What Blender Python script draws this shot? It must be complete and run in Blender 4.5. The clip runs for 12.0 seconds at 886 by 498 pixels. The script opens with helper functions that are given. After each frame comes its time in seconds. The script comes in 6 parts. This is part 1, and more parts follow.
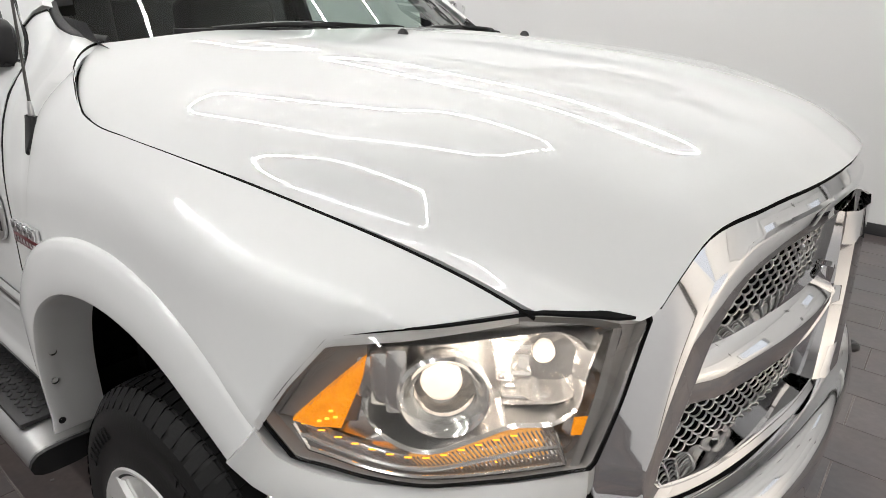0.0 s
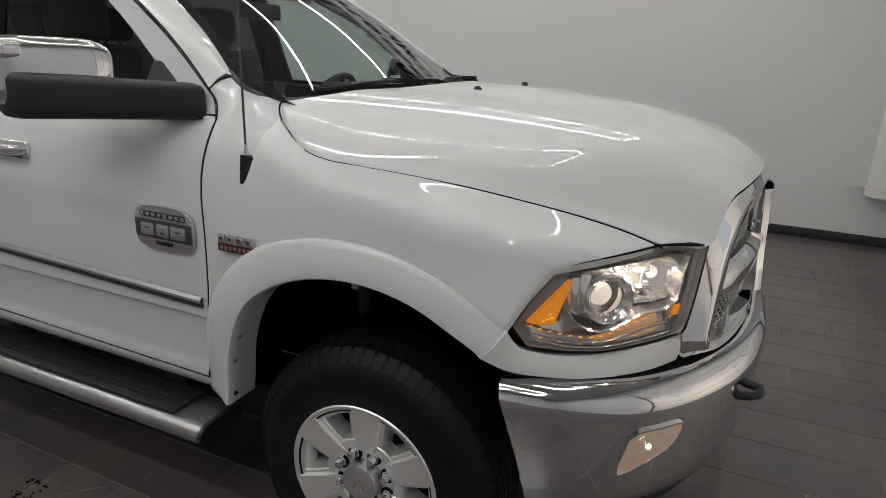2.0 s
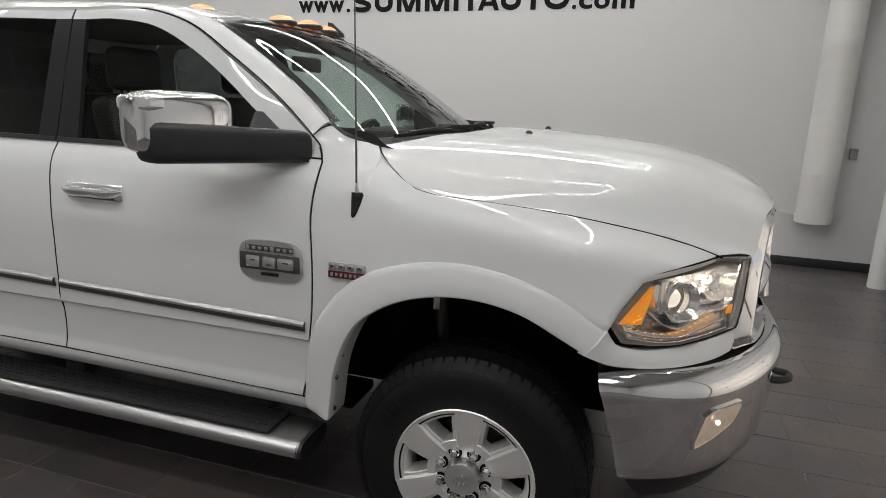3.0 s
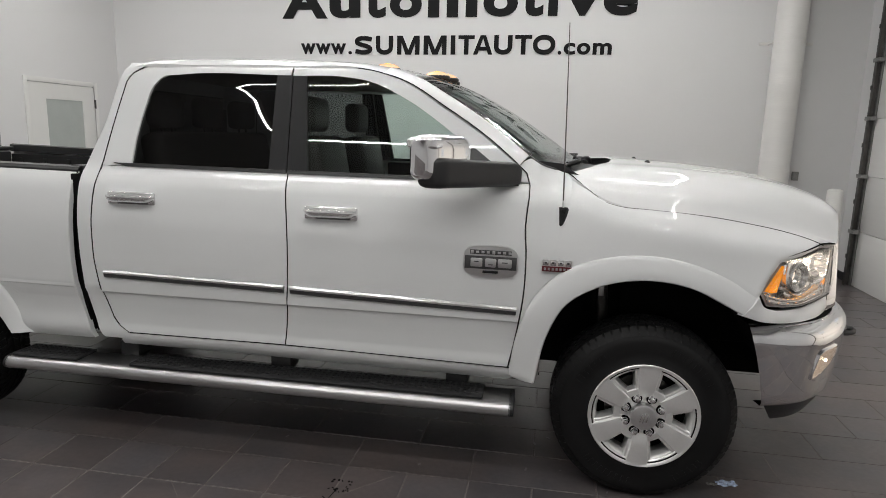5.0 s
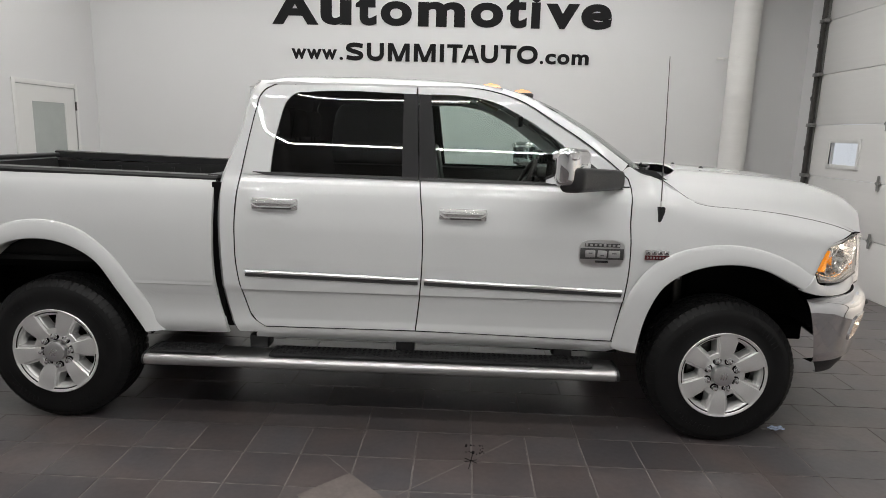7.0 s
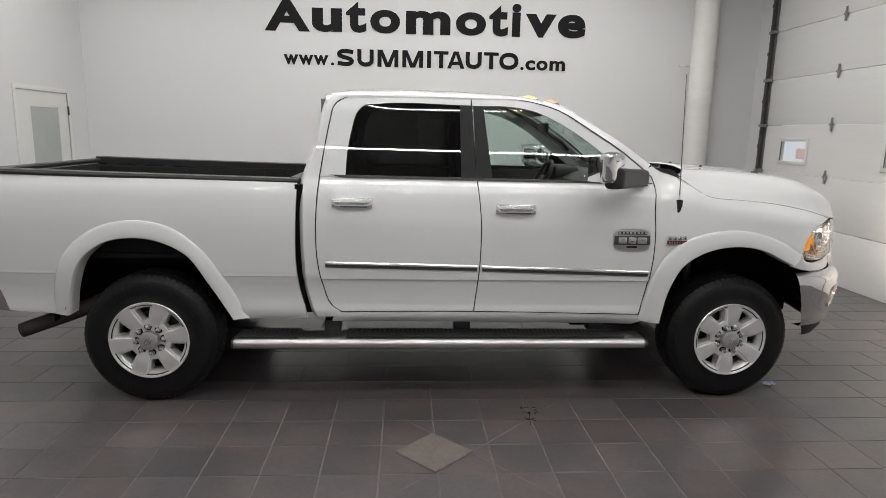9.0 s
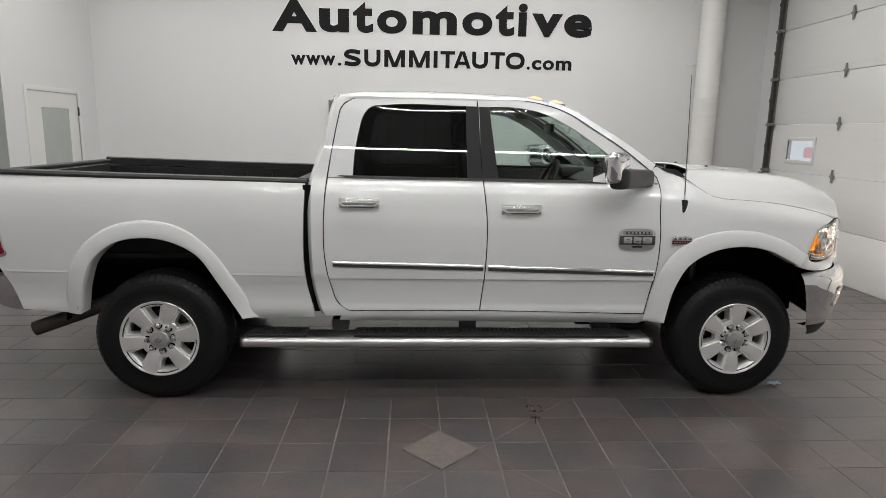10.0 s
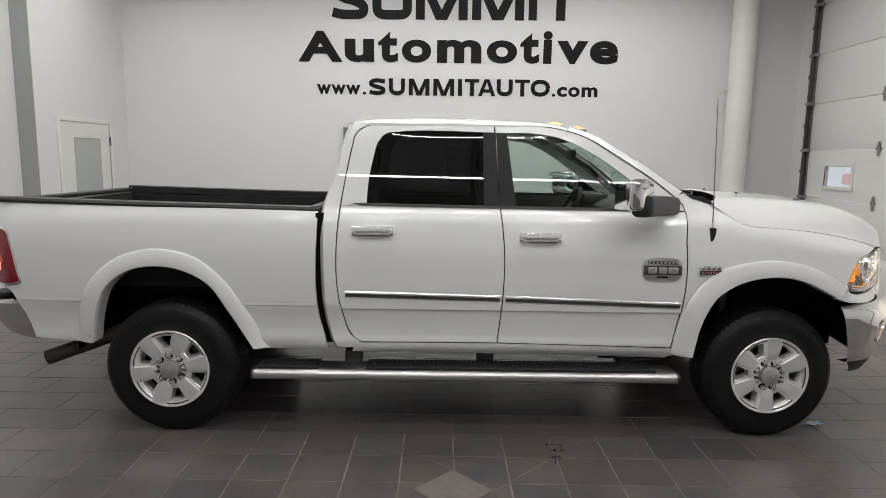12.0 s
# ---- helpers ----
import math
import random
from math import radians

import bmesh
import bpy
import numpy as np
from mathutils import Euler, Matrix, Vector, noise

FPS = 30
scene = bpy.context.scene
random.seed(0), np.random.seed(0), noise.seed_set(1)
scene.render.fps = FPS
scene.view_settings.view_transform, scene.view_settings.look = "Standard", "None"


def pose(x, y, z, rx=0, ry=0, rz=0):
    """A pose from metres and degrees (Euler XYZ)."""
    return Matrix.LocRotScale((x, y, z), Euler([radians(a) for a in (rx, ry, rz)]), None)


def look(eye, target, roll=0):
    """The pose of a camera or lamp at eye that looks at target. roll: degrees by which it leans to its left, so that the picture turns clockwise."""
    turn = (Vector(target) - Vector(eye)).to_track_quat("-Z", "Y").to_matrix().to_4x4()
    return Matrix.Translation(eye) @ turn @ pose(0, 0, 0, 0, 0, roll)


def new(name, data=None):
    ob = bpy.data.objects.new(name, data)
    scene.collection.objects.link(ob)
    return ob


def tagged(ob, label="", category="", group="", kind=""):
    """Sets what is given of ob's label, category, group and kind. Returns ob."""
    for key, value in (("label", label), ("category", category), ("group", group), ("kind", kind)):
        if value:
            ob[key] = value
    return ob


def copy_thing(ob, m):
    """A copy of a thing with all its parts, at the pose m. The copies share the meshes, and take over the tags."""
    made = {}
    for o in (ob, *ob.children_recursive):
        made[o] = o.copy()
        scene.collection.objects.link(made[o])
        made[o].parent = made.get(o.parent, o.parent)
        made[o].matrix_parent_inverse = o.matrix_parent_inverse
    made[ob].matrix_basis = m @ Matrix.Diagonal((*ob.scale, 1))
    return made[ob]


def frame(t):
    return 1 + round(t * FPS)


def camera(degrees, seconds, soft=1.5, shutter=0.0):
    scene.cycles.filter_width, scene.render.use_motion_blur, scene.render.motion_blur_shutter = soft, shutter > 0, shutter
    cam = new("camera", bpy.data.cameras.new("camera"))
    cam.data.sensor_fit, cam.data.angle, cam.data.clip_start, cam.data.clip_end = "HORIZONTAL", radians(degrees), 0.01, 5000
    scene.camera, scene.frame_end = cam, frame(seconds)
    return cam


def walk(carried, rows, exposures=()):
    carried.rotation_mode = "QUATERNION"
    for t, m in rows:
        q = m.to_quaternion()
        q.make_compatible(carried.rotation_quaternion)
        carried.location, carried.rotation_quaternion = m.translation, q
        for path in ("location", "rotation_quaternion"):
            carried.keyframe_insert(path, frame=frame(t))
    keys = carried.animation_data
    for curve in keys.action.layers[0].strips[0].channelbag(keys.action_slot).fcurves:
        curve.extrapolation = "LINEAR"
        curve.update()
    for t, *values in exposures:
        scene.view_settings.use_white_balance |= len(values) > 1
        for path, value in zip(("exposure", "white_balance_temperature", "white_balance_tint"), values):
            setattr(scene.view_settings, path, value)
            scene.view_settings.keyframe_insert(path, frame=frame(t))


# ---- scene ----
cam = camera(71.0, 12.0, soft=0.7)
PATH = [
    (0, (1.093, -1.399, 1.576), (-0.099, 0.049, 0.881), 2.3),
    (0.5, (1.064, -1.572, 1.595), (-0.088, -0.092, 0.9), 2.1),
    (1, (0.959, -1.748, 1.609), (-0.081, -0.185, 0.92), 2.1),
    (1.5, (0.91, -1.999, 1.63), (-0.009, -0.352, 0.963), 2.1),
    (2, (0.859, -2.314, 1.653), (0.052, -0.585, 1.052), 2.2),
    (2.5, (0.702, -2.54, 1.642), (-0.01, -0.746, 1.118), 2.1),
    (3, (0.493, -2.783, 1.661), (-0.114, -0.936, 1.192), 2.0),
    (3.5, (0.281, -3.106, 1.678), (-0.235, -1.214, 1.285), 1.8),
    (3.7, (0.234, -3.217, 1.665), (-0.287, -1.322, 1.298), 1.2),
    (5.3, (-0.605, -3.853, 1.664), (-0.905, -1.911, 1.294), 1.7),
    (5.5, (-0.692, -3.92, 1.679), (-0.962, -1.973, 1.308), 1.7),
    (6, (-0.932, -4.055, 1.679), (-1.145, -2.101, 1.31), 1.7),
    (6.5, (-1.194, -4.176, 1.699), (-1.344, -2.216, 1.33), 1.7),
    (7, (-1.451, -4.353, 1.712), (-1.534, -2.389, 1.345), 1.7),
    (7.2, (-1.553, -4.407, 1.715), (-1.6, -2.441, 1.349), 1.6),
    (9, (-2.143, -4.888, 1.746), (-2.045, -2.924, 1.378), 1.3),
    (9.5, (-2.169, -4.962, 1.764), (-2.061, -3.0, 1.394), 1.2),
    (10, (-2.143, -4.924, 1.759), (-2.066, -2.96, 1.387), 1.2),
    (10.5, (-2.136, -4.898, 1.763), (-2.137, -2.934, 1.388), 1.0),
    (11, (-2.098, -4.854, 1.759), (-2.112, -2.89, 1.383), 0.9),
    (11.5, (-2.077, -4.821, 1.757), (-2.09, -2.854, 1.393), 0.9),
    (12, (-2.049, -4.8, 1.75), (-2.07, -2.821, 1.464), 0.9),
]
EXPOSURES = [(0.0, 0.33), (0.5, -0.07), (1.0, -0.53), (1.5, -0.6), (2.0, -0.56), (2.5, -0.42), (3.0, -0.3), (3.5, -0.18), (5.5, -0.1), (7.0, -0.05), (9.5, -0.04), (12.0, -0.04)]
walk(cam, [(t, look(eye, target, roll)) for t, eye, target, roll in PATH], EXPOSURES)

# ---- light ----
world = bpy.data.worlds.new("world")
scene.world = world
world.use_nodes = True
world.node_tree.nodes["Background"].inputs[0].default_value = (0.8, 0.87, 1.0, 1)
world.node_tree.nodes["Background"].inputs[1].default_value = 0.3

CEIL = 4.9
LAMP_Z = 4.45


# ---- materials ----
def mat(name, base, rough=0.5, metal=0.0, vary=0.06, scale=6.0, bump=0.0, bump_scale=80.0, coat=0.0, emit=None, power=0.0, rough_vary=0.0, stretch=(1, 1, 1), spec=0.5, each=0.0, island=False, placed=False, tint=None, grain=0.35):
    m = bpy.data.materials.new(name)
    m.use_nodes = True
    nt = m.node_tree
    p = nt.nodes["Principled BSDF"]
    p.inputs["Roughness"].default_value = rough
    p.inputs["Metallic"].default_value = metal
    p.inputs["Coat Weight"].default_value = coat
    p.inputs["Coat Roughness"].default_value = 0.008
    p.inputs["Specular IOR Level"].default_value = spec
    tc = nt.nodes.new("ShaderNodeTexCoord")
    mp = nt.nodes.new("ShaderNodeMapping")
    mp.inputs["Scale"].default_value = stretch
    if placed:
        nt.links.new(nt.nodes.new("ShaderNodeNewGeometry").outputs["Position"], mp.inputs[0])
    else:
        nt.links.new(tc.outputs["Object"], mp.inputs[0])
    big = nt.nodes.new("ShaderNodeTexNoise")
    big.inputs["Scale"].default_value, big.inputs["Detail"].default_value = scale, 6
    fine = nt.nodes.new("ShaderNodeTexNoise")
    fine.inputs["Scale"].default_value, fine.inputs["Detail"].default_value = bump_scale, 3
    nt.links.new(mp.outputs[0], big.inputs["Vector"])
    nt.links.new(mp.outputs[0], fine.inputs["Vector"])
    mul = nt.nodes.new("ShaderNodeMath")
    mul.operation = "MULTIPLY_ADD"
    mul.inputs[1].default_value, mul.inputs[2].default_value = grain, 0
    nt.links.new(fine.outputs[0], mul.inputs[0])
    add = nt.nodes.new("ShaderNodeMath")
    add.operation = "MULTIPLY_ADD"
    add.inputs[1].default_value = 1 - grain
    nt.links.new(big.outputs[0], add.inputs[0])
    nt.links.new(mul.outputs[0], add.inputs[2])
    ramp = nt.nodes.new("ShaderNodeValToRGB")
    ramp.color_ramp.elements[0].position, ramp.color_ramp.elements[1].position = 0.3, 0.7
    ramp.color_ramp.elements[0].color = (*[c * (1 - vary) for c in base], 1)
    ramp.color_ramp.elements[1].color = (*[min(1, c * (1 + vary)) for c in base], 1)
    nt.links.new(add.outputs[0], ramp.inputs[0])
    colour = ramp.outputs[0]
    if tint:
        patch = nt.nodes.new("ShaderNodeTexNoise")
        patch.inputs["Scale"].default_value, patch.inputs["Detail"].default_value = scale * 0.45, 4
        shift_in = nt.nodes.new("ShaderNodeVectorMath")
        shift_in.inputs[1].default_value = (7.3, 2.1, 4.7)
        nt.links.new(mp.outputs[0], shift_in.inputs[0])
        nt.links.new(shift_in.outputs[0], patch.inputs["Vector"])
        span = nt.nodes.new("ShaderNodeMapRange")
        span.inputs["From Min"].default_value, span.inputs["From Max"].default_value = 0.35, 0.65
        nt.links.new(patch.outputs[0], span.inputs["Value"])
        blend = nt.nodes.new("ShaderNodeMix")
        blend.data_type, blend.blend_type = "RGBA", "MULTIPLY"
        nt.links.new(span.outputs[0], blend.inputs["Factor"])
        nt.links.new(colour, blend.inputs["A"])
        blend.inputs["B"].default_value = (*tint, 1)
        colour = blend.outputs["Result"]
    if each:
        if island:
            src = nt.nodes.new("ShaderNodeNewGeometry").outputs["Random Per Island"]
        else:
            src = nt.nodes.new("ShaderNodeObjectInfo").outputs["Random"]
        rg = nt.nodes.new("ShaderNodeMapRange")
        rg.inputs["To Min"].default_value, rg.inputs["To Max"].default_value = 1 - each, 1 + each
        nt.links.new(src, rg.inputs["Value"])
        sc = nt.nodes.new("ShaderNodeVectorMath")
        sc.operation = "SCALE"
        nt.links.new(colour, sc.inputs[0])
        nt.links.new(rg.outputs[0], sc.inputs["Scale"])
        colour = sc.outputs[0]
    nt.links.new(colour, p.inputs["Base Color"])
    if rough_vary:
        rr = nt.nodes.new("ShaderNodeMapRange")
        rr.inputs["From Min"].default_value, rr.inputs["From Max"].default_value = 0.3, 0.7
        rr.inputs["To Min"].default_value, rr.inputs["To Max"].default_value = rough - rough_vary, rough + rough_vary
        nt.links.new(big.outputs[0], rr.inputs["Value"])
        nt.links.new(rr.outputs[0], p.inputs["Roughness"])
    if bump:
        b = nt.nodes.new("ShaderNodeBump")
        b.inputs["Strength"].default_value, b.inputs["Distance"].default_value = 1.0, bump
        nt.links.new(fine.outputs[0], b.inputs["Height"])
        nt.links.new(b.outputs[0], p.inputs["Normal"])
    if emit:
        p.inputs["Emission Color"].default_value = (*emit, 1)
        p.inputs["Emission Strength"].default_value = power
    return m


def glass(name, tint, gloss=1.0):
    m = bpy.data.materials.new(name)
    m.use_nodes = True
    nt = m.node_tree
    nt.nodes.remove(nt.nodes["Principled BSDF"])
    t = nt.nodes.new("ShaderNodeBsdfTransparent")
    t.inputs[0].default_value = (*tint, 1)
    g = nt.nodes.new("ShaderNodeBsdfGlossy")
    g.inputs["Roughness"].default_value = 0.01
    f = nt.nodes.new("ShaderNodeLayerWeight")
    f.inputs[0].default_value = 0.5
    pw = nt.nodes.new("ShaderNodeMath")
    pw.operation = "POWER"
    pw.inputs[1].default_value = 4.5
    nt.links.new(f.outputs["Facing"], pw.inputs[0])
    k = nt.nodes.new("ShaderNodeMath")
    k.operation = "MULTIPLY_ADD"
    k.inputs[1].default_value, k.inputs[2].default_value = 0.9, 0.05 * gloss
    nt.links.new(pw.outputs[0], k.inputs[0])
    mix = nt.nodes.new("ShaderNodeMixShader")
    nt.links.new(k.outputs[0], mix.inputs[0])
    nt.links.new(t.outputs[0], mix.inputs[1])
    nt.links.new(g.outputs[0], mix.inputs[2])
    nt.links.new(mix.outputs[0], nt.nodes["Material Output"].inputs[0])
    return m


PAINT = mat("white_car_paint", (0.735, 0.745, 0.745), 0.6, coat=1.0, vary=0.012, scale=3, spec=0.0)
CHROME = mat("chrome", (0.80, 0.80, 0.81), 0.045, 1.0, vary=0.03, scale=5)
SATIN = mat("satin_metal", (0.66, 0.66, 0.66), 0.3, 0.9, vary=0.06, scale=20)
ALLOY = mat("bright_alloy", (0.86, 0.86, 0.85), 0.36, 0.7, vary=0.04, scale=14, rough_vary=0.06)
BLACK = mat("black_plastic", (0.018, 0.018, 0.019), 0.42, vary=0.2, bump=0.0004, bump_scale=400)
GLOSSBLACK = mat("gloss_black", (0.012, 0.012, 0.013), 0.15, vary=0.1)
TRIM = mat("satin_black_trim", (0.016, 0.016, 0.017), 0.45, vary=0.1, spec=0.2)
DARK = mat("underbody_and_gap_black", (0.006, 0.006, 0.006), 0.9, vary=0.3, spec=0.1)
RUBBER = mat("tyre_rubber", (0.008, 0.008, 0.0083), 0.5, vary=0.3, scale=9, bump=0.0006, bump_scale=200, spec=0.25)
LINER = mat("bed_liner", (0.012, 0.012, 0.012), 0.7, vary=0.2, bump=0.001, bump_scale=300, spec=0.25)
POLISHED = mat("polished_step_tube", (0.50, 0.50, 0.50), 0.34, 1.0, vary=0.04, scale=6)
STEEL = mat("dark_steel", (0.12, 0.115, 0.11), 0.4, 0.9, vary=0.25, scale=8)
RUST = mat("sooty_exhaust_steel", (0.055, 0.047, 0.042), 0.5, 0.6, vary=0.3, scale=12)
GREYTRIM = mat("grey_moulding", (0.055, 0.055, 0.057), 0.3, 0.2, vary=0.05)
HANDLE = mat("bright_handle_chrome", (0.86, 0.86, 0.86), 0.17, 0.85, vary=0.03)
LEATHER = mat("dark_brown_leather", (0.022, 0.018, 0.016), 0.5, vary=0.15, bump=0.0005, bump_scale=200)
DASH = mat("dashboard_plastic", (0.035, 0.032, 0.030), 0.55, vary=0.1)
TAN = mat("tan_leather", (0.22, 0.17, 0.12), 0.5, vary=0.1)
AMBER = mat("amber_lens", (0.80, 0.22, 0.006), 0.2, vary=0.55, scale=32, bump=0.006, bump_scale=190, coat=0.7, emit=(1.0, 0.33, 0.01), power=0.6)
AMBERLED = mat("amber_light", (1.0, 0.45, 0.05), 0.3, emit=(1.0, 0.40, 0.03), power=1.5)
PROJECTOR = mat("lit_projector_glass", (0.9, 0.85, 0.8), 0.15, vary=0.25, scale=45, emit=(1.0, 0.84, 0.70), power=0.95, coat=0.6)
AMBERSTRIP = mat("amber_lit_strip", (0.85, 0.50, 0.20), 0.25, 0.55, vary=0.35, scale=70, emit=(1.0, 0.52, 0.16), power=0.4)
WARM = mat("lit_lamp", (1.0, 0.93, 0.85), 0.3, emit=(1.0, 0.86, 0.72), power=4)
FOGLIT = mat("lit_fog_reflector", (0.86, 0.80, 0.74), 0.14, 0.9, vary=0.25, scale=40, bump=0.006, bump_scale=38, emit=(1.0, 0.70, 0.50), power=0.24)
REDLENS = mat("red_lens", (0.22, 0.005, 0.010), 0.12, vary=0.1, scale=40, coat=0.6)
REDLIT = mat("lit_red_light", (1.0, 0.15, 0.1), 0.3, emit=(1.0, 0.1, 0.06), power=5)
WHITELENS = mat("white_lens", (0.6, 0.58, 0.58), 0.15, coat=0.6)
LAMPBLACK = mat("lamp_bezel", (0.30, 0.29, 0.285), 0.35, 0.15, vary=0.1)
REFLECTOR = mat("lamp_reflector", (0.90, 0.89, 0.88), 0.12, 0.84, vary=0.08, scale=25)
REDBADGE = mat("red_badge", (0.10, 0.008, 0.012), 0.3, vary=0.1)
BADGE = mat("pewter_badge", (0.10, 0.10, 0.10), 0.4, 0.6, vary=0.15, scale=60)
CLEAR = glass("clear_lens", (0.96, 0.96, 0.95))
WINDSHIELD = glass("windshield_glass", (0.74, 0.84, 0.80), 2.4)
FRONTGLASS = glass("door_glass", (0.74, 0.83, 0.79), 1.1)
TINTED = glass("privacy_glass", (0.11, 0.115, 0.115), 1.3)
WALL = mat("white_wall_paint", (0.70, 0.70, 0.70), 0.55, vary=0.015, scale=0.7, bump=0.0006, bump_scale=120)
CEILMAT = mat("ceiling_paint", (0.5, 0.5, 0.5), 0.7, vary=0.05, scale=0.6)
BASEBOARD = mat("black_baseboard", (0.03, 0.03, 0.032), 0.4, vary=0.15)
TILE = mat("grey_porcelain_tile", (0.113, 0.093, 0.089), 0.29, spec=0.75, vary=0.2, scale=6, bump=0.0004, bump_scale=34, each=0.15, tint=(0.76, 0.86, 0.95), grain=0.5, placed=True)
TILEFAR = mat("grey_porcelain_tiles", (0.113, 0.093, 0.089), 0.29, spec=0.75, vary=0.2, scale=6, bump=0.0004, bump_scale=34, each=0.15, tint=(0.76, 0.86, 0.95), grain=0.5, island=True, placed=True)
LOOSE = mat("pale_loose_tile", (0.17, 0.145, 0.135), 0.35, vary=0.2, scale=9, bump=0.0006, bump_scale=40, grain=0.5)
GROUT = mat("grey_grout", (0.185, 0.165, 0.155), 0.75, vary=0.6, scale=3.5)
PIPE = mat("white_pipe_wrap", (0.72, 0.71, 0.69), 0.45, vary=0.03, scale=5, bump=0.0015, bump_scale=30, stretch=(0.4, 0.4, 3))
GALV = mat("galvanised_steel", (0.30, 0.30, 0.29), 0.45, 0.8, vary=0.2, scale=15)
DOORPAINT = mat("white_door_paint", (0.72, 0.72, 0.70), 0.4, vary=0.015)
SECTION = mat("white_door_section", (0.74, 0.735, 0.72), 0.42, vary=0.02, scale=2, bump=0.0008, bump_scale=12, stretch=(1, 0.4, 10))
LETTER = mat("black_vinyl", (0.007, 0.007, 0.0075), 0.45, vary=0.1, spec=0.15)
FROST = mat("frosted_glass", (0.42, 0.45, 0.43), 0.25, vary=0.04)
MARKER = mat("marker_lens", (0.85, 0.50, 0.30), 0.2, vary=0.1, coat=0.5, emit=(1.0, 0.5, 0.22), power=0.35)
OUTDOORS = mat("outdoor_brightness", (0.3, 0.3, 0.3), 0.8, emit=(0.78, 0.82, 0.90), power=0.85)
OUTRED = mat("outdoor_red", (0.3, 0.1, 0.1), 0.8, emit=(0.74, 0.52, 0.55), power=0.75)
JAMB = mat("grey_jamb_paint", (0.34, 0.36, 0.34), 0.5, vary=0.04)
PLASTICWRAP = mat("blue_plastic_scrap", (0.5, 0.6, 0.8), 0.2, vary=0.3, scale=90)


# ---- mesh helpers ----
def thing(name, label, category, m=None, group="", kind=""):
    e = new(name)
    e.empty_display_size = 0.1
    if m is not None:
        e.matrix_basis = m
    return tagged(e, label, category, group, kind)


def finish(name, bm, material, smooth=True, angle=38):
    bmesh.ops.remove_doubles(bm, verts=bm.verts, dist=0.00005)
    bmesh.ops.recalc_face_normals(bm, faces=bm.faces)
    me = bpy.data.meshes.new(name)
    bm.to_mesh(me)
    bm.free()
    me.materials.append(material)
    if smooth:
        me.shade_smooth()
        me.set_sharp_from_angle(angle=radians(angle))
    return me


def part(name, bm, material, parent, label="", smooth=True, angle=38, m=None):
    ob = new(name, finish(name, bm, material, smooth, angle))
    ob.parent = parent
    if m is not None:
        ob.matrix_basis = m
    if label:
        ob["label"] = label
    return ob


def solo(name, bm, material, label, category, group="", kind="", smooth=True, m=None):
    ob = new(name, finish(name, bm, material, smooth))
    if m is not None:
        ob.matrix_basis = m
    return tagged(ob, label, category, group, kind)


def cat(pts, n, smooth=True):
    """n points spread evenly along a smooth line through pts."""
    p = np.array(pts, float)
    d = np.r_[0, np.cumsum(np.linalg.norm(np.diff(p, axis=0), axis=1))]
    t = np.linspace(0, d[-1], n)
    if not smooth or len(p) < 3:
        return np.stack([np.interp(t, d, p[:, k]) for k in range(p.shape[1])], 1)
    s = np.diff(p, axis=0) / np.diff(d)[:, None]
    m = np.vstack([s[:1], (s[:-1] * np.diff(d)[1:, None] + s[1:] * np.diff(d)[:-1, None]) / (d[2:] - d[:-2])[:, None], s[-1:]])
    i = np.clip(np.searchsorted(d, t, "right") - 1, 0, len(s) - 1)
    h = (d[i + 1] - d[i])[:, None]
    u = ((t - d[i]) / h[:, 0])[:, None]
    return (2 * u**3 - 3 * u**2 + 1) * p[i] + (u**3 - 2 * u**2 + u) * h * m[i] + (3 * u**2 - 2 * u**3) * p[i + 1] + (u**3 - u**2) * h * m[i + 1]


def curve1(pts):
    """A smooth function of one variable through the pairs."""
    x = np.array([a for a, b in pts], float)
    y = np.array([b for a, b in pts], float)
    s = np.diff(y) / np.diff(x)
    m = np.r_[s[0], np.where(s[:-1] * s[1:] > 0, 2 * s[:-1] * s[1:] / (s[:-1] + s[1:] + 1e-12), 0), s[-1]]

    def f(v):
        v = np.clip(v, x[0], x[-1])
        i = np.clip(np.searchsorted(x, v, "right") - 1, 0, len(s) - 1)
        h = x[i + 1] - x[i]
        u = (v - x[i]) / h
        return (2 * u**3 - 3 * u**2 + 1) * y[i] + (u**3 - 2 * u**2 + u) * h * m[i] + (3 * u**2 - 2 * u**3) * y[i + 1] + (u**3 - u**2) * h * m[i + 1]

    return f


def spline(x, y):
    """A natural cubic spline through the points; y may have several columns."""
    x, y = np.asarray(x, float), np.asarray(y, float)
    n, h = len(x), np.diff(x)
    A = np.eye(n)
    r = np.zeros(y.shape)
    for k in range(1, n - 1):
        A[k, k - 1:k + 2] = h[k - 1], 2 * (h[k - 1] + h[k]), h[k]
        r[k] = 6 * ((y[k + 1] - y[k]) / h[k] - (y[k] - y[k - 1]) / h[k - 1])
    m = np.linalg.solve(A, r)

    def f(v):
        v = np.clip(np.asarray(v, float), x[0], x[-1])
        i = np.clip(np.searchsorted(x, v, "right") - 1, 0, n - 2)
        wide = (...,) + (None,) * (y.ndim - 1)
        d, a, b = h[i][wide], (x[i + 1] - v)[wide], (v - x[i])[wide]
        return m[i] * a**3 / (6 * d) + m[i + 1] * b**3 / (6 * d) + (y[i] / d - m[i] * d / 6) * a + (y[i + 1] / d - m[i + 1] * d / 6) * b

    return f


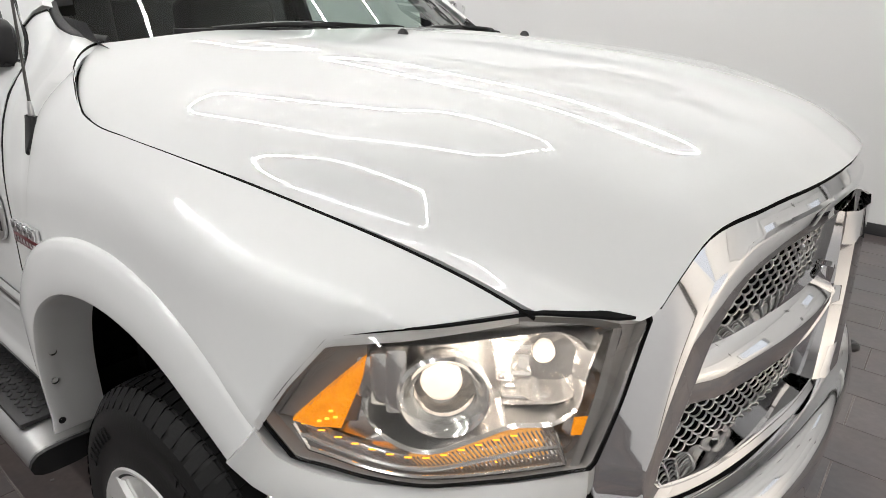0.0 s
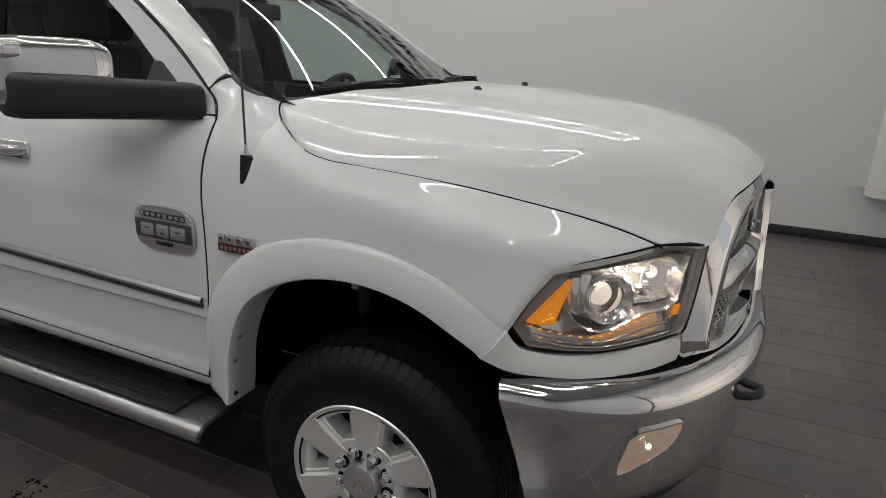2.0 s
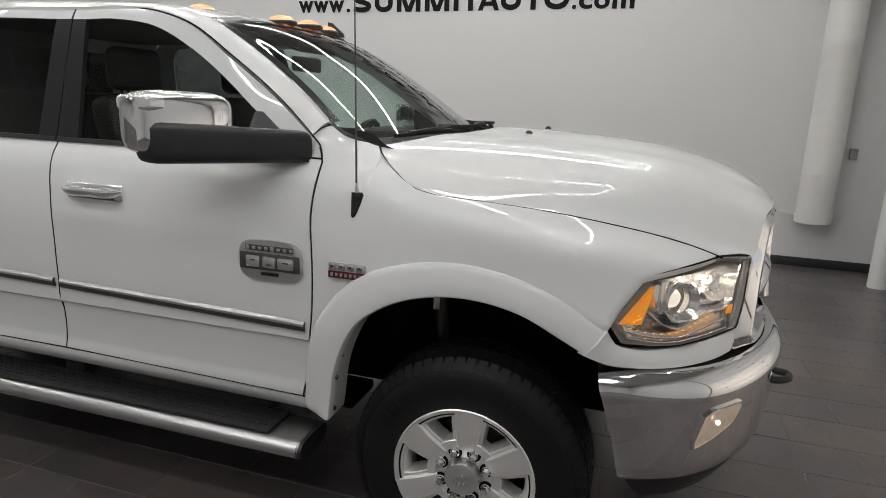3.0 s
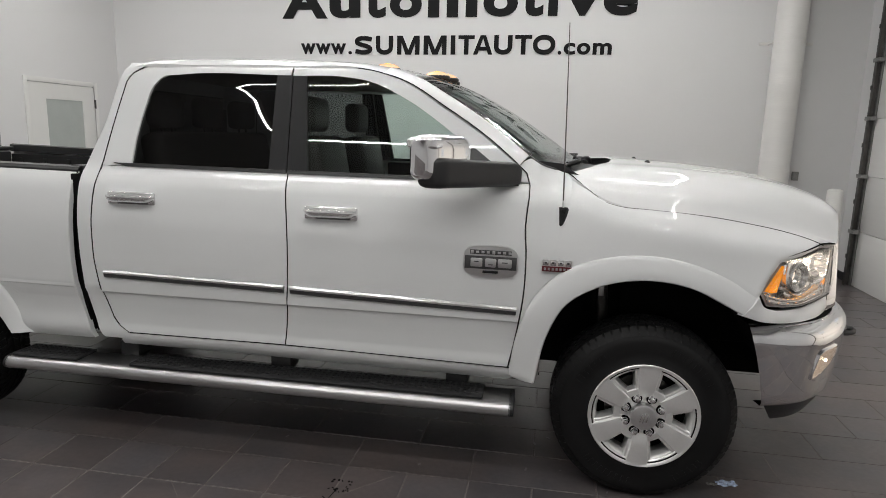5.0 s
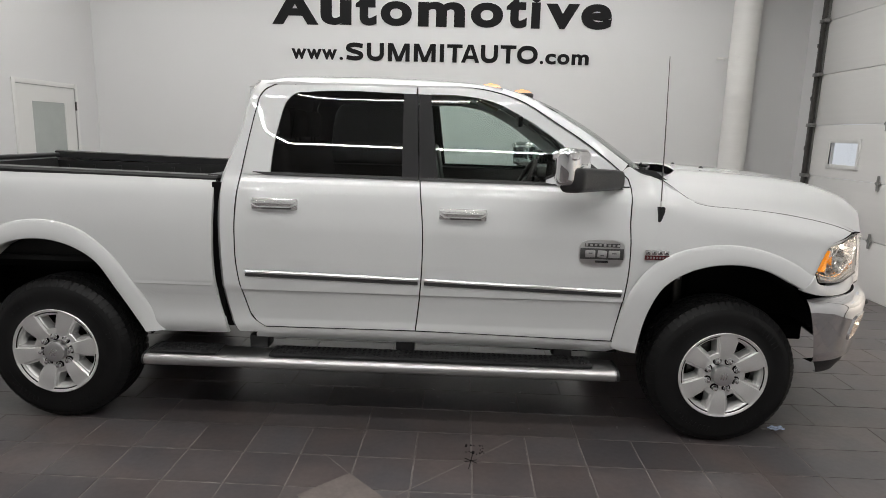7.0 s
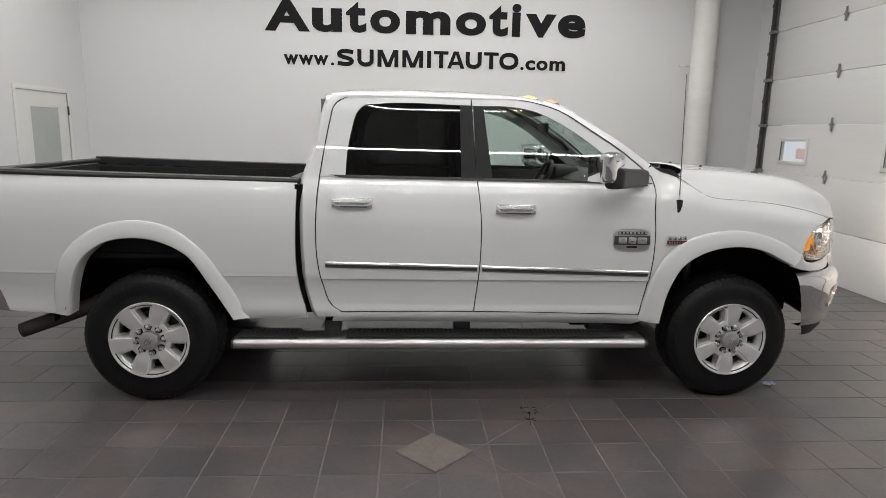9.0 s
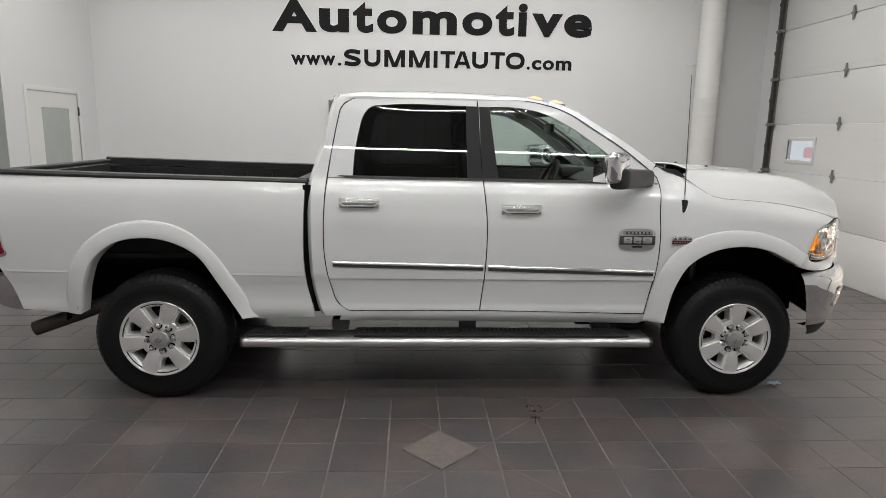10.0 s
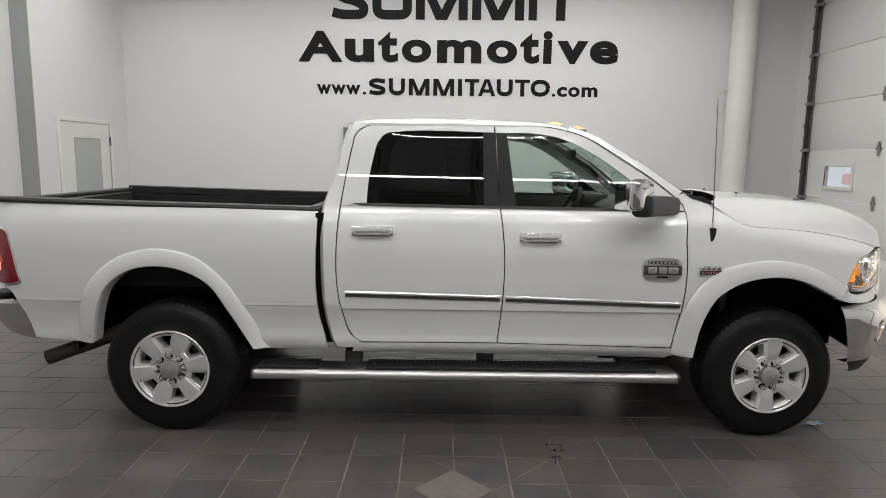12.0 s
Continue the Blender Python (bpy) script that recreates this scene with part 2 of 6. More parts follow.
def coons(b, r, t, l):
    """A patch between four sampled edges: b and t run left to right, l and r upwards."""
    nu, nv = len(b), len(l)
    u = np.linspace(0, 1, nu)[None, :, None]
    v = np.linspace(0, 1, nv)[:, None, None]
    b, t, l, r = b[None], t[None], l[:, None], r[:, None]
    return (1 - v) * b + v * t + (1 - u) * l + u * r - ((1 - u) * (1 - v) * b[:, :1] + u * (1 - v) * b[:, -1:] + (1 - u) * v * t[:, :1] + u * v * t[:, -1:])


def rows_bm(rows, close=False, inset=None, flip=1, bm=None):
    """A skin over rows of points; inset: the way in which its rim turns back."""
    bm = bm or bmesh.new()
    g = [[bm.verts.new((p[0], p[1] * flip, p[2])) for p in row] for row in rows]
    n = len(g[0])
    new_faces = []
    for a, b in zip(g, g[1:]):
        for k in range(n if close else n - 1):
            quad = [a[k], a[(k + 1) % n], b[(k + 1) % n], b[k]]
            try:
                new_faces.append(bm.faces.new(quad))
            except ValueError:
                pass
    if inset is not None:
        edges = list({e for f in new_faces for e in f.edges if len(e.link_faces) == 1})
        ret = bmesh.ops.extrude_edge_only(bm, edges=edges)
        vs = [v for v in ret["geom"] if isinstance(v, bmesh.types.BMVert)]
        bmesh.ops.translate(bm, verts=vs, vec=(inset[0], inset[1] * flip, inset[2]))
    return bm


def box_bm(size, centre=(0, 0, 0), bevel=0.0, bm=None, seg=2, m=None):
    bm = bm or bmesh.new()
    ret = bmesh.ops.create_cube(bm, size=1)
    vs = ret["verts"]
    bmesh.ops.scale(bm, vec=size, verts=vs)
    if m is not None:
        bmesh.ops.transform(bm, matrix=m, verts=vs)
    bmesh.ops.translate(bm, vec=centre, verts=vs)
    if bevel:
        es = list({e for v in vs for e in v.link_edges})
        bmesh.ops.bevel(bm, geom=es, offset=bevel, segments=seg, affect="EDGES", profile=0.5)
    return bm


def tube_bm(path, radius, n=10, caps=True, bm=None, flat=(1, 1)):
    """A round rod along a path; radius may be one number or one for each point."""
    bm = bm or bmesh.new()
    P = [Vector(p) for p in path]
    R = radius if isinstance(radius, (list, tuple, np.ndarray)) else [radius] * len(P)
    rings = []
    up = None
    for i, p in enumerate(P):
        d = (P[min(i + 1, len(P) - 1)] - P[max(i - 1, 0)]).normalized()
        if up is None:
            up = d.orthogonal().normalized()
        a = (up - d * up.dot(d)).normalized()
        up = a
        b = d.cross(a)
        rings.append([bm.verts.new(p + R[i] * (flat[0] * math.cos(t) * a + flat[1] * math.sin(t) * b)) for t in [2 * math.pi * k / n for k in range(n)]])
    for r1, r2 in zip(rings, rings[1:]):
        for k in range(n):
            bm.faces.new((r1[k], r1[(k + 1) % n], r2[(k + 1) % n], r2[k]))
    if caps:
        bm.faces.new(rings[0])
        bm.faces.new(rings[-1])
    return bm


def lathe_bm(profile, n=48, bm=None, axis="y"):
    """Turns pairs of (radius, along) round the y (or x, or z) axis."""
    bm = bm or bmesh.new()
    rings = []
    for r, a in profile:
        ring = []
        for k in range(n):
            c, s = r * math.cos(2 * math.pi * k / n), r * math.sin(2 * math.pi * k / n)
            ring.append(bm.verts.new({"y": (c, a, s), "x": (a, c, s), "z": (c, s, a)}[axis]))
        rings.append(ring)
    for r1, r2 in zip(rings, rings[1:]):
        for k in range(n):
            bm.faces.new((r1[k], r1[(k + 1) % n], r2[(k + 1) % n], r2[k]))
    return bm


def prism_bm(outline, depth, bevel=0.0, bm=None, m=None):
    """An outline in x and z, pushed along y by depth."""
    bm = bm or bmesh.new()
    a = [bm.verts.new((x, 0, z)) for x, z in outline]
    b = [bm.verts.new((x, depth, z)) for x, z in outline]
    n = len(a)
    fs = [bm.faces.new(a), bm.faces.new(b)]
    for k in range(n):
        bm.faces.new((a[k], a[(k + 1) % n], b[(k + 1) % n], b[k]))
    vs = a + b
    if bevel:
        es = [e for e in fs[0].edges] + [e for e in fs[1].edges]
        r = bmesh.ops.bevel(bm, geom=es, offset=bevel, segments=2, affect="EDGES", profile=0.5)
        vs = list({v for v in r["verts"]} | {v for v in vs if v.is_valid})
    if m is not None:
        bmesh.ops.transform(bm, matrix=m, verts=vs)
    return bm


def text_mesh(name, body, size, extrude, material, thicken=0.0):
    cu = bpy.data.curves.new(name, "FONT")
    cu.body, cu.size, cu.extrude, cu.offset = body, size, extrude, thicken
    cu.resolution_u = 6
    tmp = bpy.data.objects.new(name, cu)
    scene.collection.objects.link(tmp)
    bpy.context.view_layer.update()
    me = bpy.data.meshes.new_from_object(tmp.evaluated_get(bpy.context.evaluated_depsgraph_get()))
    bpy.data.objects.remove(tmp)
    me.name = name
    me.materials.clear()
    me.materials.append(material)
    return me


# ---- the room ----
WX0, WX1, WY1, WY0 = -7.0, 3.10, 4.785, -8.2

WALLS = [
    ("wall_north", (WX0 - 0.2, WX1 + 0.2, WY1, WY1 + 0.2)),
    ("wall_south", (WX0 - 3.2, WX1 + 0.2, WY0 - 0.2, WY0)),
]
for nm, (x0, x1, y0, y1) in WALLS:
    solo(nm, box_bm((x1 - x0, y1 - y0, CEIL), ((x0 + x1) / 2, (y0 + y1) / 2, CEIL / 2)), WALL, "white painted showroom wall", "wall", kind="structure")
# west side: a wall with a door, a grey jamb, and a pale wall standing further out
DOOR_Y0, DOOR_Y1, DOOR_H = 3.12, 4.26, 2.165
bm = box_bm((0.2, WY1 - DOOR_Y1, CEIL), (WX0 - 0.1, (WY1 + DOOR_Y1) / 2, CEIL / 2))
box_bm((0.2, DOOR_Y0 - 2.67, CEIL), (WX0 - 0.1, (2.67 + DOOR_Y0) / 2, CEIL / 2), bm=bm)
box_bm((0.2, DOOR_Y1 - DOOR_Y0, CEIL - DOOR_H), (WX0 - 0.1, (DOOR_Y0 + DOOR_Y1) / 2, (CEIL + DOOR_H) / 2), bm=bm)
solo("wall_west", bm, WALL, "white painted wall with a door opening", "wall", kind="structure")
bm = box_bm((0.215, 0.012, CEIL), (WX0 - 0.106, 2.664, CEIL / 2))
solo("jamb_west", bm, JAMB, "grey painted jamb at the end of the wall", "jamb", kind="structure")
solo("wall_west_far", box_bm((0.2, 2.67 - WY0, CEIL), (WX0 - 0.31, (2.67 + WY0) / 2, CEIL / 2)), WALL, "white painted wall", "wall", kind="structure")
# east side: the wall with the wide sectional door
GX, GY0, GY1, GH = 3.10, -1.2, 4.25, 4.3
bm = box_bm((0.2, WY1 - GY1, CEIL), (GX + 0.1, (WY1 + GY1) / 2, CEIL / 2))
box_bm((0.2, GY0 - WY0, CEIL), (GX + 0.1, (WY0 + GY0) / 2, CEIL / 2), bm=bm)
box_bm((0.2, GY1 - GY0, CEIL - GH), (GX + 0.1, (GY0 + GY1) / 2, (CEIL + GH) / 2), bm=bm)
solo("wall_east", bm, WALL, "white painted wall round the overhead door", "wall", kind="structure")
solo("ceiling", box_bm((WX1 - WX0 + 4, WY1 - WY0 + 1, 0.2), ((WX1 + WX0) / 2 - 1.4, (WY1 + WY0) / 2, CEIL + 0.1)), CEILMAT, "plain grey showroom ceiling", "ceiling", kind="structure")
for nm, (x0, x1, y0, y1) in (("baseboard_north", (WX0, WX1, WY1 - 0.014, WY1 - 0.001)), ("baseboard_east", (GX - 0.013, GX - 0.001, GY1 + 0.06, WY1 - 0.014)), ("baseboard_west", (WX0 + 0.001, WX0 + 0.014, DOOR_Y1 + 0.07, WY1 - 0.014))):
    solo(nm, box_bm((x1 - x0, y1 - y0, 0.10), ((x0 + x1) / 2, (y0 + y1) / 2, 0.05), 0.003), BASEBOARD, "black vinyl baseboard along the wall", "baseboard", kind="structure")

# wall door with a narrow frosted light
door = thing("door_1", "white painted door with a frosted glass panel", "door", pose(WX0, 0, 0), kind="structure")
bm = bmesh.new()
for y in (DOOR_Y0 - 0.03, DOOR_Y1 + 0.03):
    box_bm((0.012, 0.06, DOOR_H + 0.06), (0.006, y, (DOOR_H + 0.06) / 2), 0.003, bm)
box_bm((0.012, DOOR_Y1 - DOOR_Y0, 0.06), (0.006, (DOOR_Y0 + DOOR_Y1) / 2, DOOR_H + 0.03), 0.003, bm)
part("door_frame", bm, DOORPAINT, door)
bm = bmesh.new()
y0, y1, ly0, ly1, lz0, lz1 = DOOR_Y0 + 0.004, DOOR_Y1 - 0.004, 3.40, 4.03, 0.35, 1.96
for a, b, c, d in ((y0, ly0, 0.01, DOOR_H - 0.005), (ly1, y1, 0.01, DOOR_H - 0.005), (ly0, ly1, 0.01, lz0), (ly0, ly1, lz1, DOOR_H - 0.005)):
    box_bm((0.045, b - a, d - c), (-0.0215, (a + b) / 2, (c + d) / 2), 0, bm)
part("leaf", bm, DOORPAINT, door)
part("pane", box_bm((0.012, ly1 - ly0, lz1 - lz0), (-0.012, (ly0 + ly1) / 2, (lz0 + lz1) / 2)), FROST, door, "frosted glass pane")
for z in (0.3, 1.1, 1.93):
    part("hinge", tube_bm([(0.012, DOOR_Y1 + 0.004, z - 0.06), (0.012, DOOR_Y1 + 0.004, z + 0.06)], 0.012, 8), STEEL, door, "dark steel hinge")
bm = tube_bm([(-0.01, y0 + 0.07, 1.0), (0.05, y0 + 0.07, 1.0), (0.05, y0 + 0.19, 1.0)], 0.011, 8)
part("door_handle", bm, STEEL, door)

# overhead sectional door
gate = thing("overhead_door", "white sectional overhead door with small windows, closed", "garage door", kind="structure")
SEC = [0.0, 0.65, 1.30, 1.955, 2.60, 3.27, 3.94, 4.30]
for k, (z0, z1) in enumerate(zip(SEC, SEC[1:])):
    bm = bmesh.new()
    if k == 2:
        for wy0, wy1 in ((-1.2, -0.744), (-0.144, 1.236), (1.836, 3.236), (3.836, 4.25)):
            box_bm((0.05, wy1 - wy0, z1 - z0 - 0.006), (GX - 0.005, (wy0 + wy1) / 2, (z0 + z1) / 2), 0, bm)
        for wy in (-0.444, 1.536, 3.536):
            for a, b in ((z0 + 0.003, 1.445), (1.755, z1 - 0.003)):
                box_bm((0.05, 0.60, b - a), (GX - 0.005, wy, (a + b) / 2), 0, bm)
    else:
        box_bm((0.05, GY1 - GY0, z1 - z0 - 0.006), (GX - 0.005, (GY0 + GY1) / 2, (z0 + z1) / 2), 0.004, bm)
    part("door_section", bm, SECTION, gate)
for wy in (-0.444, 1.536, 3.536):
    bm = bmesh.new()
    for a, b, c, d in ((-0.335, -0.285, 1.42, 1.782), (0.285, 0.335, 1.42, 1.782), (-0.285, 0.285, 1.42, 1.47), (-0.285, 0.285, 1.732, 1.782)):
        box_bm((0.02, b - a, d - c), (GX - 0.036, wy + (a + b) / 2, (c + d) / 2), 0.004, bm)
    wf = part("window_frame", bm, DOORPAINT, gate, "white window surround")
    p = part("pane", box_bm((0.006, 0.60, 0.31), (GX - 0.005, wy, 1.6)), CLEAR, wf)
    p.visible_shadow = False
for z in SEC[1:-1]:
    for hy in (-0.6, 1.08, 2.775):
        bm = prism_bm([(-0.012, -0.085), (0.012, -0.085), (0.02, -0.02), (0.05, 0), (0.02, 0.02), (0.012, 0.085), (-0.012, 0.085), (-0.02, 0.02), (-0.05, 0), (-0.02, -0.02)], 0.012, m=pose(GX - 0.044, hy, z, 0, 0, 90))
        tube_bm([(GX - 0.05, hy, z - 0.03), (GX - 0.05, hy, z + 0.03)], 0.012, 8, bm=bm)
        part("hinge", bm, GALV, gate, "galvanised steel hinge")
for side_y, sg in ((GY1, 1), (GY0, -1)):
    track = part("track", box_bm((0.02, 0.07, 4.2), (GX - 0.035, side_y + sg * 0.045, 2.1)), GALV, gate, "galvanised steel track")
    bm = box_bm((0.06, 0.006, 4.2), (GX - 0.075, side_y + sg * 0.045, 2.1))
    box_bm((0.006, 0.05, 4.2), (GX - 0.107, side_y + sg * 0.022, 2.1), 0, bm)
    part("rail", bm, STEEL, track)
    for z in SEC[1:-1]:
        bm = box_bm((0.07, 0.14, 0.05), (GX - 0.08, side_y + sg * 0.01, z), 0.006)
        lathe_bm([(0.001, -0.02), (0.028, -0.02), (0.028, 0.02), (0.001, 0.02)], 12, bm=bm)
        part("bracket", box_bm((0.07, 0.14, 0.045), (GX - 0.085, side_y + sg * 0.01, z), 0.006), GALV, track)
        part("bolt", box_bm((0.03, 0.03, 0.05), (GX - 0.1, side_y + sg * 0.05, z - 0.3), 0.004), STEEL, track)

# bright yard outside the door's windows
solo("backdrop", box_bm((0.1, 20, 6), (7.0, 7.0, 2.5)), OUTDOORS, "bright pale yard seen through the door windows", "backdrop", kind="structure")
solo("backdrop_shape", box_bm((0.1, 0.8, 0.25), (6.8, 9.0, 1.45), 0.05), OUTRED, "blurred red shape in the yard", "backdrop", kind="structure")

# white pipe on the north wall, with clamps and an outlet box behind
pipe = thing("wall_pipe", "tall white wrapped duct pipe clamped to the wall", "pipe", pose(2.16, WY1 - 0.20, 0))
part("pipe_body", lathe_bm([(0.001, 0.52), (0.160, 0.52), (0.173, 0.53), (0.173, 1.02), (0.175, 1.03), (0.175, 1.05), (0.173, 1.06), (0.173, 2.30), (0.175, 2.31), (0.175, 2.33), (0.173, 2.34), (0.173, CEIL - 0.001)], 40, axis="z"), PIPE, pipe)
for z in (0.60, 2.83):
    bm = lathe_bm([(0.172, z - 0.012), (0.179, z - 0.012), (0.179, z + 0.012), (0.172, z + 0.012)], 40, axis="z")
    for s in (-1, 1):
        box_bm((0.12, 0.02, 0.035), (s * 0.24, 0.12, z), 0.004, bm)
        tube_bm([(s * 0.2, 0.1, z - 0.01), (s * 0.165, 0.02, z)], 0.008, 6, bm=bm)
    part("clamp", bm, PIPE, pipe, "white painted pipe clamp")
part("cord", tube_bm([(0.19, 0.12, 1.25), (0.19, 0.13, 4.8)], 0.009, 6), GALV, pipe, "thin grey conduit behind the pipe")
bm = box_bm((0.07, 0.05, 0.11), (2.47, WY1 - 0.026, 1.25), 0.006)
solo("outlet_box", bm, GALV, "small grey metal outlet box on the wall", "outlet box")

# bollard
bol = thing("bollard", "white painted steel bollard beside the overhead door", "bollard", pose(2.72, 4.16, 0))
part("post", lathe_bm([(0.001, 0.0), (0.085, 0.0), (0.085, 1.11), (0.08, 1.13), (0.05, 1.145), (0.001, 1.15)], 32, axis="z"), DOORPAINT, bol)

# sign on the north wall: the word and the ends of the address are lettered, the firm's own name is plain shapes
SIGN_Y = WY1 - 0.008


def sign_line(label):
    return thing("wall_lettering", label, "wall lettering", group="lettering on the north wall")


def letter(parent, body, x0, x1, z0, z1, thicken):
    """One lettered mark, drawn to its own width and height on the wall."""
    me = text_mesh("letter", body, 1.0, 0.004, LETTER, thicken)
    co = np.array([v.co for v in me.vertices])
    lo, hi = co.min(0), co.max(0)
    sx, sz = (x1 - x0) / (hi[0] - lo[0]), (z1 - z0) / (hi[1] - lo[1])
    ob = new("letter", me)
    ob.parent = parent
    ob.matrix_basis = Matrix.Translation((x0 - lo[0] * sx, SIGN_Y, z0 - lo[1] * sz)) @ Matrix.Rotation(radians(90), 4, "X") @ Matrix.Diagonal((sx, sz, 1, 1))


word = sign_line("wide black vinyl lettering of a word on the white wall")
for body, x0, x1, top in (("A", -4.355, -3.695, 3.612), ("u", -3.665, -3.225, 3.505), ("t", -3.165, -2.868, 3.612), ("o", -2.812, -2.372, 3.505), ("m", -2.285, -1.625, 3.507), ("o", -1.545, -1.095, 3.510), ("t", -1.050, -0.765, 3.620), ("i", -0.710, -0.575, 3.650), ("v", -0.505, -0.040, 3.515), ("e", -0.015, 0.405, 3.520)):
    letter(word, body, x0, x1, 3.166 + 0.004 * (x0 + 4.4), top, 0.040)
lower = sign_line("small black vinyl lettering either side of the lower line")
for body, x0, x1, top in (("w", -4.087, -3.872, 2.838), ("w", -3.868, -3.652, 2.838), ("w", -3.648, -3.430, 2.838), (".", -3.395, -3.345, 2.738), (".", -0.552, -0.505, 2.750), ("c", -0.478, -0.330, 2.850), ("o", -0.310, -0.140, 2.850), ("m", -0.110, 0.128, 2.850)):
    letter(lower, body, x0, x1, 2.692 + 0.003 * (x0 + 4.4), top, 0.032)


def bar_shape(bm, outline):
    prism_bm(outline, 0.008, bm=bm, m=Matrix.Translation((0, SIGN_Y - 0.004, 0)))


def band_shape(bm, path, t):
    """A flat band of width t along a path in x and z."""
    p = np.asarray(path, float)
    d = np.gradient(p, axis=0)
    d /= np.linalg.norm(d, axis=1)[:, None] + 1e-9
    nrm = np.stack([-d[:, 1], d[:, 0]], 1) * t / 2
    rows = [[(x, y, z) for x, z in q] for q, y in ((p + nrm, SIGN_Y + 0.004), (p + nrm, SIGN_Y - 0.004), (p - nrm, SIGN_Y - 0.004), (p - nrm, SIGN_Y + 0.004), (p + nrm, SIGN_Y + 0.004))]
    rows_bm(rows, bm=bm)


def round_path(a0, a1, cx, cz, rx, rz, square, n=40):
    out = []
    for a in np.linspace(radians(a0), radians(a1), n):
        c, sn = math.cos(a), math.sin(a)
        out.append((cx + rx * math.copysign(abs(c) ** square, c), cz + rz * math.copysign(abs(sn) ** square, sn)))
    return out


def sign_shape(kind, x, z, w, h, t, square):
    bm = bmesh.new()
    cx = x + w / 2
    if kind == "bar":
        bar_shape(bm, [(x, z), (x + w, z), (x + w, z + h), (x, z + h)])
    elif kind == "tee":
        bar_shape(bm, [(cx - t / 2, z), (cx + t / 2, z), (cx + t / 2, z + h - t * 0.8), (x + w, z + h - t * 0.8), (x + w, z + h), (x, z + h), (x, z + h - t * 0.8), (cx - t / 2, z + h - t * 0.8)])
    elif kind == "zigzag":
        v = t * 0.62
        bar_shape(bm, [(x, z), (x + t, z), (x + t, z + h * 0.62), (cx - v, z), (cx + v, z), (x + w - t, z + h * 0.62), (x + w - t, z), (x + w, z), (x + w, z + h), (x + w - t * 1.25, z + h), (cx, z + h * 0.26), (x + t * 1.25, z + h), (x, z + h)])
    elif kind == "gable":
        for sg in (-1, 1):
            bar_shape(bm, [(cx + sg * (w / 2 - t * 0.95), z), (cx + sg * w / 2, z), (cx + sg * t * 0.60, z + h), (cx, z + h), (cx, z + h * 0.82)][::sg])
        bar_shape(bm, [(cx - w * 0.24, z + h * 0.21), (cx + w * 0.24, z + h * 0.21), (cx + w * 0.18, z + h * 0.40), (cx - w * 0.18, z + h * 0.40)])
    elif kind == "ring":
        band_shape(bm, round_path(0, 360, cx, z + h / 2, (w - t) / 2, (h - t) / 2, square, 60), t)
    elif kind == "cup":
        low = round_path(180, 360, cx, z + t / 2 + h * 0.30, (w - t) / 2, h * 0.30, square)
        band_shape(bm, [(x + t / 2, z + h)] + [(x + t / 2, z + h * 0.75)] + low + [(x + w - t / 2, z + h * 0.75), (x + w - t / 2, z + h)], t)
    else:
        r = (h - t) / 4
        pts = [(x + w * 0.96, z + h - t * 0.75)] + round_path(70, 180, cx, z + h - t / 2 - r, (w - t) / 2, r, square, 16) + [(cx - w * 0.15, z + h * 0.54), (cx + w * 0.15, z + h * 0.46)] + round_path(0, -110, cx, z + t / 2 + r, (w - t) / 2, r, square, 16) + [(x + w * 0.04, z + t * 0.75)]
        band_shape(bm, cat(pts, 60), t)
    return bm


upper = sign_line("large black vinyl shapes of the firm's name on the wall")
for kind, x0, x1 in (("snake", -3.86, -3.31), ("cup", -3.25, -2.665), ("zigzag", -2.61, -1.84), ("zigzag", -1.776, -1.01), ("bar", -0.943, -0.82), ("tee", -0.76, -0.18)):
    part("sign_shape", sign_shape(kind, x0, 3.782 + 0.006 * (x0 + 3.9), x1 - x0, 0.56, 0.135, 0.45), LETTER, upper, smooth=False)
name_row = sign_line("black vinyl shapes of the firm's name in the lower line")
for kind, x0, x1 in (("snake", -3.303, -3.053), ("cup", -3.002, -2.760), ("zigzag", -2.703, -2.392), ("zigzag", -2.334, -2.022), ("bar", -1.964, -1.904), ("tee", -1.862, -1.645), ("gable", -1.660, -1.402), ("cup", -1.384, -1.144), ("tee", -1.109, -0.889), ("ring", -0.875, -0.587)):
    part("sign_shape", sign_shape(kind, x0, 2.691 + 0.005 * (x0 + 3.3), x1 - x0, 0.246, 0.060, 0.9), LETTER, name_row, smooth=False)

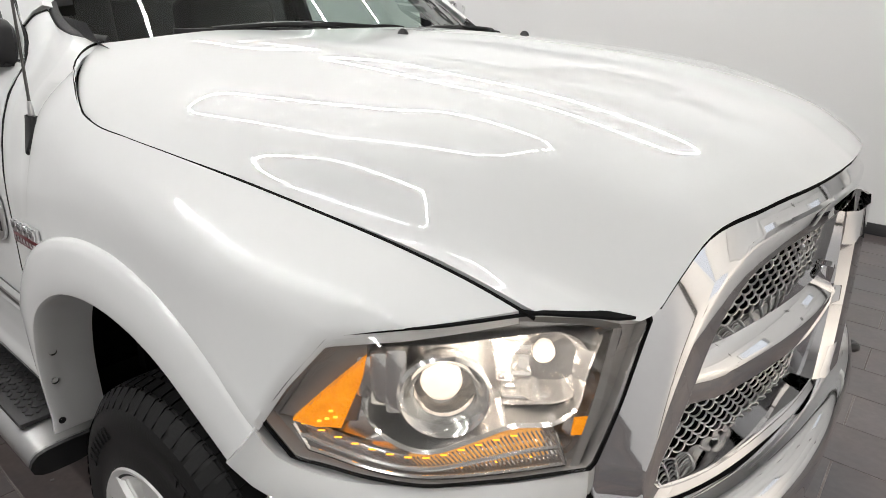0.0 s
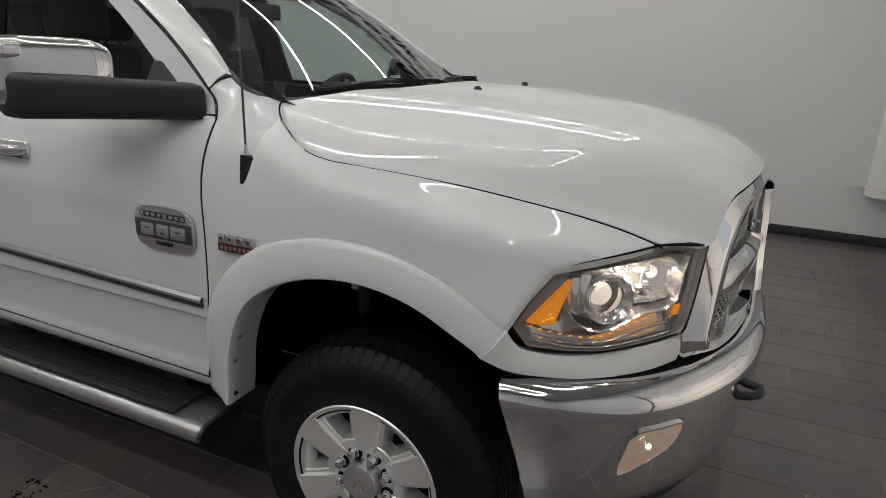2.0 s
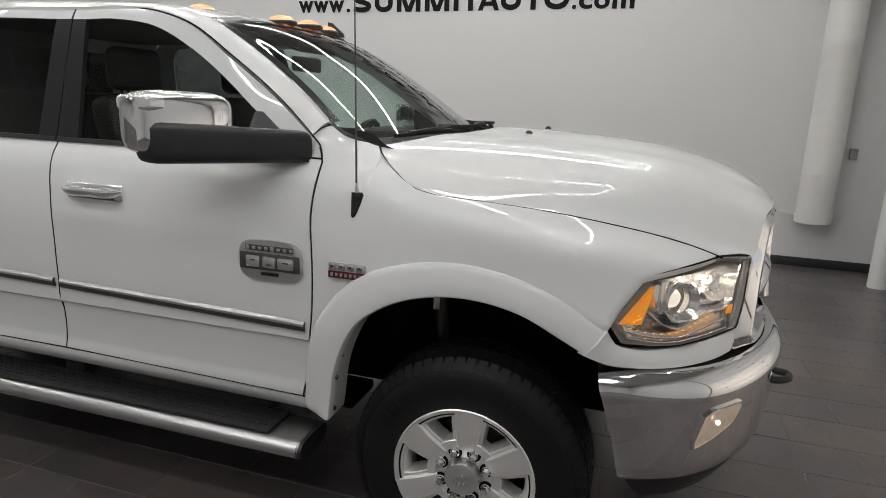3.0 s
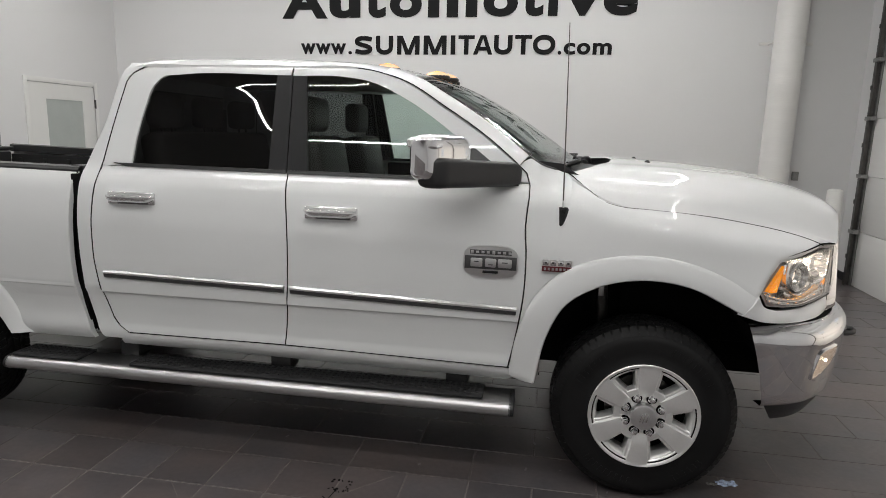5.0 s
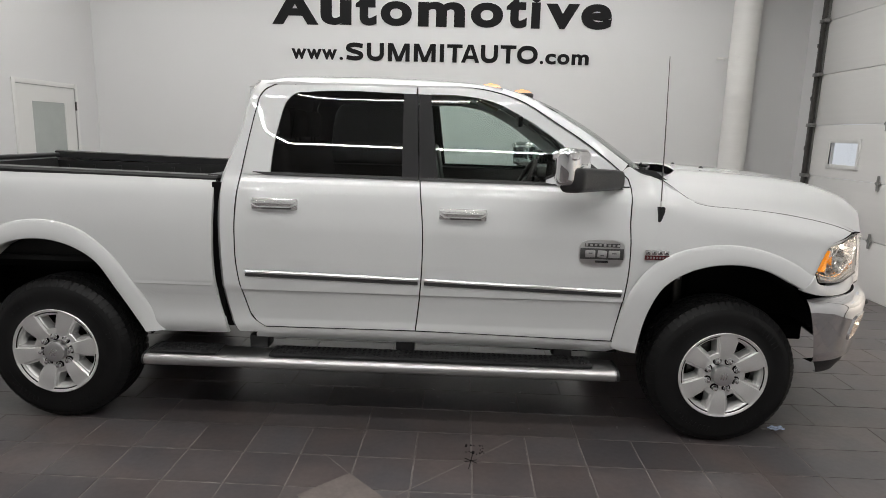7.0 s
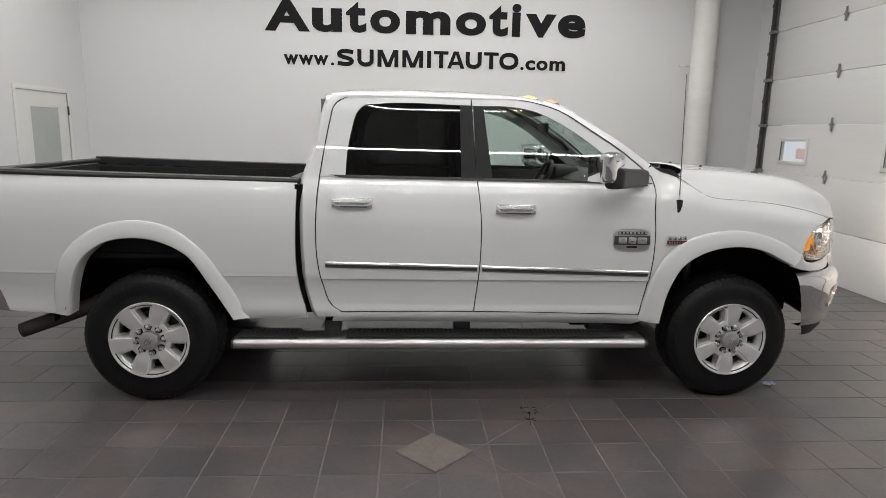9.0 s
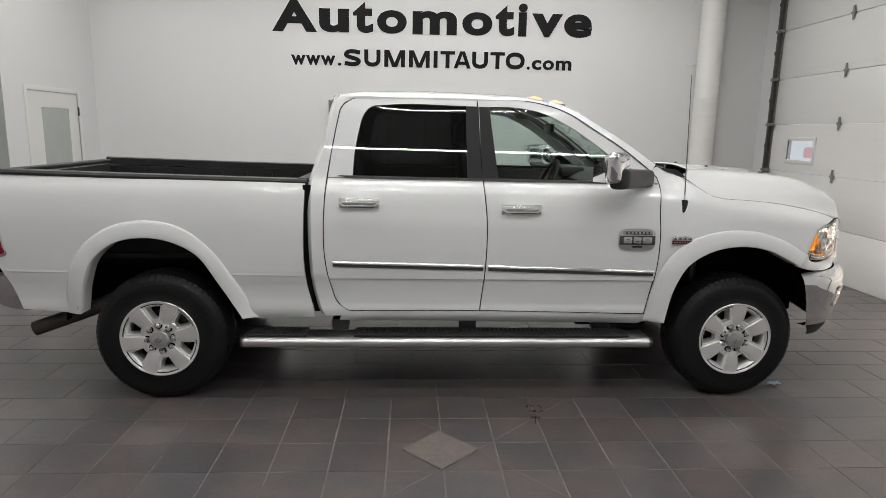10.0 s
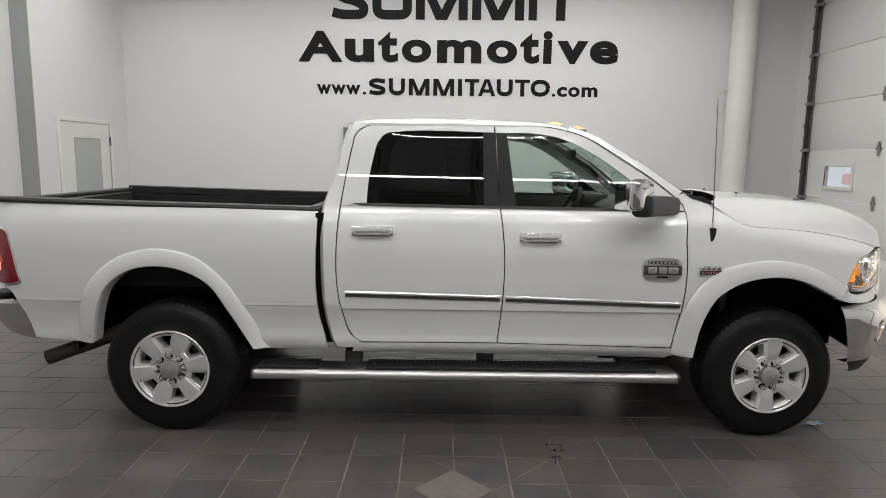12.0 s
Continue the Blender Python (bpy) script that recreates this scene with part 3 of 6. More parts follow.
# ---- ceiling lights: long loops of led tube, the west pair added as fill ----
def light_loop(cx, cy, lx, ly, cut, watts):
    pts = [(-lx / 2 + cut, -ly / 2), (lx / 2 - cut, -ly / 2), (lx / 2, -ly / 2 + cut), (lx / 2, ly / 2 - cut), (lx / 2 - cut, ly / 2), (-lx / 2 + cut, ly / 2), (-lx / 2, ly / 2 - cut), (-lx / 2, -ly / 2 + cut)]
    lamp = thing("ceiling_light", "long loop of white led tubes hung under the ceiling, out of view", "ceiling light", pose(cx, cy, LAMP_Z), "light loops")
    for (xa, ya), (xb, yb) in zip(pts, pts[1:] + pts[:1]):
        long = math.hypot(xb - xa, yb - ya)
        ang = math.degrees(math.atan2(yb - ya, xb - xa))
        mid = ((xa + xb) / 2, (ya + yb) / 2)
        part("housing", box_bm((long, 0.07, 0.05), (0, 0, 0.035), 0.004), DOORPAINT, lamp, m=pose(mid[0], mid[1], 0, 0, 0, ang))
        d = bpy.data.lights.new("led_tube", "AREA")
        d.shape, d.size, d.size_y = "RECTANGLE", long - 0.02, 0.036
        d.energy, d.color = watts * long, (1.0, 0.985, 0.96)
        lo = new("led_tube", d)
        lo.parent = lamp
        lo.matrix_basis = pose(mid[0], mid[1], 0.0, 0, 0, ang)
    for x in (-lx / 2 + cut, lx / 2 - cut):
        for y in (-ly / 2, ly / 2):
            part("hanger", tube_bm([(x, y, 0.06), (x, y, CEIL - LAMP_Z)], 0.004, 6), STEEL, lamp)


light_loop(-1.4, -4.25, 5.2, 1.6, 0.25, 12.5)
light_loop(-1.4, -0.85, 5.2, 1.6, 0.25, 7)
light_loop(-1.4, 2.55, 5.2, 1.6, 0.25, 11)
# unseen west pair, added to brighten the left walls and corner
light_loop(-5.9, -0.85, 1.4, 1.6, 0.25, 10)
light_loop(-5.9, 2.55, 1.4, 1.6, 0.25, 7)

# ---- the pickup truck ----
TRUCK = pose(-0.022, 0.0, 0.0, 0, 0, 1.2)
truck = thing("pickup_truck", "white crew-cab pickup truck with chrome trim, lights on", "pickup truck", TRUCK)

W = curve1([(0.48, 0.86), (0.54, 0.915), (0.58, 0.938), (0.605, 0.941), (0.65, 0.937), (0.70, 0.938), (0.76, 0.944), (0.808, 0.9525), (0.8125, 0.9555), (0.816, 0.9625), (0.90, 0.965), (1.0, 0.968), (1.15, 0.967), (1.28, 0.952), (1.36, 0.932), (1.41, 0.907), (1.445, 0.880), (1.46, 0.8745), (1.62, 0.823), (1.76, 0.778), (1.90, 0.732), (1.96, 0.702), (2.0, 0.66)])


def side(g, out=0.0):
    """Points of the body's side from pairs of x and height."""
    g = np.asarray(g)
    return np.stack([g[..., 0], -(W(g[..., 1]) + out), g[..., 1]], -1)


def both(name, rows, material, parent=None, label="", inset=None, close=False, angle=38):
    """The same skin on both sides of the truck. Returns the two parts, right side first."""
    return [part(name, rows_bm(rows, close=close, inset=inset, flip=f), material, parent[k] if isinstance(parent, list) else (parent or truck), label, angle=angle) for k, f in enumerate((1, -1))]


IN = (0, 0.022, 0)
# doors, below the belt
B_SEAM = [(-1.736, 0.604), (-1.717, 0.792), (-1.706, 0.982), (-1.706, 1.167), (-1.732, 1.450)]
F_CUT = [(-0.628, 0.585), (-0.612, 0.657), (-0.588, 0.80), (-0.572, 0.926), (-0.569, 1.151), (-0.577, 1.26), (-0.573, 1.34), (-0.568, 1.40), (-0.570, 1.445)]
R_CUT = [(-2.597, 0.600), (-2.652, 0.637), (-2.707, 0.771), (-2.743, 0.96), (-2.748, 1.146), (-2.731, 1.455)]
G = 0.0035


def shift(p, dx):
    return [(x + dx, z) for x, z in p]


nv = 300
fdoor_g = coons(cat([(-1.736 + G, 0.604), (-0.628 - G, 0.585)], 24), cat(shift(F_CUT, -G), nv), cat([(-1.732 + G, 1.450), (-0.570 - G, 1.445)], 24), cat(shift(B_SEAM, G), nv))
rdoor_g = coons(cat([(-2.597 + G, 0.600), (-1.736 - G, 0.604)], 24), cat(shift(B_SEAM, -G), nv), cat([(-2.731 + G, 1.455), (-1.732 - G, 1.450)], 24), cat(shift(R_CUT, G), nv))
front_door = both("front_door", side(fdoor_g), PAINT, inset=IN)
rear_door = both("rear_door", side(rdoor_g), PAINT, inset=IN)

# window frames of the doors
f_out = cat([(-0.571 - G, 1.452), (-0.592 - G, 1.497), (-0.632, 1.527), (-0.80, 1.656), (-0.995, 1.780), (-1.205, 1.905), (-1.394, 1.955), (-1.60, 1.962), (-1.762, 1.960)], 48)
f_in = cat([(-0.655, 1.452), (-0.74, 1.518), (-0.871, 1.609), (-0.989, 1.698), (-1.182, 1.820), (-1.358, 1.897), (-1.507, 1.921), (-1.762, 1.922)], 48)
r_out = cat([(-1.772, 1.960), (-2.45, 1.955), (-2.59, 1.946), (-2.645, 1.905), (-2.668, 1.82), (-2.693, 1.685), (-2.727, 1.458)], 48)
r_in = cat([(-1.772, 1.924), (-2.38, 1.919), (-2.46, 1.908), (-2.505, 1.86), (-2.535, 1.759), (-2.562, 1.60), (-2.570, 1.458)], 48)


def band(a, b, n=5, lip=0.02):
    """Rows from one line to another on the side, turned in along the second."""
    rows = [side(a * (1 - k / (n - 1)) + b * k / (n - 1)) for k in range(n)]
    last = side(b)
    last[:, 1] += lip
    return rows + [last]


both("window_frame", band(f_out, f_in), PAINT, front_door, inset=None)
both("window_frame", band(r_out, r_in), PAINT, rear_door, inset=None)


def strip(pts_l, pts_r, n=14, out=0.0):
    l, r = cat(pts_l, n), cat(pts_r, n)
    return [side(l * (1 - k / 3) + r * k / 3, out) for k in range(4)]


both("pillar_trim", strip([(-1.690, 1.921), (-1.632, 1.455)], [(-1.755, 1.9225), (-1.736, 1.455)], out=0.004), TRIM, front_door, "satin black pillar trim", inset=(0, 0.02, 0))
both("pillar_trim", strip([(-1.7605, 1.9235), (-1.741, 1.455)], [(-1.842, 1.9225), (-1.833, 1.455)], out=0.004), TRIM, rear_door, "satin black pillar trim", inset=(0, 0.02, 0))
both("belt_seal", strip([(-0.645, 1.444), (-1.735, 1.449)], [(-0.645, 1.460), (-1.735, 1.466)], out=0.006), BLACK, front_door, "black rubber belt seal", inset=(0, 0.02, 0))
both("belt_seal", strip([(-1.742, 1.449), (-2.590, 1.455)], [(-1.742, 1.466), (-2.67, 1.472)], out=0.006), BLACK, rear_door, "black rubber belt seal", inset=(0, 0.02, 0))


def pane_rows(top, bottom, n=24, m=12, back=0.012):
    t, b = cat(top, n), cat(bottom, n)
    return [side(b * (1 - k / (m - 1)) + t * k / (m - 1), -back) for k in range(m)]


for ob in both("door_glass", pane_rows(list(f_in[::-1]), [(-1.762, 1.445), (-0.655, 1.445)]), FRONTGLASS, front_door, "clear greenish door glass"):
    ob.visible_shadow = False
for ob in both("door_glass", pane_rows(list(r_in), [(-1.772, 1.445), (-2.570, 1.445)]), TINTED, rear_door, "dark privacy glass"):
    ob.visible_shadow = False

# mouldings and handles on the doors
both("moulding", [side(cat(p, 20), o) for p, o in (([(-1.692, 0.874), (-0.602, 0.846)], 0.001), ([(-1.692, 0.880), (-0.600, 0.852)], 0.012), ([(-1.692, 0.905), (-0.598, 0.877)], 0.014), ([(-1.692, 0.912), (-0.598, 0.884)], 0.004))], GREYTRIM, front_door, "grey and chrome body moulding", inset=(0, 0.012, 0))
both("moulding", [side(cat(p, 20), o) for p, o in (([(-2.690, 0.893), (-1.726, 0.875)], 0.001), ([(-2.690, 0.899), (-1.726, 0.881)], 0.012), ([(-2.690, 0.924), (-1.726, 0.906)], 0.014), ([(-2.690, 0.931), (-1.726, 0.913)], 0.004))], GREYTRIM, rear_door, "grey and chrome body moulding", inset=(0, 0.012, 0))
both("moulding_edge", [side(cat(p, 20), o) for p, o in (([(-1.692, 0.897), (-0.598, 0.869)], 0.0155), ([(-1.692, 0.906), (-0.598, 0.878)], 0.0160), ([(-1.692, 0.915), (-0.598, 0.887)], 0.006))], SATIN, front_door, "chrome moulding edge")
both("moulding_edge", [side(cat(p, 20), o) for p, o in (([(-2.690, 0.916), (-1.726, 0.898)], 0.0155), ([(-2.690, 0.925), (-1.726, 0.907)], 0.0160), ([(-2.690, 0.934), (-1.726, 0.916)], 0.006))], SATIN, rear_door, "chrome moulding edge")


def handle(parent, x0, x1, z, f):
    y = -float(W(np.array(z)))
    cx, half = (x0 + x1) / 2, (x1 - x0) / 2
    h = part("door_handle", box_bm((2 * half, 0.016, 0.062), (cx, f * (y - 0.005), z), 0.0075, seg=3), HANDLE, parent, "chrome door handle")
    path = [(x0 + 0.012, f * (y - 0.008), z), (x0 + 0.03, f * (y - 0.038), z), (cx, f * (y - 0.044), z), (x1 - 0.03, f * (y - 0.038), z), (x1 - 0.012, f * (y - 0.008), z)]
    part("grip", tube_bm(cat(path, 24), 0.019, 16, flat=(0.55, 1.15)), HANDLE, h)
    # the shade below the grip is a thin dark bar
    part("grip_shade", box_bm((half * 1.3, 0.002, 0.014), (cx + 0.012, f * (y - 0.0138), z - 0.020), 0.0008), BADGE, h, "dark bar for the shaded gap under the grip")
    part("keyhole", lathe_bm([(0.001, -0.018 * f), (0.007, -0.018 * f)], 12), BLACK, h, m=pose(x1 - 0.016, f * (y - 0.001), z))


for k, f in enumerate((1, -1)):
    handle(front_door[k], -1.618, -1.358, 1.277, f)
    handle(rear_door[k], -2.652, -2.396, 1.303, f)

# black tubes for the rubber seals, also drawing the shade in the door gaps
def seal(name, pts, parent, out=-0.001, smooth=True):
    for k, f in enumerate((1, -1)):
        p = side(cat(pts, 40, smooth), out) * np.array([1, f, 1])
        part(name, tube_bm(p, 0.0028, 6), GLOSSBLACK, parent[k], "black tube for the rubber seal and the shaded door gap")


seal("door_gap_seal", B_SEAM + [(-1.752, 1.70), (-1.767, 1.962)], front_door)
seal("door_gap_seal", [(x + 0.001, z) for x, z in F_CUT] + [(-0.588, 1.497), (-0.621, 1.526), (-0.79, 1.661), (-0.985, 1.786), (-1.20, 1.909), (-1.30, 1.940), (-1.394, 1.960), (-1.60, 1.966), (-1.764, 1.966)], front_door)
seal("door_gap_seal", R_CUT + [(-2.697, 1.685), (-2.672, 1.82), (-2.649, 1.907), (-2.595, 1.950), (-2.45, 1.959), (-1.77, 1.966)], rear_door)
seal("door_gap_seal", [(-2.59, 0.597), (-1.736, 0.600), (-0.60, 0.581)], front_door, -0.002)

# rocker below the doors
both("rocker_panel", [side(cat(p, 40), o) for p, o in (([(-2.60, 0.594), (-1.736, 0.597), (-0.585, 0.578)], -0.004), ([(-2.63, 0.580), (-1.736, 0.581), (-0.585, 0.562)], 0.000), ([(-2.65, 0.55), (-1.736, 0.549), (-0.585, 0.53)], 0.004), ([(-2.66, 0.52), (-1.736, 0.515), (-0.64, 0.497)], -0.004))], PAINT, inset=(0, 0.05, 0.0))

# cab corner and back
cut = np.vstack([cat([(-1.765, 1.968), (-2.45, 1.963), (-2.598, 1.953), (-2.652, 1.908), (-2.675, 1.82), (-2.700, 1.685), (-2.736, 1.450)], 40), cat(shift(R_CUT[::-1], -G), 34)[1:], cat([(-2.60, 0.594), (-2.63, 0.56)], 3)[1:]])
rear_x = curve1([(0.5, -2.71), (0.56, -2.77), (0.65, -2.805), (0.8, -2.835), (1.1, -2.850), (1.42, -2.852), (1.5, -2.83), (1.68, -2.768), (1.85, -2.735), (1.95, -2.705), (1.985, -2.67), (2.02, -2.60)])
rows = [side(cut)]
rear = np.stack([rear_x(cut[:, 1]), cut[:, 1]], 1)
n_top = 22
for k in range(n_top):
    u = k / (n_top - 1)
    rear[k] = (-1.765 - u * 0.93, 1.988 - 0.008 * u)
rear[n_top:36, 1] = np.linspace(1.972, 1.60, 36 - n_top)
rear[n_top:36, 0] = rear_x(rear[n_top:36, 1])
rows.append(side(cut * 0.5 + (rear + np.array([0.03, 0])) * 0.5, 0.0))
c1 = side(rear + np.array([0.025, 0]))
rows.append(c1)
c2 = side(rear)
c2[:, 1] += 0.035
rows.append(c2)
c3 = c2.copy()
c3[n_top:, 0] -= 0.004
c3[n_top:, 1] = c3[n_top:, 1] * 0.55
rows.append(c3)
c4 = c3.copy()
c4[n_top:, 1] = 0
both("cab_corner", rows, PAINT)
bm = bmesh.new()
for a, b, c, d in ((-0.64, -0.45, 0.55, 1.95), (0.45, 0.64, 0.55, 1.95), (-0.80, -0.64, 0.55, 1.52), (0.64, 0.80, 0.55, 1.52), (-0.45, 0.45, 0.55, 1.50), (-0.45, 0.45, 1.86, 1.96)):
    box_bm((0.03, b - a, d - c), (-2.76, (a + b) / 2, (c + d) / 2), 0, bm)
part("cab_rear_panel", bm, PAINT, truck, smooth=False)
rear_glass = part("rear_window", box_bm((0.006, 0.92, 0.38), (-2.755, 0, 1.68), 0.001), TINTED, truck, "dark rear window glass")
rear_glass.visible_shadow = False

# roof
edge = cat([(-1.215, -0.688, 1.925), (-1.394, -0.698, 1.964), (-1.75, -0.700, 1.972), (-2.30, -0.702, 1.970), (-2.60, -0.704, 1.966), (-2.70, -0.70, 1.94)], 40)
mid_x = np.linspace(-1.095, -2.765, 40)
mid_z = curve1([(-2.8, 1.97), (-2.72, 2.005), (-2.5, 2.03), (-2.1, 2.04), (-1.7, 2.032), (-1.4, 2.015), (-1.2, 1.985), (-1.09, 1.960)])(mid_x)
prof = curve1([(0, 0), (0.05, 0.30), (0.12, 0.52), (0.25, 0.76), (0.5, 0.93), (1, 1)])
rows = []
for k in range(40):
    e, row = edge[k], []
    for q in np.linspace(-1, 1, 41):
        a = abs(q)
        row.append((mid_x[k] + (e[0] - mid_x[k]) * a**2.2, q * -e[1], e[2] + (mid_z[k] - e[2]) * float(prof(1 - a))))
    rows.append(row)
part("roof", rows_bm(rows, inset=(0, 0, -0.02)), PAINT, truck)

# windscreen pillars and windscreen
ws_edge = cat([(-0.578, -0.795, 1.560), (-0.75, -0.722, 1.682), (-0.98, -0.668, 1.826), (-1.16, -0.632, 1.918), (-1.275, -0.605, 1.955)], 30)
pil = cat([(-0.620, 1.527), (-0.70, 1.592), (-0.79, 1.664), (-0.985, 1.788), (-1.20, 1.912), (-1.30, 1.945)], 30)
p0 = side(pil)
rows = [p0]
for u, h in ((0.3, 0.020), (0.6, 0.024), (1.0, 0.006)):
    r = p0 * (1 - u) + ws_edge * u
    r[:, 2] += h
    r[:, 0] += h * 0.6
    rows.append(r)
both("windscreen_pillar", rows, PAINT, inset=(-0.01, 0.01, -0.01))
top = cat([(-1.275, -0.605, 1.955), (-1.155, -0.35, 1.962), (-1.10, 0, 1.960), (-1.155, 0.35, 1.962), (-1.275, 0.605, 1.955)], 60)
bot = cat([(-0.578, -0.795, 1.560), (-0.525, -0.795, 1.520), (-0.45, -0.74, 1.495), (-0.36, -0.40, 1.508), (-0.30, 0, 1.515), (-0.36, 0.40, 1.508), (-0.45, 0.74, 1.495), (-0.525, 0.795, 1.520), (-0.578, 0.795, 1.560)], 60)
lft = ws_edge.copy()
rgt = ws_edge * np.array([1, -1, 1])
g = coons(bot, rgt, top, lft)
u = np.linspace(0, 1, g.shape[0])[:, None]
g[..., 2] += 0.008 * np.sin(np.pi * u)
g[..., 0] += 0.005 * np.sin(np.pi * u)
ws = part("windscreen", rows_bm(g), WINDSHIELD, truck, "greenish windscreen glass")
ws.visible_shadow = False
rows = [g[-1] + np.array([0, 0, 0.004]), g[-2] + np.array([0.003, 0, 0.004]), g[-3] + np.array([0.003, 0, 0.004])]
part("windscreen_band", rows_bm(rows), GLOSSBLACK, ws, "black band along the top of the windscreen")
for f in (1, -1):
    e0 = ws_edge * np.array([1, f, 1])
    e1 = e0.copy()
    e1[:, 1] *= 0.955
    e1[:, 2] += 0.005
    e1[:, 0] += 0.012
    part("windscreen_band", rows_bm([e0 + np.array([0.004, 0, 0.008]), e1 + np.array([0.004, 0, 0.008])]), GLOSSBLACK, ws, "black band along the side of the windscreen")
part("cowl", rows_bm([bot + np.array([-0.02, 0, -0.004]), bot + np.array([0.03, 0, -0.010]), bot + np.array([0.16, 0, -0.022])]), BLACK, truck, "black plastic cowl below the windscreen", smooth=True)
for f in (1, -1):
    foot = cat([(-0.592, -0.800, 1.572), (-0.563, -0.808, 1.551), (-0.512, -0.812, 1.524), (-0.45, -0.803, 1.507), (-0.405, -0.770, 1.500)], 26) * np.array([1, f, 1])
    part("corner_seal", tube_bm(foot + np.array([-0.002, 0.008 * f, 0.001]), 0.013, 8, flat=(1, 0.45)), BLACK, ws, "black rubber windscreen seal")

# front fenders
SEAM = [(-0.405, -0.775, 1.501), (-0.386, -0.815, 1.491), (-0.353, -0.858, 1.465), (-0.29, -0.892, 1.418), (-0.228, -0.911, 1.379), (-0.17, -0.9155, 1.365), (-0.05, -0.914, 1.356), (0.1, -0.906, 1.346), (0.25, -0.888, 1.330), (0.4, -0.860, 1.306), (0.55, -0.827, 1.276), (0.66, -0.802, 1.246), (0.734, -0.784, 1.219)]
# lengthwise lines that the hood and fenders are drawn over: side, shoulder, hood seam, slope, crease, top, crown
XS = (-0.66, -0.42, -0.20, 0.10, 0.40, 0.60, 0.75, 0.87, 0.97)
CREASE_Y = (0.785, 0.782, 0.755, 0.736, 0.714, 0.686, 0.645, 0.600, 0.52)
CREASE_Z = (1.518, 1.499, 1.481, 1.468, 1.445, 1.412, 1.370, 1.323, 1.24)
CROWN_Z = (1.562, 1.555, 1.552, 1.5435, 1.522, 1.495, 1.458, 1.412, 1.345)
LINES_Y = [
    (0.968, 0.978, 0.988, 0.997, 0.990, 0.915, 0.815, 0.73, 0.66),
    (0.967, 0.974, 0.981, 0.986, 0.970, 0.902, 0.809, 0.73, 0.65),
    (0.952, 0.952, 0.962, 0.968, 0.943, 0.874, 0.798, 0.72, 0.63),
    (0.925, 0.921, 0.916, 0.906, 0.860, 0.816, 0.779, 0.70, 0.60),
    (0.862, 0.856, 0.847, 0.8415, 0.8056, 0.763, 0.711, 0.652, 0.56),
    CREASE_Y]
LINES_Z = [
    (1.00, 1.00, 1.00, 1.00, 1.00, 1.00, 1.00, 1.00, 1.00),
    (1.15, 1.16, 1.170, 1.170, 1.160, 1.150, 1.130, 1.12, 1.12),
    (1.28, 1.28, 1.285, 1.272, 1.240, 1.213, 1.182, 1.17, 1.17),
    (1.38, 1.380, 1.366, 1.346, 1.306, 1.263, 1.213, 1.20, 1.20),
    (1.470, 1.456, 1.432, 1.412, 1.378, 1.336, 1.288, 1.247, 1.215),
    CREASE_Z]
# the top is nearly flat and falls ever steeper towards the crease
for share, fall in ((0.86, 0.467), (0.62, 0.224), (0.30, 0.073), (0.0, 0.0)):
    LINES_Y.append(tuple(share * y for y in CREASE_Y))
    LINES_Z.append(tuple(c - (c - z) * fall for c, z in zip(CROWN_Z, CREASE_Z)))
LAST = len(LINES_Y) - 1


def loft_grid():
    """The front body as a fine sheet of points: every x of GX_, every line number of VV."""
    y, z = spline(XS, np.array(LINES_Y).T)(GX_), spline(XS, np.array(LINES_Z).T)(GX_)
    ref = np.stack([LINES_Y, LINES_Z], -1)[:, 3]
    knots = np.r_[0, np.cumsum(np.linalg.norm(np.diff(ref, axis=0), axis=1))]
    both_knots = np.r_[knots, 2 * knots[-1] - knots[-2::-1]]
    at = np.interp(VV, np.arange(len(knots)), knots)
    out = np.zeros((len(GX_), len(VV), 3))
    for k in range(len(GX_)):
        f = spline(both_knots, np.stack([np.r_[y[k], -y[k][-2::-1]], np.r_[z[k], z[k][-2::-1]]], 1))(at)
        out[k, :, 0], out[k, :, 1], out[k, :, 2] = GX_[k], -f[:, 0], f[:, 1]
    return out


GX_ = np.linspace(XS[0], XS[-1], 240)
VV = np.linspace(0, LAST, 901)
SHEET = loft_grid()


def shell(x, v):
    """The point of the front body at x, v lines up from the side."""
    x, v = np.asarray(x, float), np.asarray(v, float)
    i = np.clip((x - GX_[0]) / (GX_[1] - GX_[0]), 0, len(GX_) - 1.001)
    j = np.clip(v / VV[1], 0, len(VV) - 1.001)
    a, b = i.astype(int), j.astype(int)
    u, w = (i - a)[..., None], (j - b)[..., None]
    return (SHEET[a, b] * (1 - u) + SHEET[a + 1, b] * u) * (1 - w) + (SHEET[a, b + 1] * (1 - u) + SHEET[a + 1, b + 1] * u) * w


def v_of(x, y=None, z=None):
    """The number of the line nearest to a place."""
    out = []
    for k in range(len(x)):
        p = shell(np.full(len(VV), x[k]), VV)
        d = (p[:, 2] - z[k]) ** 2 + (0 if y is None else (p[:, 1] - y[k]) ** 2)
        out.append(VV[int(np.argmin(d))])
    return np.convolve(np.pad(out, 2, mode="edge"), np.ones(5) / 5, "valid")


seam = cat(SEAM, 60)
seam_v = v_of(seam[:, 0], seam[:, 1], seam[:, 2])
SEAM_V = lambda x: np.interp(x, seam[:, 0], seam_v)

HL = Matrix(((0.765, -0.644, 0, 0.64), (0.644, 0.765, 0, -0.83), (0, 0, 1, 1.07), (0, 0, 0, 1)))
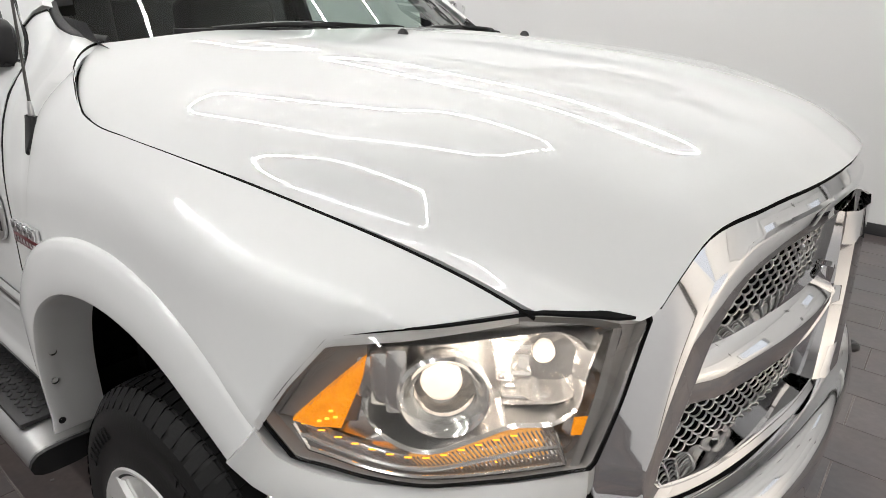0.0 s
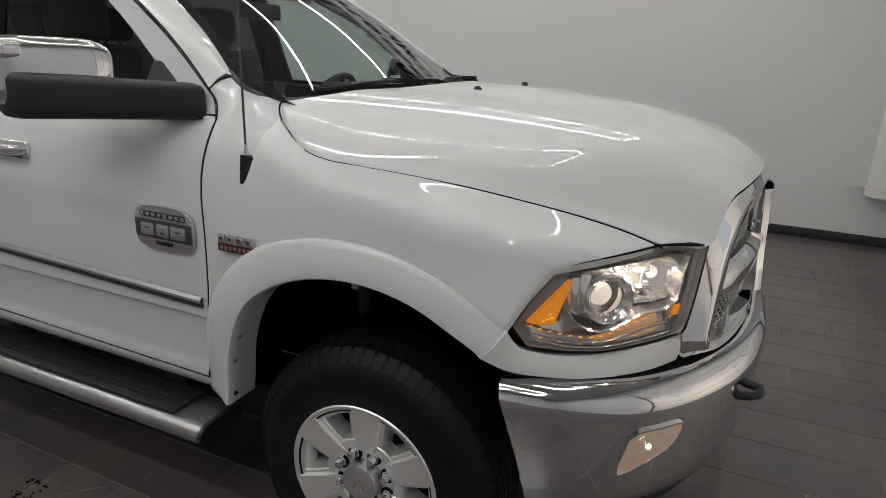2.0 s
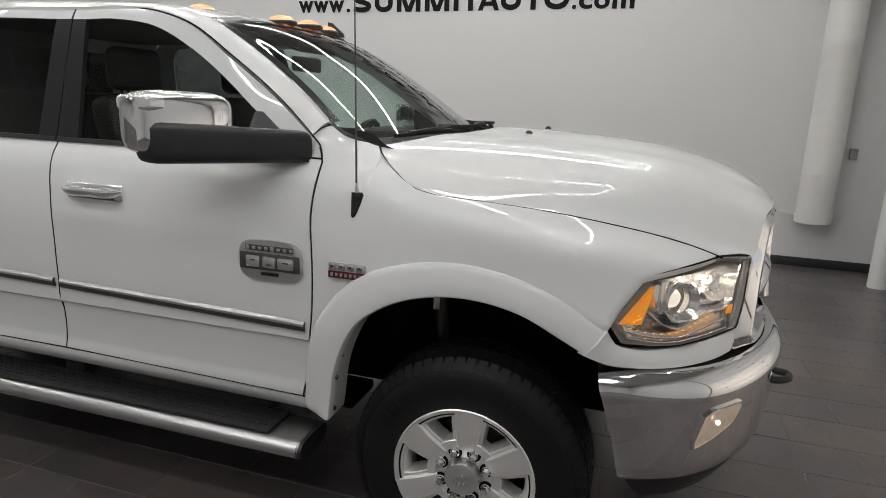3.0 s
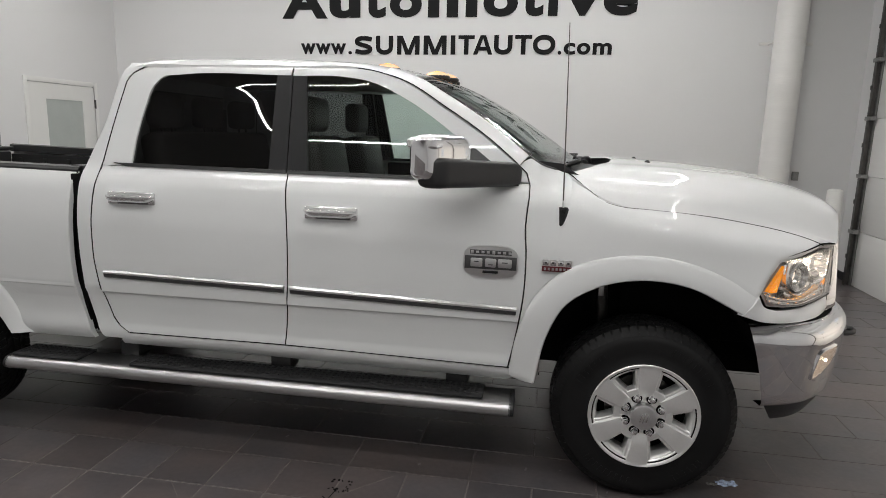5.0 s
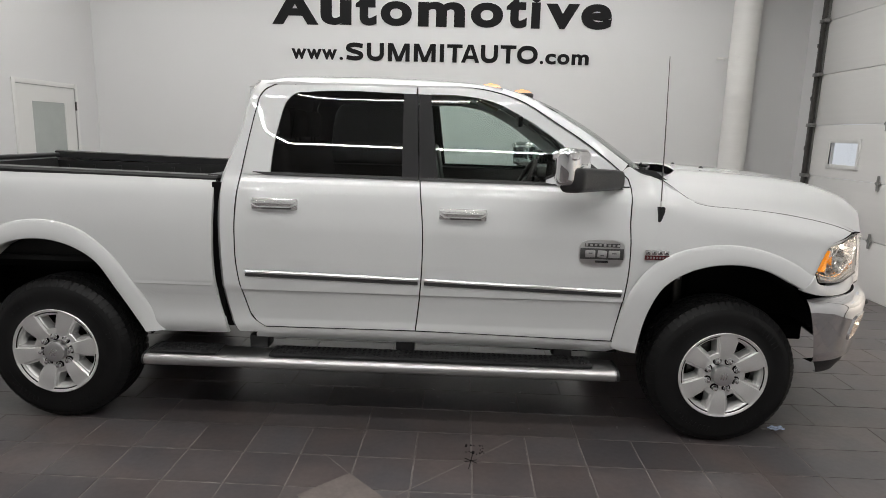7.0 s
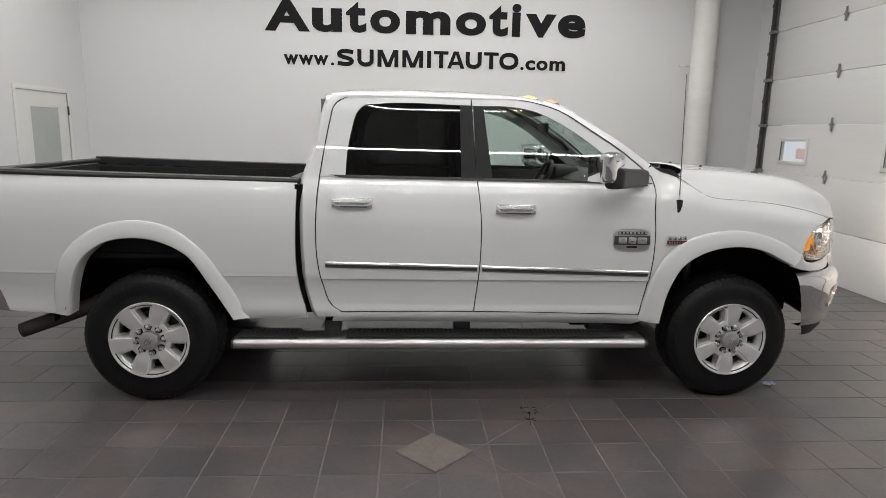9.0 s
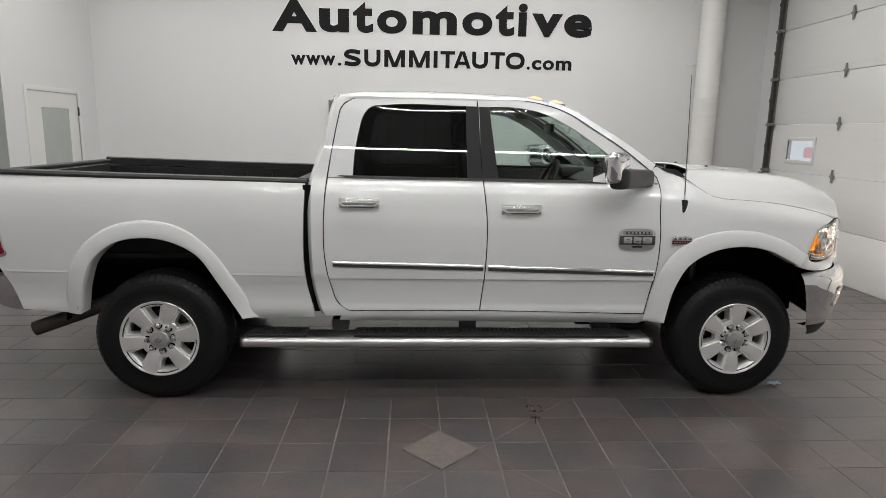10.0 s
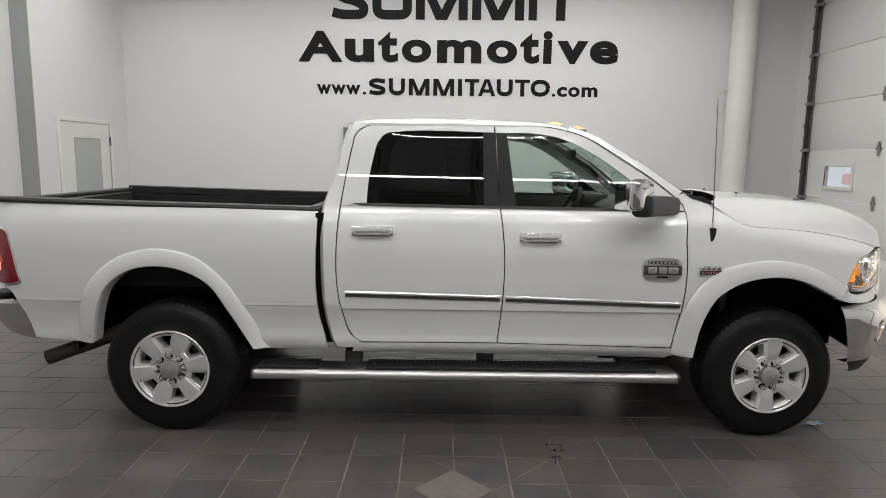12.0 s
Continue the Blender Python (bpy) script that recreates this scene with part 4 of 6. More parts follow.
# fender: its front edge lies along the headlamp, its top along hood and windscreen
ARCH_F = [(-0.575, 0.56), (-0.545, 0.72), (-0.505, 0.84), (-0.42, 0.945), (-0.30, 1.03), (-0.10, 1.085), (0.10, 1.08), (0.27, 1.02), (0.39, 0.95)]
lamp_edge = [tuple(HL @ Vector((s_, f_, z_))) for s_, f_, z_ in ((-0.277, 0.013, -0.046), (-0.229, 0.006, 0.034), (-0.171, -0.002, 0.106), (-0.06, -0.026, 0.130), (0.105, -0.023, 0.156))]
r3 = np.vstack([cat([(0.39, -0.995, 0.95), lamp_edge[0]], 6)[:-1], cat(lamp_edge, 34, smooth=False)])
top3 = np.vstack([cat([(-0.622, -0.847, 1.522), (-0.598, -0.830, 1.547), (-0.570, -0.813, 1.559), (-0.548, -0.816, 1.546), (-0.512, -0.820, 1.526), (-0.45, -0.812, 1.508)], 16)[:-1], seam[:, :] - np.array([0, 0, 0.0005])])
top3 = top3[:-1] if len(top3) % 2 else top3
nt = len(top3)
f_bot = cat(ARCH_F, nt)
f_lft = cat(shift([(-0.624, 0.575)] + F_CUT[1:-1] + [(-0.571, 1.445), (-0.588, 1.497), (-0.622, 1.522)], G), len(r3))
g = coons(f_bot, r3[:, [0, 2]], top3[:, [0, 2]], f_lft)
pts = np.zeros(g.shape[:2] + (3,))
pts[..., 0], pts[..., 2] = g[..., 0], g[..., 1]
def fender_y(x, z):
    col = shell(np.full(401, x), np.linspace(0, min(5.0, float(SEAM_V(x)) + 0.25) if x > -0.42 else 5.0, 401))
    y = np.interp(z, np.maximum.accumulate(col[:, 2]), -col[:, 1])
    lean = min(1, max(0, (x + 0.61) / 0.34))
    lean *= lean * (3 - 2 * lean)
    return -(y * lean + float(W(np.array(z))) * (1 - lean))


for c_ in range(nt):
    for r_ in range(len(r3)):
        pts[r_, c_, 1] = fender_y(*g[r_, c_])
uu = np.linspace(0, 1, nt)[None, :, None]
vv_ = np.linspace(0, 1, len(r3))[:, None, None]
pts += (r3 - pts[:, -1])[:, None] * uu**10
pts += (top3 - pts[-1])[None] * vv_**5
front_fender = both("front_fender", pts, PAINT, inset=(0, 0.003, -0.02))
# dark tubes laid in the panel seams as their shade
for k, f in enumerate((1, -1)):
    part("hood_seam_shade", tube_bm((seam + np.array([0.001, 0.003, -0.0008])) * np.array([1, f, 1]), 0.0030, 6), DARK, truck, "black tube for the shaded gap along the hood")
    part("pillar_seam_shade", tube_bm(cat([(-0.624, -f * 0.849, 1.522), (-0.600, -f * 0.832, 1.548), (-0.570, -f * 0.813, 1.561)], 8), 0.0022, 6), GLOSSBLACK, truck)

# panel below the headlamp
lo = cat([(0.362, -1.016, 0.932), (0.43, -1.004, 0.909), (0.50, -0.972, 0.897), (0.66, -0.872, 0.888), (0.76, -0.778, 0.895), (0.806, -0.712, 0.900)], 20)
hi = cat([(0.424, -1.003, 1.014), (0.450, -0.984, 0.970), (0.50, -0.955, 0.950), (0.63, -0.868, 0.945), (0.760, -0.758, 0.962), (0.806, -0.706, 0.972)], 20)
both("fascia_panel", [lo, lo * 0.5 + hi * 0.5 + np.array([0.006, -0.006, 0]), hi], PAINT, inset=(-0.02, 0.02, 0))

# wheel-arch flares
FL_OUT = [(-0.585, 0.530), (-0.620, 0.540), (-0.616, 0.62), (-0.602, 0.715), (-0.580, 0.81), (-0.520, 0.945), (-0.40, 1.070), (-0.20, 1.148), (0.003, 1.163), (0.188, 1.128), (0.325, 1.074), (0.424, 1.014)]
FL_IN = [(-0.500, 0.535), (-0.494, 0.57), (-0.485, 0.63), (-0.472, 0.71), (-0.445, 0.80), (-0.38, 0.92), (-0.265, 1.002), (-0.057, 1.055), (0.05, 1.052), (0.164, 1.027), (0.29, 0.968), (0.362, 0.932)]
RL_OUT = [(-4.388, 0.575), (-4.358, 0.754), (-4.292, 0.945), (-4.120, 1.112), (-3.878, 1.180), (-3.630, 1.138), (-3.450, 1.000), (-3.325, 0.822), (-3.175, 0.549)]
RL_IN = [(-4.275, 0.575), (-4.240, 0.756), (-4.168, 0.930), (-4.035, 1.035), (-3.868, 1.070), (-3.706, 1.050), (-3.540, 0.965), (-3.412, 0.782), (-3.275, 0.549)]


def flare(outer, inner, y0):
    o, i = cat(outer, 70), cat(inner, 70)
    rows = []
    for u, y in ((0, y0 - 0.010), (0.02, y0 + 0.002), (0.07, y0 + 0.009), (0.20, y0 + 0.015), (0.55, y0 + 0.023), (0.88, y0 + 0.028), (0.96, y0 + 0.026), (1.0, y0 + 0.018), (1.0, y0 - 0.02), (1.0, y0 - 0.10)):
        p = o * (1 - u) + i * u
        tuck = 0.055 * np.clip((0.90 - p[:, 1]) / 0.32, 0, 1) ** 1.3 * (1 - 0.6 * u)
        rows.append(np.stack([p[:, 0], -y + tuck, p[:, 1]], 1))
    return rows


arch = both("wheel_arch_flare", flare(FL_OUT, FL_IN, 0.988), PAINT)
arch_r = both("wheel_arch_flare", flare(RL_OUT, RL_IN, 0.968), PAINT)
for k, f in enumerate((1, -1)):
    for x, z in ((-0.512, 0.58), (-0.504, 0.70), (-0.480, 0.79)):
        part("rivet", lathe_bm([(0.001, -0.006), (0.008, -0.004), (0.009, 0.0)], 10, axis="x"), BLACK, arch[k], m=pose(x + 0.033, -f * 0.975, z))
    for x, z in ((-4.29, 0.62), (-4.28, 0.80)):
        part("rivet", lathe_bm([(0.001, -0.006), (0.008, -0.004), (0.009, 0.0)], 10, axis="x"), BLACK, arch_r[k], m=pose(x + 0.004, -f * 0.97, z))

# bed sides
b_bot = np.vstack([cat([(-4.665, 0.600), (-4.40, 0.578)], 8), cat([(-4.35, 0.62), (-4.33, 0.77), (-4.26, 0.945), (-4.09, 1.07), (-3.87, 1.12), (-3.66, 1.09), (-3.48, 0.98), (-3.34, 0.79), (-3.24, 0.57)], 54), cat([(-3.20, 0.540), (-2.815, 0.545)], 10)])
nb = len(b_bot)
b_rgt = cat([(-2.815, 0.545), (-2.822, 0.60), (-2.862, 0.771), (-2.878, 0.959), (-2.876, 1.145), (-2.866, 1.418)], 110)
b_top = cat([(-4.855, 1.455), (-4.0, 1.436), (-2.866, 1.418)], nb)
b_lft = cat([(-4.64, 0.600), (-4.71, 0.80), (-4.76, 0.90), (-4.875, 0.955), (-4.90, 1.10), (-4.893, 1.30), (-4.855, 1.455)], 110)
gb = coons(b_bot, b_rgt, b_top, b_lft)
pb = side(gb)
pb[..., 1] = -sum(W(gb[..., 1] + d) for d in (-0.036, -0.018, 0, 0.018, 0.036)) / 5
round_off = np.clip((-4.72 - pb[..., 0]) / 0.18, 0, 1)
pb[..., 1] += 0.07 * round_off**2
bed_side = both("bed_side", pb, PAINT, inset=(0, 0.03, 0))
for x0, x1, z0, z1 in ((-3.33, -2.884, 0.832, 0.829), (-4.70, -4.335, 0.845, 0.842)):
    line = np.linspace((x0, z0), (x1, z1), 12)
    rows = []
    for dz, out in ((0.030, -0.0035), (0.006, 0.0030), (0.001, 0.0035), (-0.003, 0.0010), (-0.006, -0.0060)):
        q = line + np.array([0, dz])
        r_ = side(q, out)
        r_[:, 1] = -(sum(W(q[:, 1] + d) for d in (-0.036, -0.018, 0, 0.018, 0.036)) / 5 + out)
        rows.append(r_)
    both("bed_crease", rows, PAINT, bed_side)
rail_o = cat([(-4.868, 1.452), (-4.0, 1.434), (-2.858, 1.416)], 30)
rows = []
for dy, dz in ((0.008, -0.004), (0.010, 0.012), (0.0, 0.026), (-0.06, 0.030), (-0.085, 0.022), (-0.085, -0.03)):
    rows.append(np.stack([rail_o[:, 0], -(0.885 + dy) * np.ones(30), rail_o[:, 1] + dz], 1))
both("bed_rail_cap", rows, BLACK, label="black plastic bed rail cap", inset=None)
# added black panels give the cab-to-bed gap its shade
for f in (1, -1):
    part("gap_shade_panel", box_bm((0.05, 0.10, 0.83), (-2.855, f * 0.872, 0.995), 0.004), DARK, truck, "black panel drawing the shade between cab and bed")
# bed inside and tailgate
bm = box_bm((2.02, 1.66, 0.03), (-3.90, 0, 0.93))
box_bm((0.04, 1.72, 0.50), (-2.895, 0, 1.17), 0.004, bm)
for f in (1, -1):
    box_bm((2.0, 0.03, 0.46), (-3.90, f * 0.80, 1.17), 0.004, bm)
    box_bm((0.9, 0.24, 0.22), (-3.83, f * 0.70, 1.05), 0.03, bm)
    for k in range(9):
        box_bm((0.03, 0.012, 0.40), (-3.0 - k * 0.22, f * 0.782, 1.17), 0.004, bm)
part("bed_liner", bm, LINER, truck, "black textured bed liner")
part("bed_front_cap", box_bm((0.075, 1.74, 0.03), (-2.885, 0, 1.435), 0.008), BLACK, truck, "black cap along the bed front")
tg = part("tailgate", box_bm((0.06, 1.56, 0.52), (-4.865, 0, 1.17), 0.012), PAINT, truck)
part("tailgate_cap", box_bm((0.085, 1.58, 0.03), (-4.86, 0, 1.445), 0.01), BLACK, tg, "black plastic tailgate cap")
part("tailgate_liner", box_bm((0.02, 1.5, 0.46), (-4.822, 0, 1.19), 0.008), LINER, tg)
for k in range(4):
    part("rib", box_bm((0.012, 1.3, 0.03), (-4.808, 0, 1.05 + 0.09 * k), 0.005), LINER, tg)

# tail lamps
for f in (1, -1):
    tl = thing("tail_lamp", "", "")
    tl.parent = truck
    o = cat([(-4.902, 1.296), (-4.87, 1.306), (-4.770, 1.290), (-4.742, 1.215), (-4.697, 1.00), (-4.688, 0.955), (-4.72, 0.943), (-4.880, 0.956), (-4.905, 1.10)], 40)
    c = o.mean(0)
    def lamp_rows(scale, out):
        q = c + (o - c) * scale
        p = side(q, out)
        p[:, 1] += 0.07 * np.clip((-4.72 - p[:, 0]) / 0.18, 0, 1) ** 2
        return p
    part("housing", rows_bm([lamp_rows(1.0, -0.004), lamp_rows(1.0, 0.006), lamp_rows(0.90, 0.008)], close=True, flip=f), CHROME, tl, "chrome tail-lamp rim")
    bm = rows_bm([lamp_rows(0.91, 0.007), lamp_rows(0.7, 0.013), lamp_rows(0.01, 0.016)], close=True, flip=f)
    part("lens", bm, REDLENS, tl, "red plastic lens")
    part("reverse_lens", box_bm((0.075, 0.008, 0.055), (-4.838, -f * 0.950, 1.005), 0.003, m=pose(0, 0, 0, 0, 0, -8 * f)), WHITELENS, tl, "clear reversing lens")
    for k in range(3):
        part("lit_bulb", lathe_bm([(0.001, -0.004 * f), (0.012, -0.003 * f), (0.014, 0.002 * f)], 12), REDLIT, tl, "lit red light", m=pose(-4.826 + 0.006 * k, -f * 0.960, 1.10 - 0.028 * k))

# hood
n = 60
hs = seam[:, :]
mid_x = np.linspace(-0.135, 0.962, n)
hv = seam_v + 0.025
rows = []
for k in range(n):
    q = np.linspace(-1, 1, 89)
    a = np.abs(q)
    x = mid_x[k] + (hs[k, 0] - mid_x[k]) * a**2.0
    p = shell(x, LAST - (LAST - hv[k]) * a)
    p[:, 1] *= -np.sign(q)
    if k == 0:
        sg = np.sign(p[0, 1])
    rows.append(p * np.array([1, 1, 1]))
rows = [r if r[0][1] > 0 else r[::-1] for r in rows]
# the front edge follows the lamp's top and the grille's crown
front = cat([(0.736, -0.770, 1.222), (0.79, -0.715, 1.218), (0.841, -0.664, 1.212), (0.857, -0.620, 1.258), (0.872, -0.570, 1.309), (0.912, -0.45, 1.339), (0.944, -0.28, 1.348), (0.958, -0.12, 1.350), (0.962, 0.0, 1.351)], 37)
front = cat(front, 45)
front = np.vstack([front, front[-2::-1] * np.array([1, -1, 1])])
front = front[::-1] * np.array([1, 1, 1]) if rows[-1][0][1] > 0 else front
R = np.array(rows)
blend = np.clip((np.linspace(0, 1, n) - 0.62) / 0.38, 0, 1)
blend = blend**2 * (3 - 2 * blend)
R += blend[:, None, None] * (front - R[-1])[None]
rows = R
rim = [p for p in front if abs(p[1]) < 0.655]
hood = part("hood", rows_bm(rows, inset=(-0.010, 0, -0.008)), PAINT, truck)
# the shade under the hood's lip is drawn by a dark tube
part("front_gap_shade", tube_bm([p + np.array([-0.006, 0, -0.007]) for p in rim], 0.0045, 6), DARK, hood, "black tube for the shaded gap below the hood's front edge")
for y in (-0.27, 0.27):
    part("washer_nozzle", lathe_bm([(0.016, -0.006), (0.015, 0.006), (0.008, 0.020), (0.0005, 0.023)], 12, axis="z"), BLACK, hood, "black washer nozzle", m=pose(0.03, y, 1.539) @ Matrix.Diagonal((1.0, 0.62, 0.55, 1)))

# wipers, lying low on the glass
for y0, y1, x0, x1 in ((-0.60, 0.04, -0.405, -0.30), (0.06, 0.62, -0.31, -0.40)):
    w = thing("wiper", "", "")
    w.parent = truck
    xm, ym = (x0 + x1) / 2 + 0.012, (y0 + y1) / 2
    part("blade", tube_bm(cat([(x0 - 0.01, y0, 1.522), (xm, ym, 1.530), (x1, y1, 1.524)], 14), 0.010, 6, flat=(1, 0.7)), BLACK, w)
    part("bridge", tube_bm(cat([(x0 + 0.01, y0 + 0.09, 1.530), (xm + 0.012, ym - 0.08, 1.546), (xm + 0.012, ym + 0.10, 1.546), (x1 + 0.012, y1 - 0.07, 1.531)], 14), 0.007, 6), BLACK, w)
    part("arm", tube_bm(cat([(xm - 0.012, ym + 0.02, 1.550), (xm + 0.04, ym + 0.20, 1.545), (x1 + 0.05, y1 + 0.04, 1.530), (x1 + 0.06, y1 + 0.06, 1.515)], 12), 0.009, 6, flat=(1.2, 0.7)), BLACK, w)

# grille
def gx(y, z):
    return 0.985 - 0.30 * y * y - 0.06 * (z - 1.1)


half = cat([(0, 1.348), (0.28, 1.343), (0.44, 1.333), (0.555, 1.304), (0.608, 1.248), (0.646, 1.185), (0.672, 1.10), (0.685, 1.0), (0.695, 0.925), (0.692, 0.900), (0.655, 0.889), (0.30, 0.872), (0, 0.866)], 60)
outer = np.vstack([half * np.array([-1, 1]), (half[::-1])[1:-1]])
half_i = cat([(0, 1.268), (0.26, 1.264), (0.38, 1.252), (0.462, 1.225), (0.520, 1.165), (0.556, 1.09), (0.590, 1.01), (0.618, 0.950), (0.618, 0.932), (0.585, 0.924), (0.30, 0.915), (0, 0.912)], 60)
inner = np.vstack([half_i * np.array([-1, 1]), (half_i[::-1])[1:-1]])
grille = thing("grille", "", "")
grille.parent = truck
rows = []
for u, d in ((0, -0.10), (0.0, -0.040), (0.03, -0.034), (0.42, 0.000), (0.47, 0.006), (0.52, 0.007), (0.80, 0.001), (0.90, 0.002), (0.97, 0.000), (1.0, -0.006), (1.06, -0.024), (1.22, -0.052)):
    p = outer * (1 - u) + inner * u
    rows.append([(gx(y, z) + d * (1 if d > -0.02 or u > 0.5 else float(np.interp(z, (1.2, 1.32), (1, 0.35)))), y, z) for y, z in p])
part("grille_frame", rows_bm(rows, close=True), CHROME, grille, "chrome grille surround", angle=30)
ys = np.linspace(-0.585, 0.585, 46)
rows = []
for dz, d in ((-0.040, -0.05), (-0.040, -0.004), (-0.034, 0.004), (0.012, 0.012), (0.020, 0.009), (0.046, -0.020), (0.050, -0.05)):
    rows.append([(gx(y, 1.1) + d - 0.02 * max(0, abs(y) - 0.5) / 0.085, y, 1.085 + dz * (1 + 0.25 * (1 - abs(y) / 0.6)) - 0.03 * y * y) for y in ys])
part("crossbar", rows_bm(rows), CHROME, grille, "chrome crossbar", angle=30)
zs = np.linspace(0.93, 1.275, 30)
rows = []
for dy, d in ((-1, -0.05), (-1, 0.006), (-0.75, 0.026), (0, 0.034), (0.75, 0.026), (1, 0.006), (1, -0.05)):
    rows.append([(gx(0, z) + d, dy * (0.062 + 0.05 * ((z - 1.1) / 0.17) ** 2), z) for z in zs])
part("upright_bar", rows_bm(rows), CHROME, grille, "chrome upright bar")
emblem = [(0, 0.075), (0.05, 0.07), (0.075, 0.03), (0.06, -0.04), (0.0, -0.085), (-0.06, -0.04), (-0.075, 0.03), (-0.05, 0.07)]
part("emblem", prism_bm(emblem, 0.035, 0.008, m=pose(0.985, 0, 1.125, 0, 0, 90)), CHROME, grille, "plain chrome emblem")
bm = rows_bm([[(gx(y, z) - 0.085, y, z) for y in np.linspace(-0.62, 0.62, 16)] for z in np.linspace(0.90, 1.29, 6)])
part("backing", bm, DARK, grille)
bm = bmesh.new()
pitch, k = 0.0135, 0
z = 0.935
while z < 1.272:
    if not 1.05 < z < 1.12:
        lim = float(np.interp(z, (0.94, 1.05, 1.12, 1.20, 1.28), (0.60, 0.565, 0.535, 0.49, 0.42)))
        path = []
        for y in np.arange(-lim, lim, 0.0042):
            ph = 2 * math.pi * y / 0.034 + (k % 2) * math.pi
            path.append((gx(y, z) - 0.040 + 0.004 * math.cos(ph), y, z + 0.0068 * math.sin(ph)))
        tube_bm(path, 0.0019, 5, bm=bm)
    z += pitch
    k += 1
part("wire_mesh", bm, SATIN, grille, "bright woven wire mesh")

# bumpers
plan = np.array(cat([(0.410, -0.998), (0.52, -0.986), (0.62, -0.955), (0.72, -0.902), (0.81, -0.818), (0.885, -0.718), (0.945, -0.610), (1.0, -0.465), (1.032, -0.30), (1.046, -0.14), (1.048, 0.0)], 60))
tang = np.gradient(plan, axis=0)
tang /= np.linalg.norm(tang, axis=1)[:, None]
norm = np.stack([tang[:, 1], -tang[:, 0]], 1)


def bump_pt(s, off, z):
    k = s * 59
    x = np.interp(k, range(60), plan[:, 0]) + off * np.interp(k, range(60), norm[:, 0])
    y = np.interp(k, range(60), plan[:, 1]) + off * np.interp(k, range(60), norm[:, 1])
    return (x, y, z)


def bumper_rows(sec, n=60):
    rows = []
    for s0, off, z, drop in sec:
        right = [bump_pt(s0 + (1 - s0) * u, off, z - drop * u**3) for u in np.linspace(0, 1, n)]
        rows.append(right + [(x, -y, zz) for x, y, zz in right[-2::-1]])
    return rows


rows = bumper_rows([(0.0, -0.15, 0.884, 0.0), (0.0, -0.055, 0.884, 0.0), (0.0, -0.030, 0.879, 0.0), (0.0, -0.008, 0.862, 0.0), (0.002, 0.004, 0.846, 0.0), (0.005, 0.011, 0.826, 0), (0.012, 0.011, 0.80, 0), (0.026, 0.006, 0.74, 0), (0.044, -0.004, 0.66, 0), (0.060, -0.016, 0.57, 0.0), (0.068, -0.026, 0.525, 0), (0.075, -0.05, 0.503, 0), (0.08, -0.12, 0.498, 0)])
bumper = part("front_bumper", rows_bm(rows), CHROME, truck, "chrome front bumper")
rows = bumper_rows([(0.08, -0.05, 0.53, 0), (0.11, -0.06, 0.47, -0.02), (0.15, -0.09, 0.42, -0.03), (0.16, -0.12, 0.42, -0.03)])
part("air_dam", rows_bm(rows), BLACK, bumper, "black plastic air dam")
part("valance", rows_bm(bumper_rows([(0.005, -0.045, 0.876, 0), (0.005, -0.062, 0.890, 0), (0.02, -0.16, 0.896, 0)])), DARK, bumper)
for f in (1, -1):
    hook = thing("tow_hook", "", "")
    hook.parent = truck
    part("hook", tube_bm(cat([(0.94, f * -0.490, 0.762), (1.010, f * -0.482, 0.764), (1.036, f * -0.494, 0.764), (1.036, f * -0.520, 0.760), (1.014, f * -0.538, 0.757), (0.94, f * -0.550, 0.755)], 20), 0.013, 10), BLACK, hook, "black steel tow hook")
    part("bezel", box_bm((0.02, 0.13, 0.09), (0.975, f * -0.515, 0.772), 0.008, m=pose(0, 0, 0, 0, 0, f * -20)), CHROME, hook)
    part("bolt", lathe_bm([(0.02, -0.004), (0.018, 0.012), (0.001, 0.016)], 16, axis="x"), CHROME, bumper, m=pose(0.948, f * -0.598, 0.795, 0, 0, f * -28))

# fog lamps, set in the bumper's face
FOG = [(0.252, 0.748), (0.275, 0.768), (0.368, 0.772), (0.378, 0.757), (0.370, 0.722), (0.350, 0.692), (0.262, 0.640), (0.242, 0.632), (0.238, 0.655)]
for f in (1, -1):
    fog = thing("fog_lamp", "", "")
    fog.parent = truck
    o = cat(FOG + FOG[:1], 40, smooth=False)[:-1]
    c = o.mean(0)
    loop = lambda sc, off: [bump_pt(s, off - 0.12 * max(0, 0.80 - z), z) for s, z in c + (o - c) * sc]
    part("rim", rows_bm([loop(1.05, 0.008), loop(1.04, 0.020), loop(0.97, 0.0205), loop(0.95, 0.015)], close=True, flip=f), CHROME, fog, "chrome fog-lamp rim")
    part("reflector", rows_bm([loop(0.96, 0.0185), loop(0.6, 0.0170), loop(0.01, 0.0165)], close=True, flip=f), FOGLIT, fog, "lit fog lamp")
    part("bulb", lathe_bm([(0.001, -0.004), (0.006, -0.003), (0.008, 0.0)], 16), WARM, fog, m=pose(*[v * (f if i == 1 else 1) for i, v in enumerate(bump_pt(0.30, 0.008, 0.715))], 0, 0, f * 40))
    part("lens", rows_bm([loop(0.97, 0.0205), loop(0.6, 0.023), loop(0.01, 0.0235)], close=True, flip=f), CLEAR, fog)

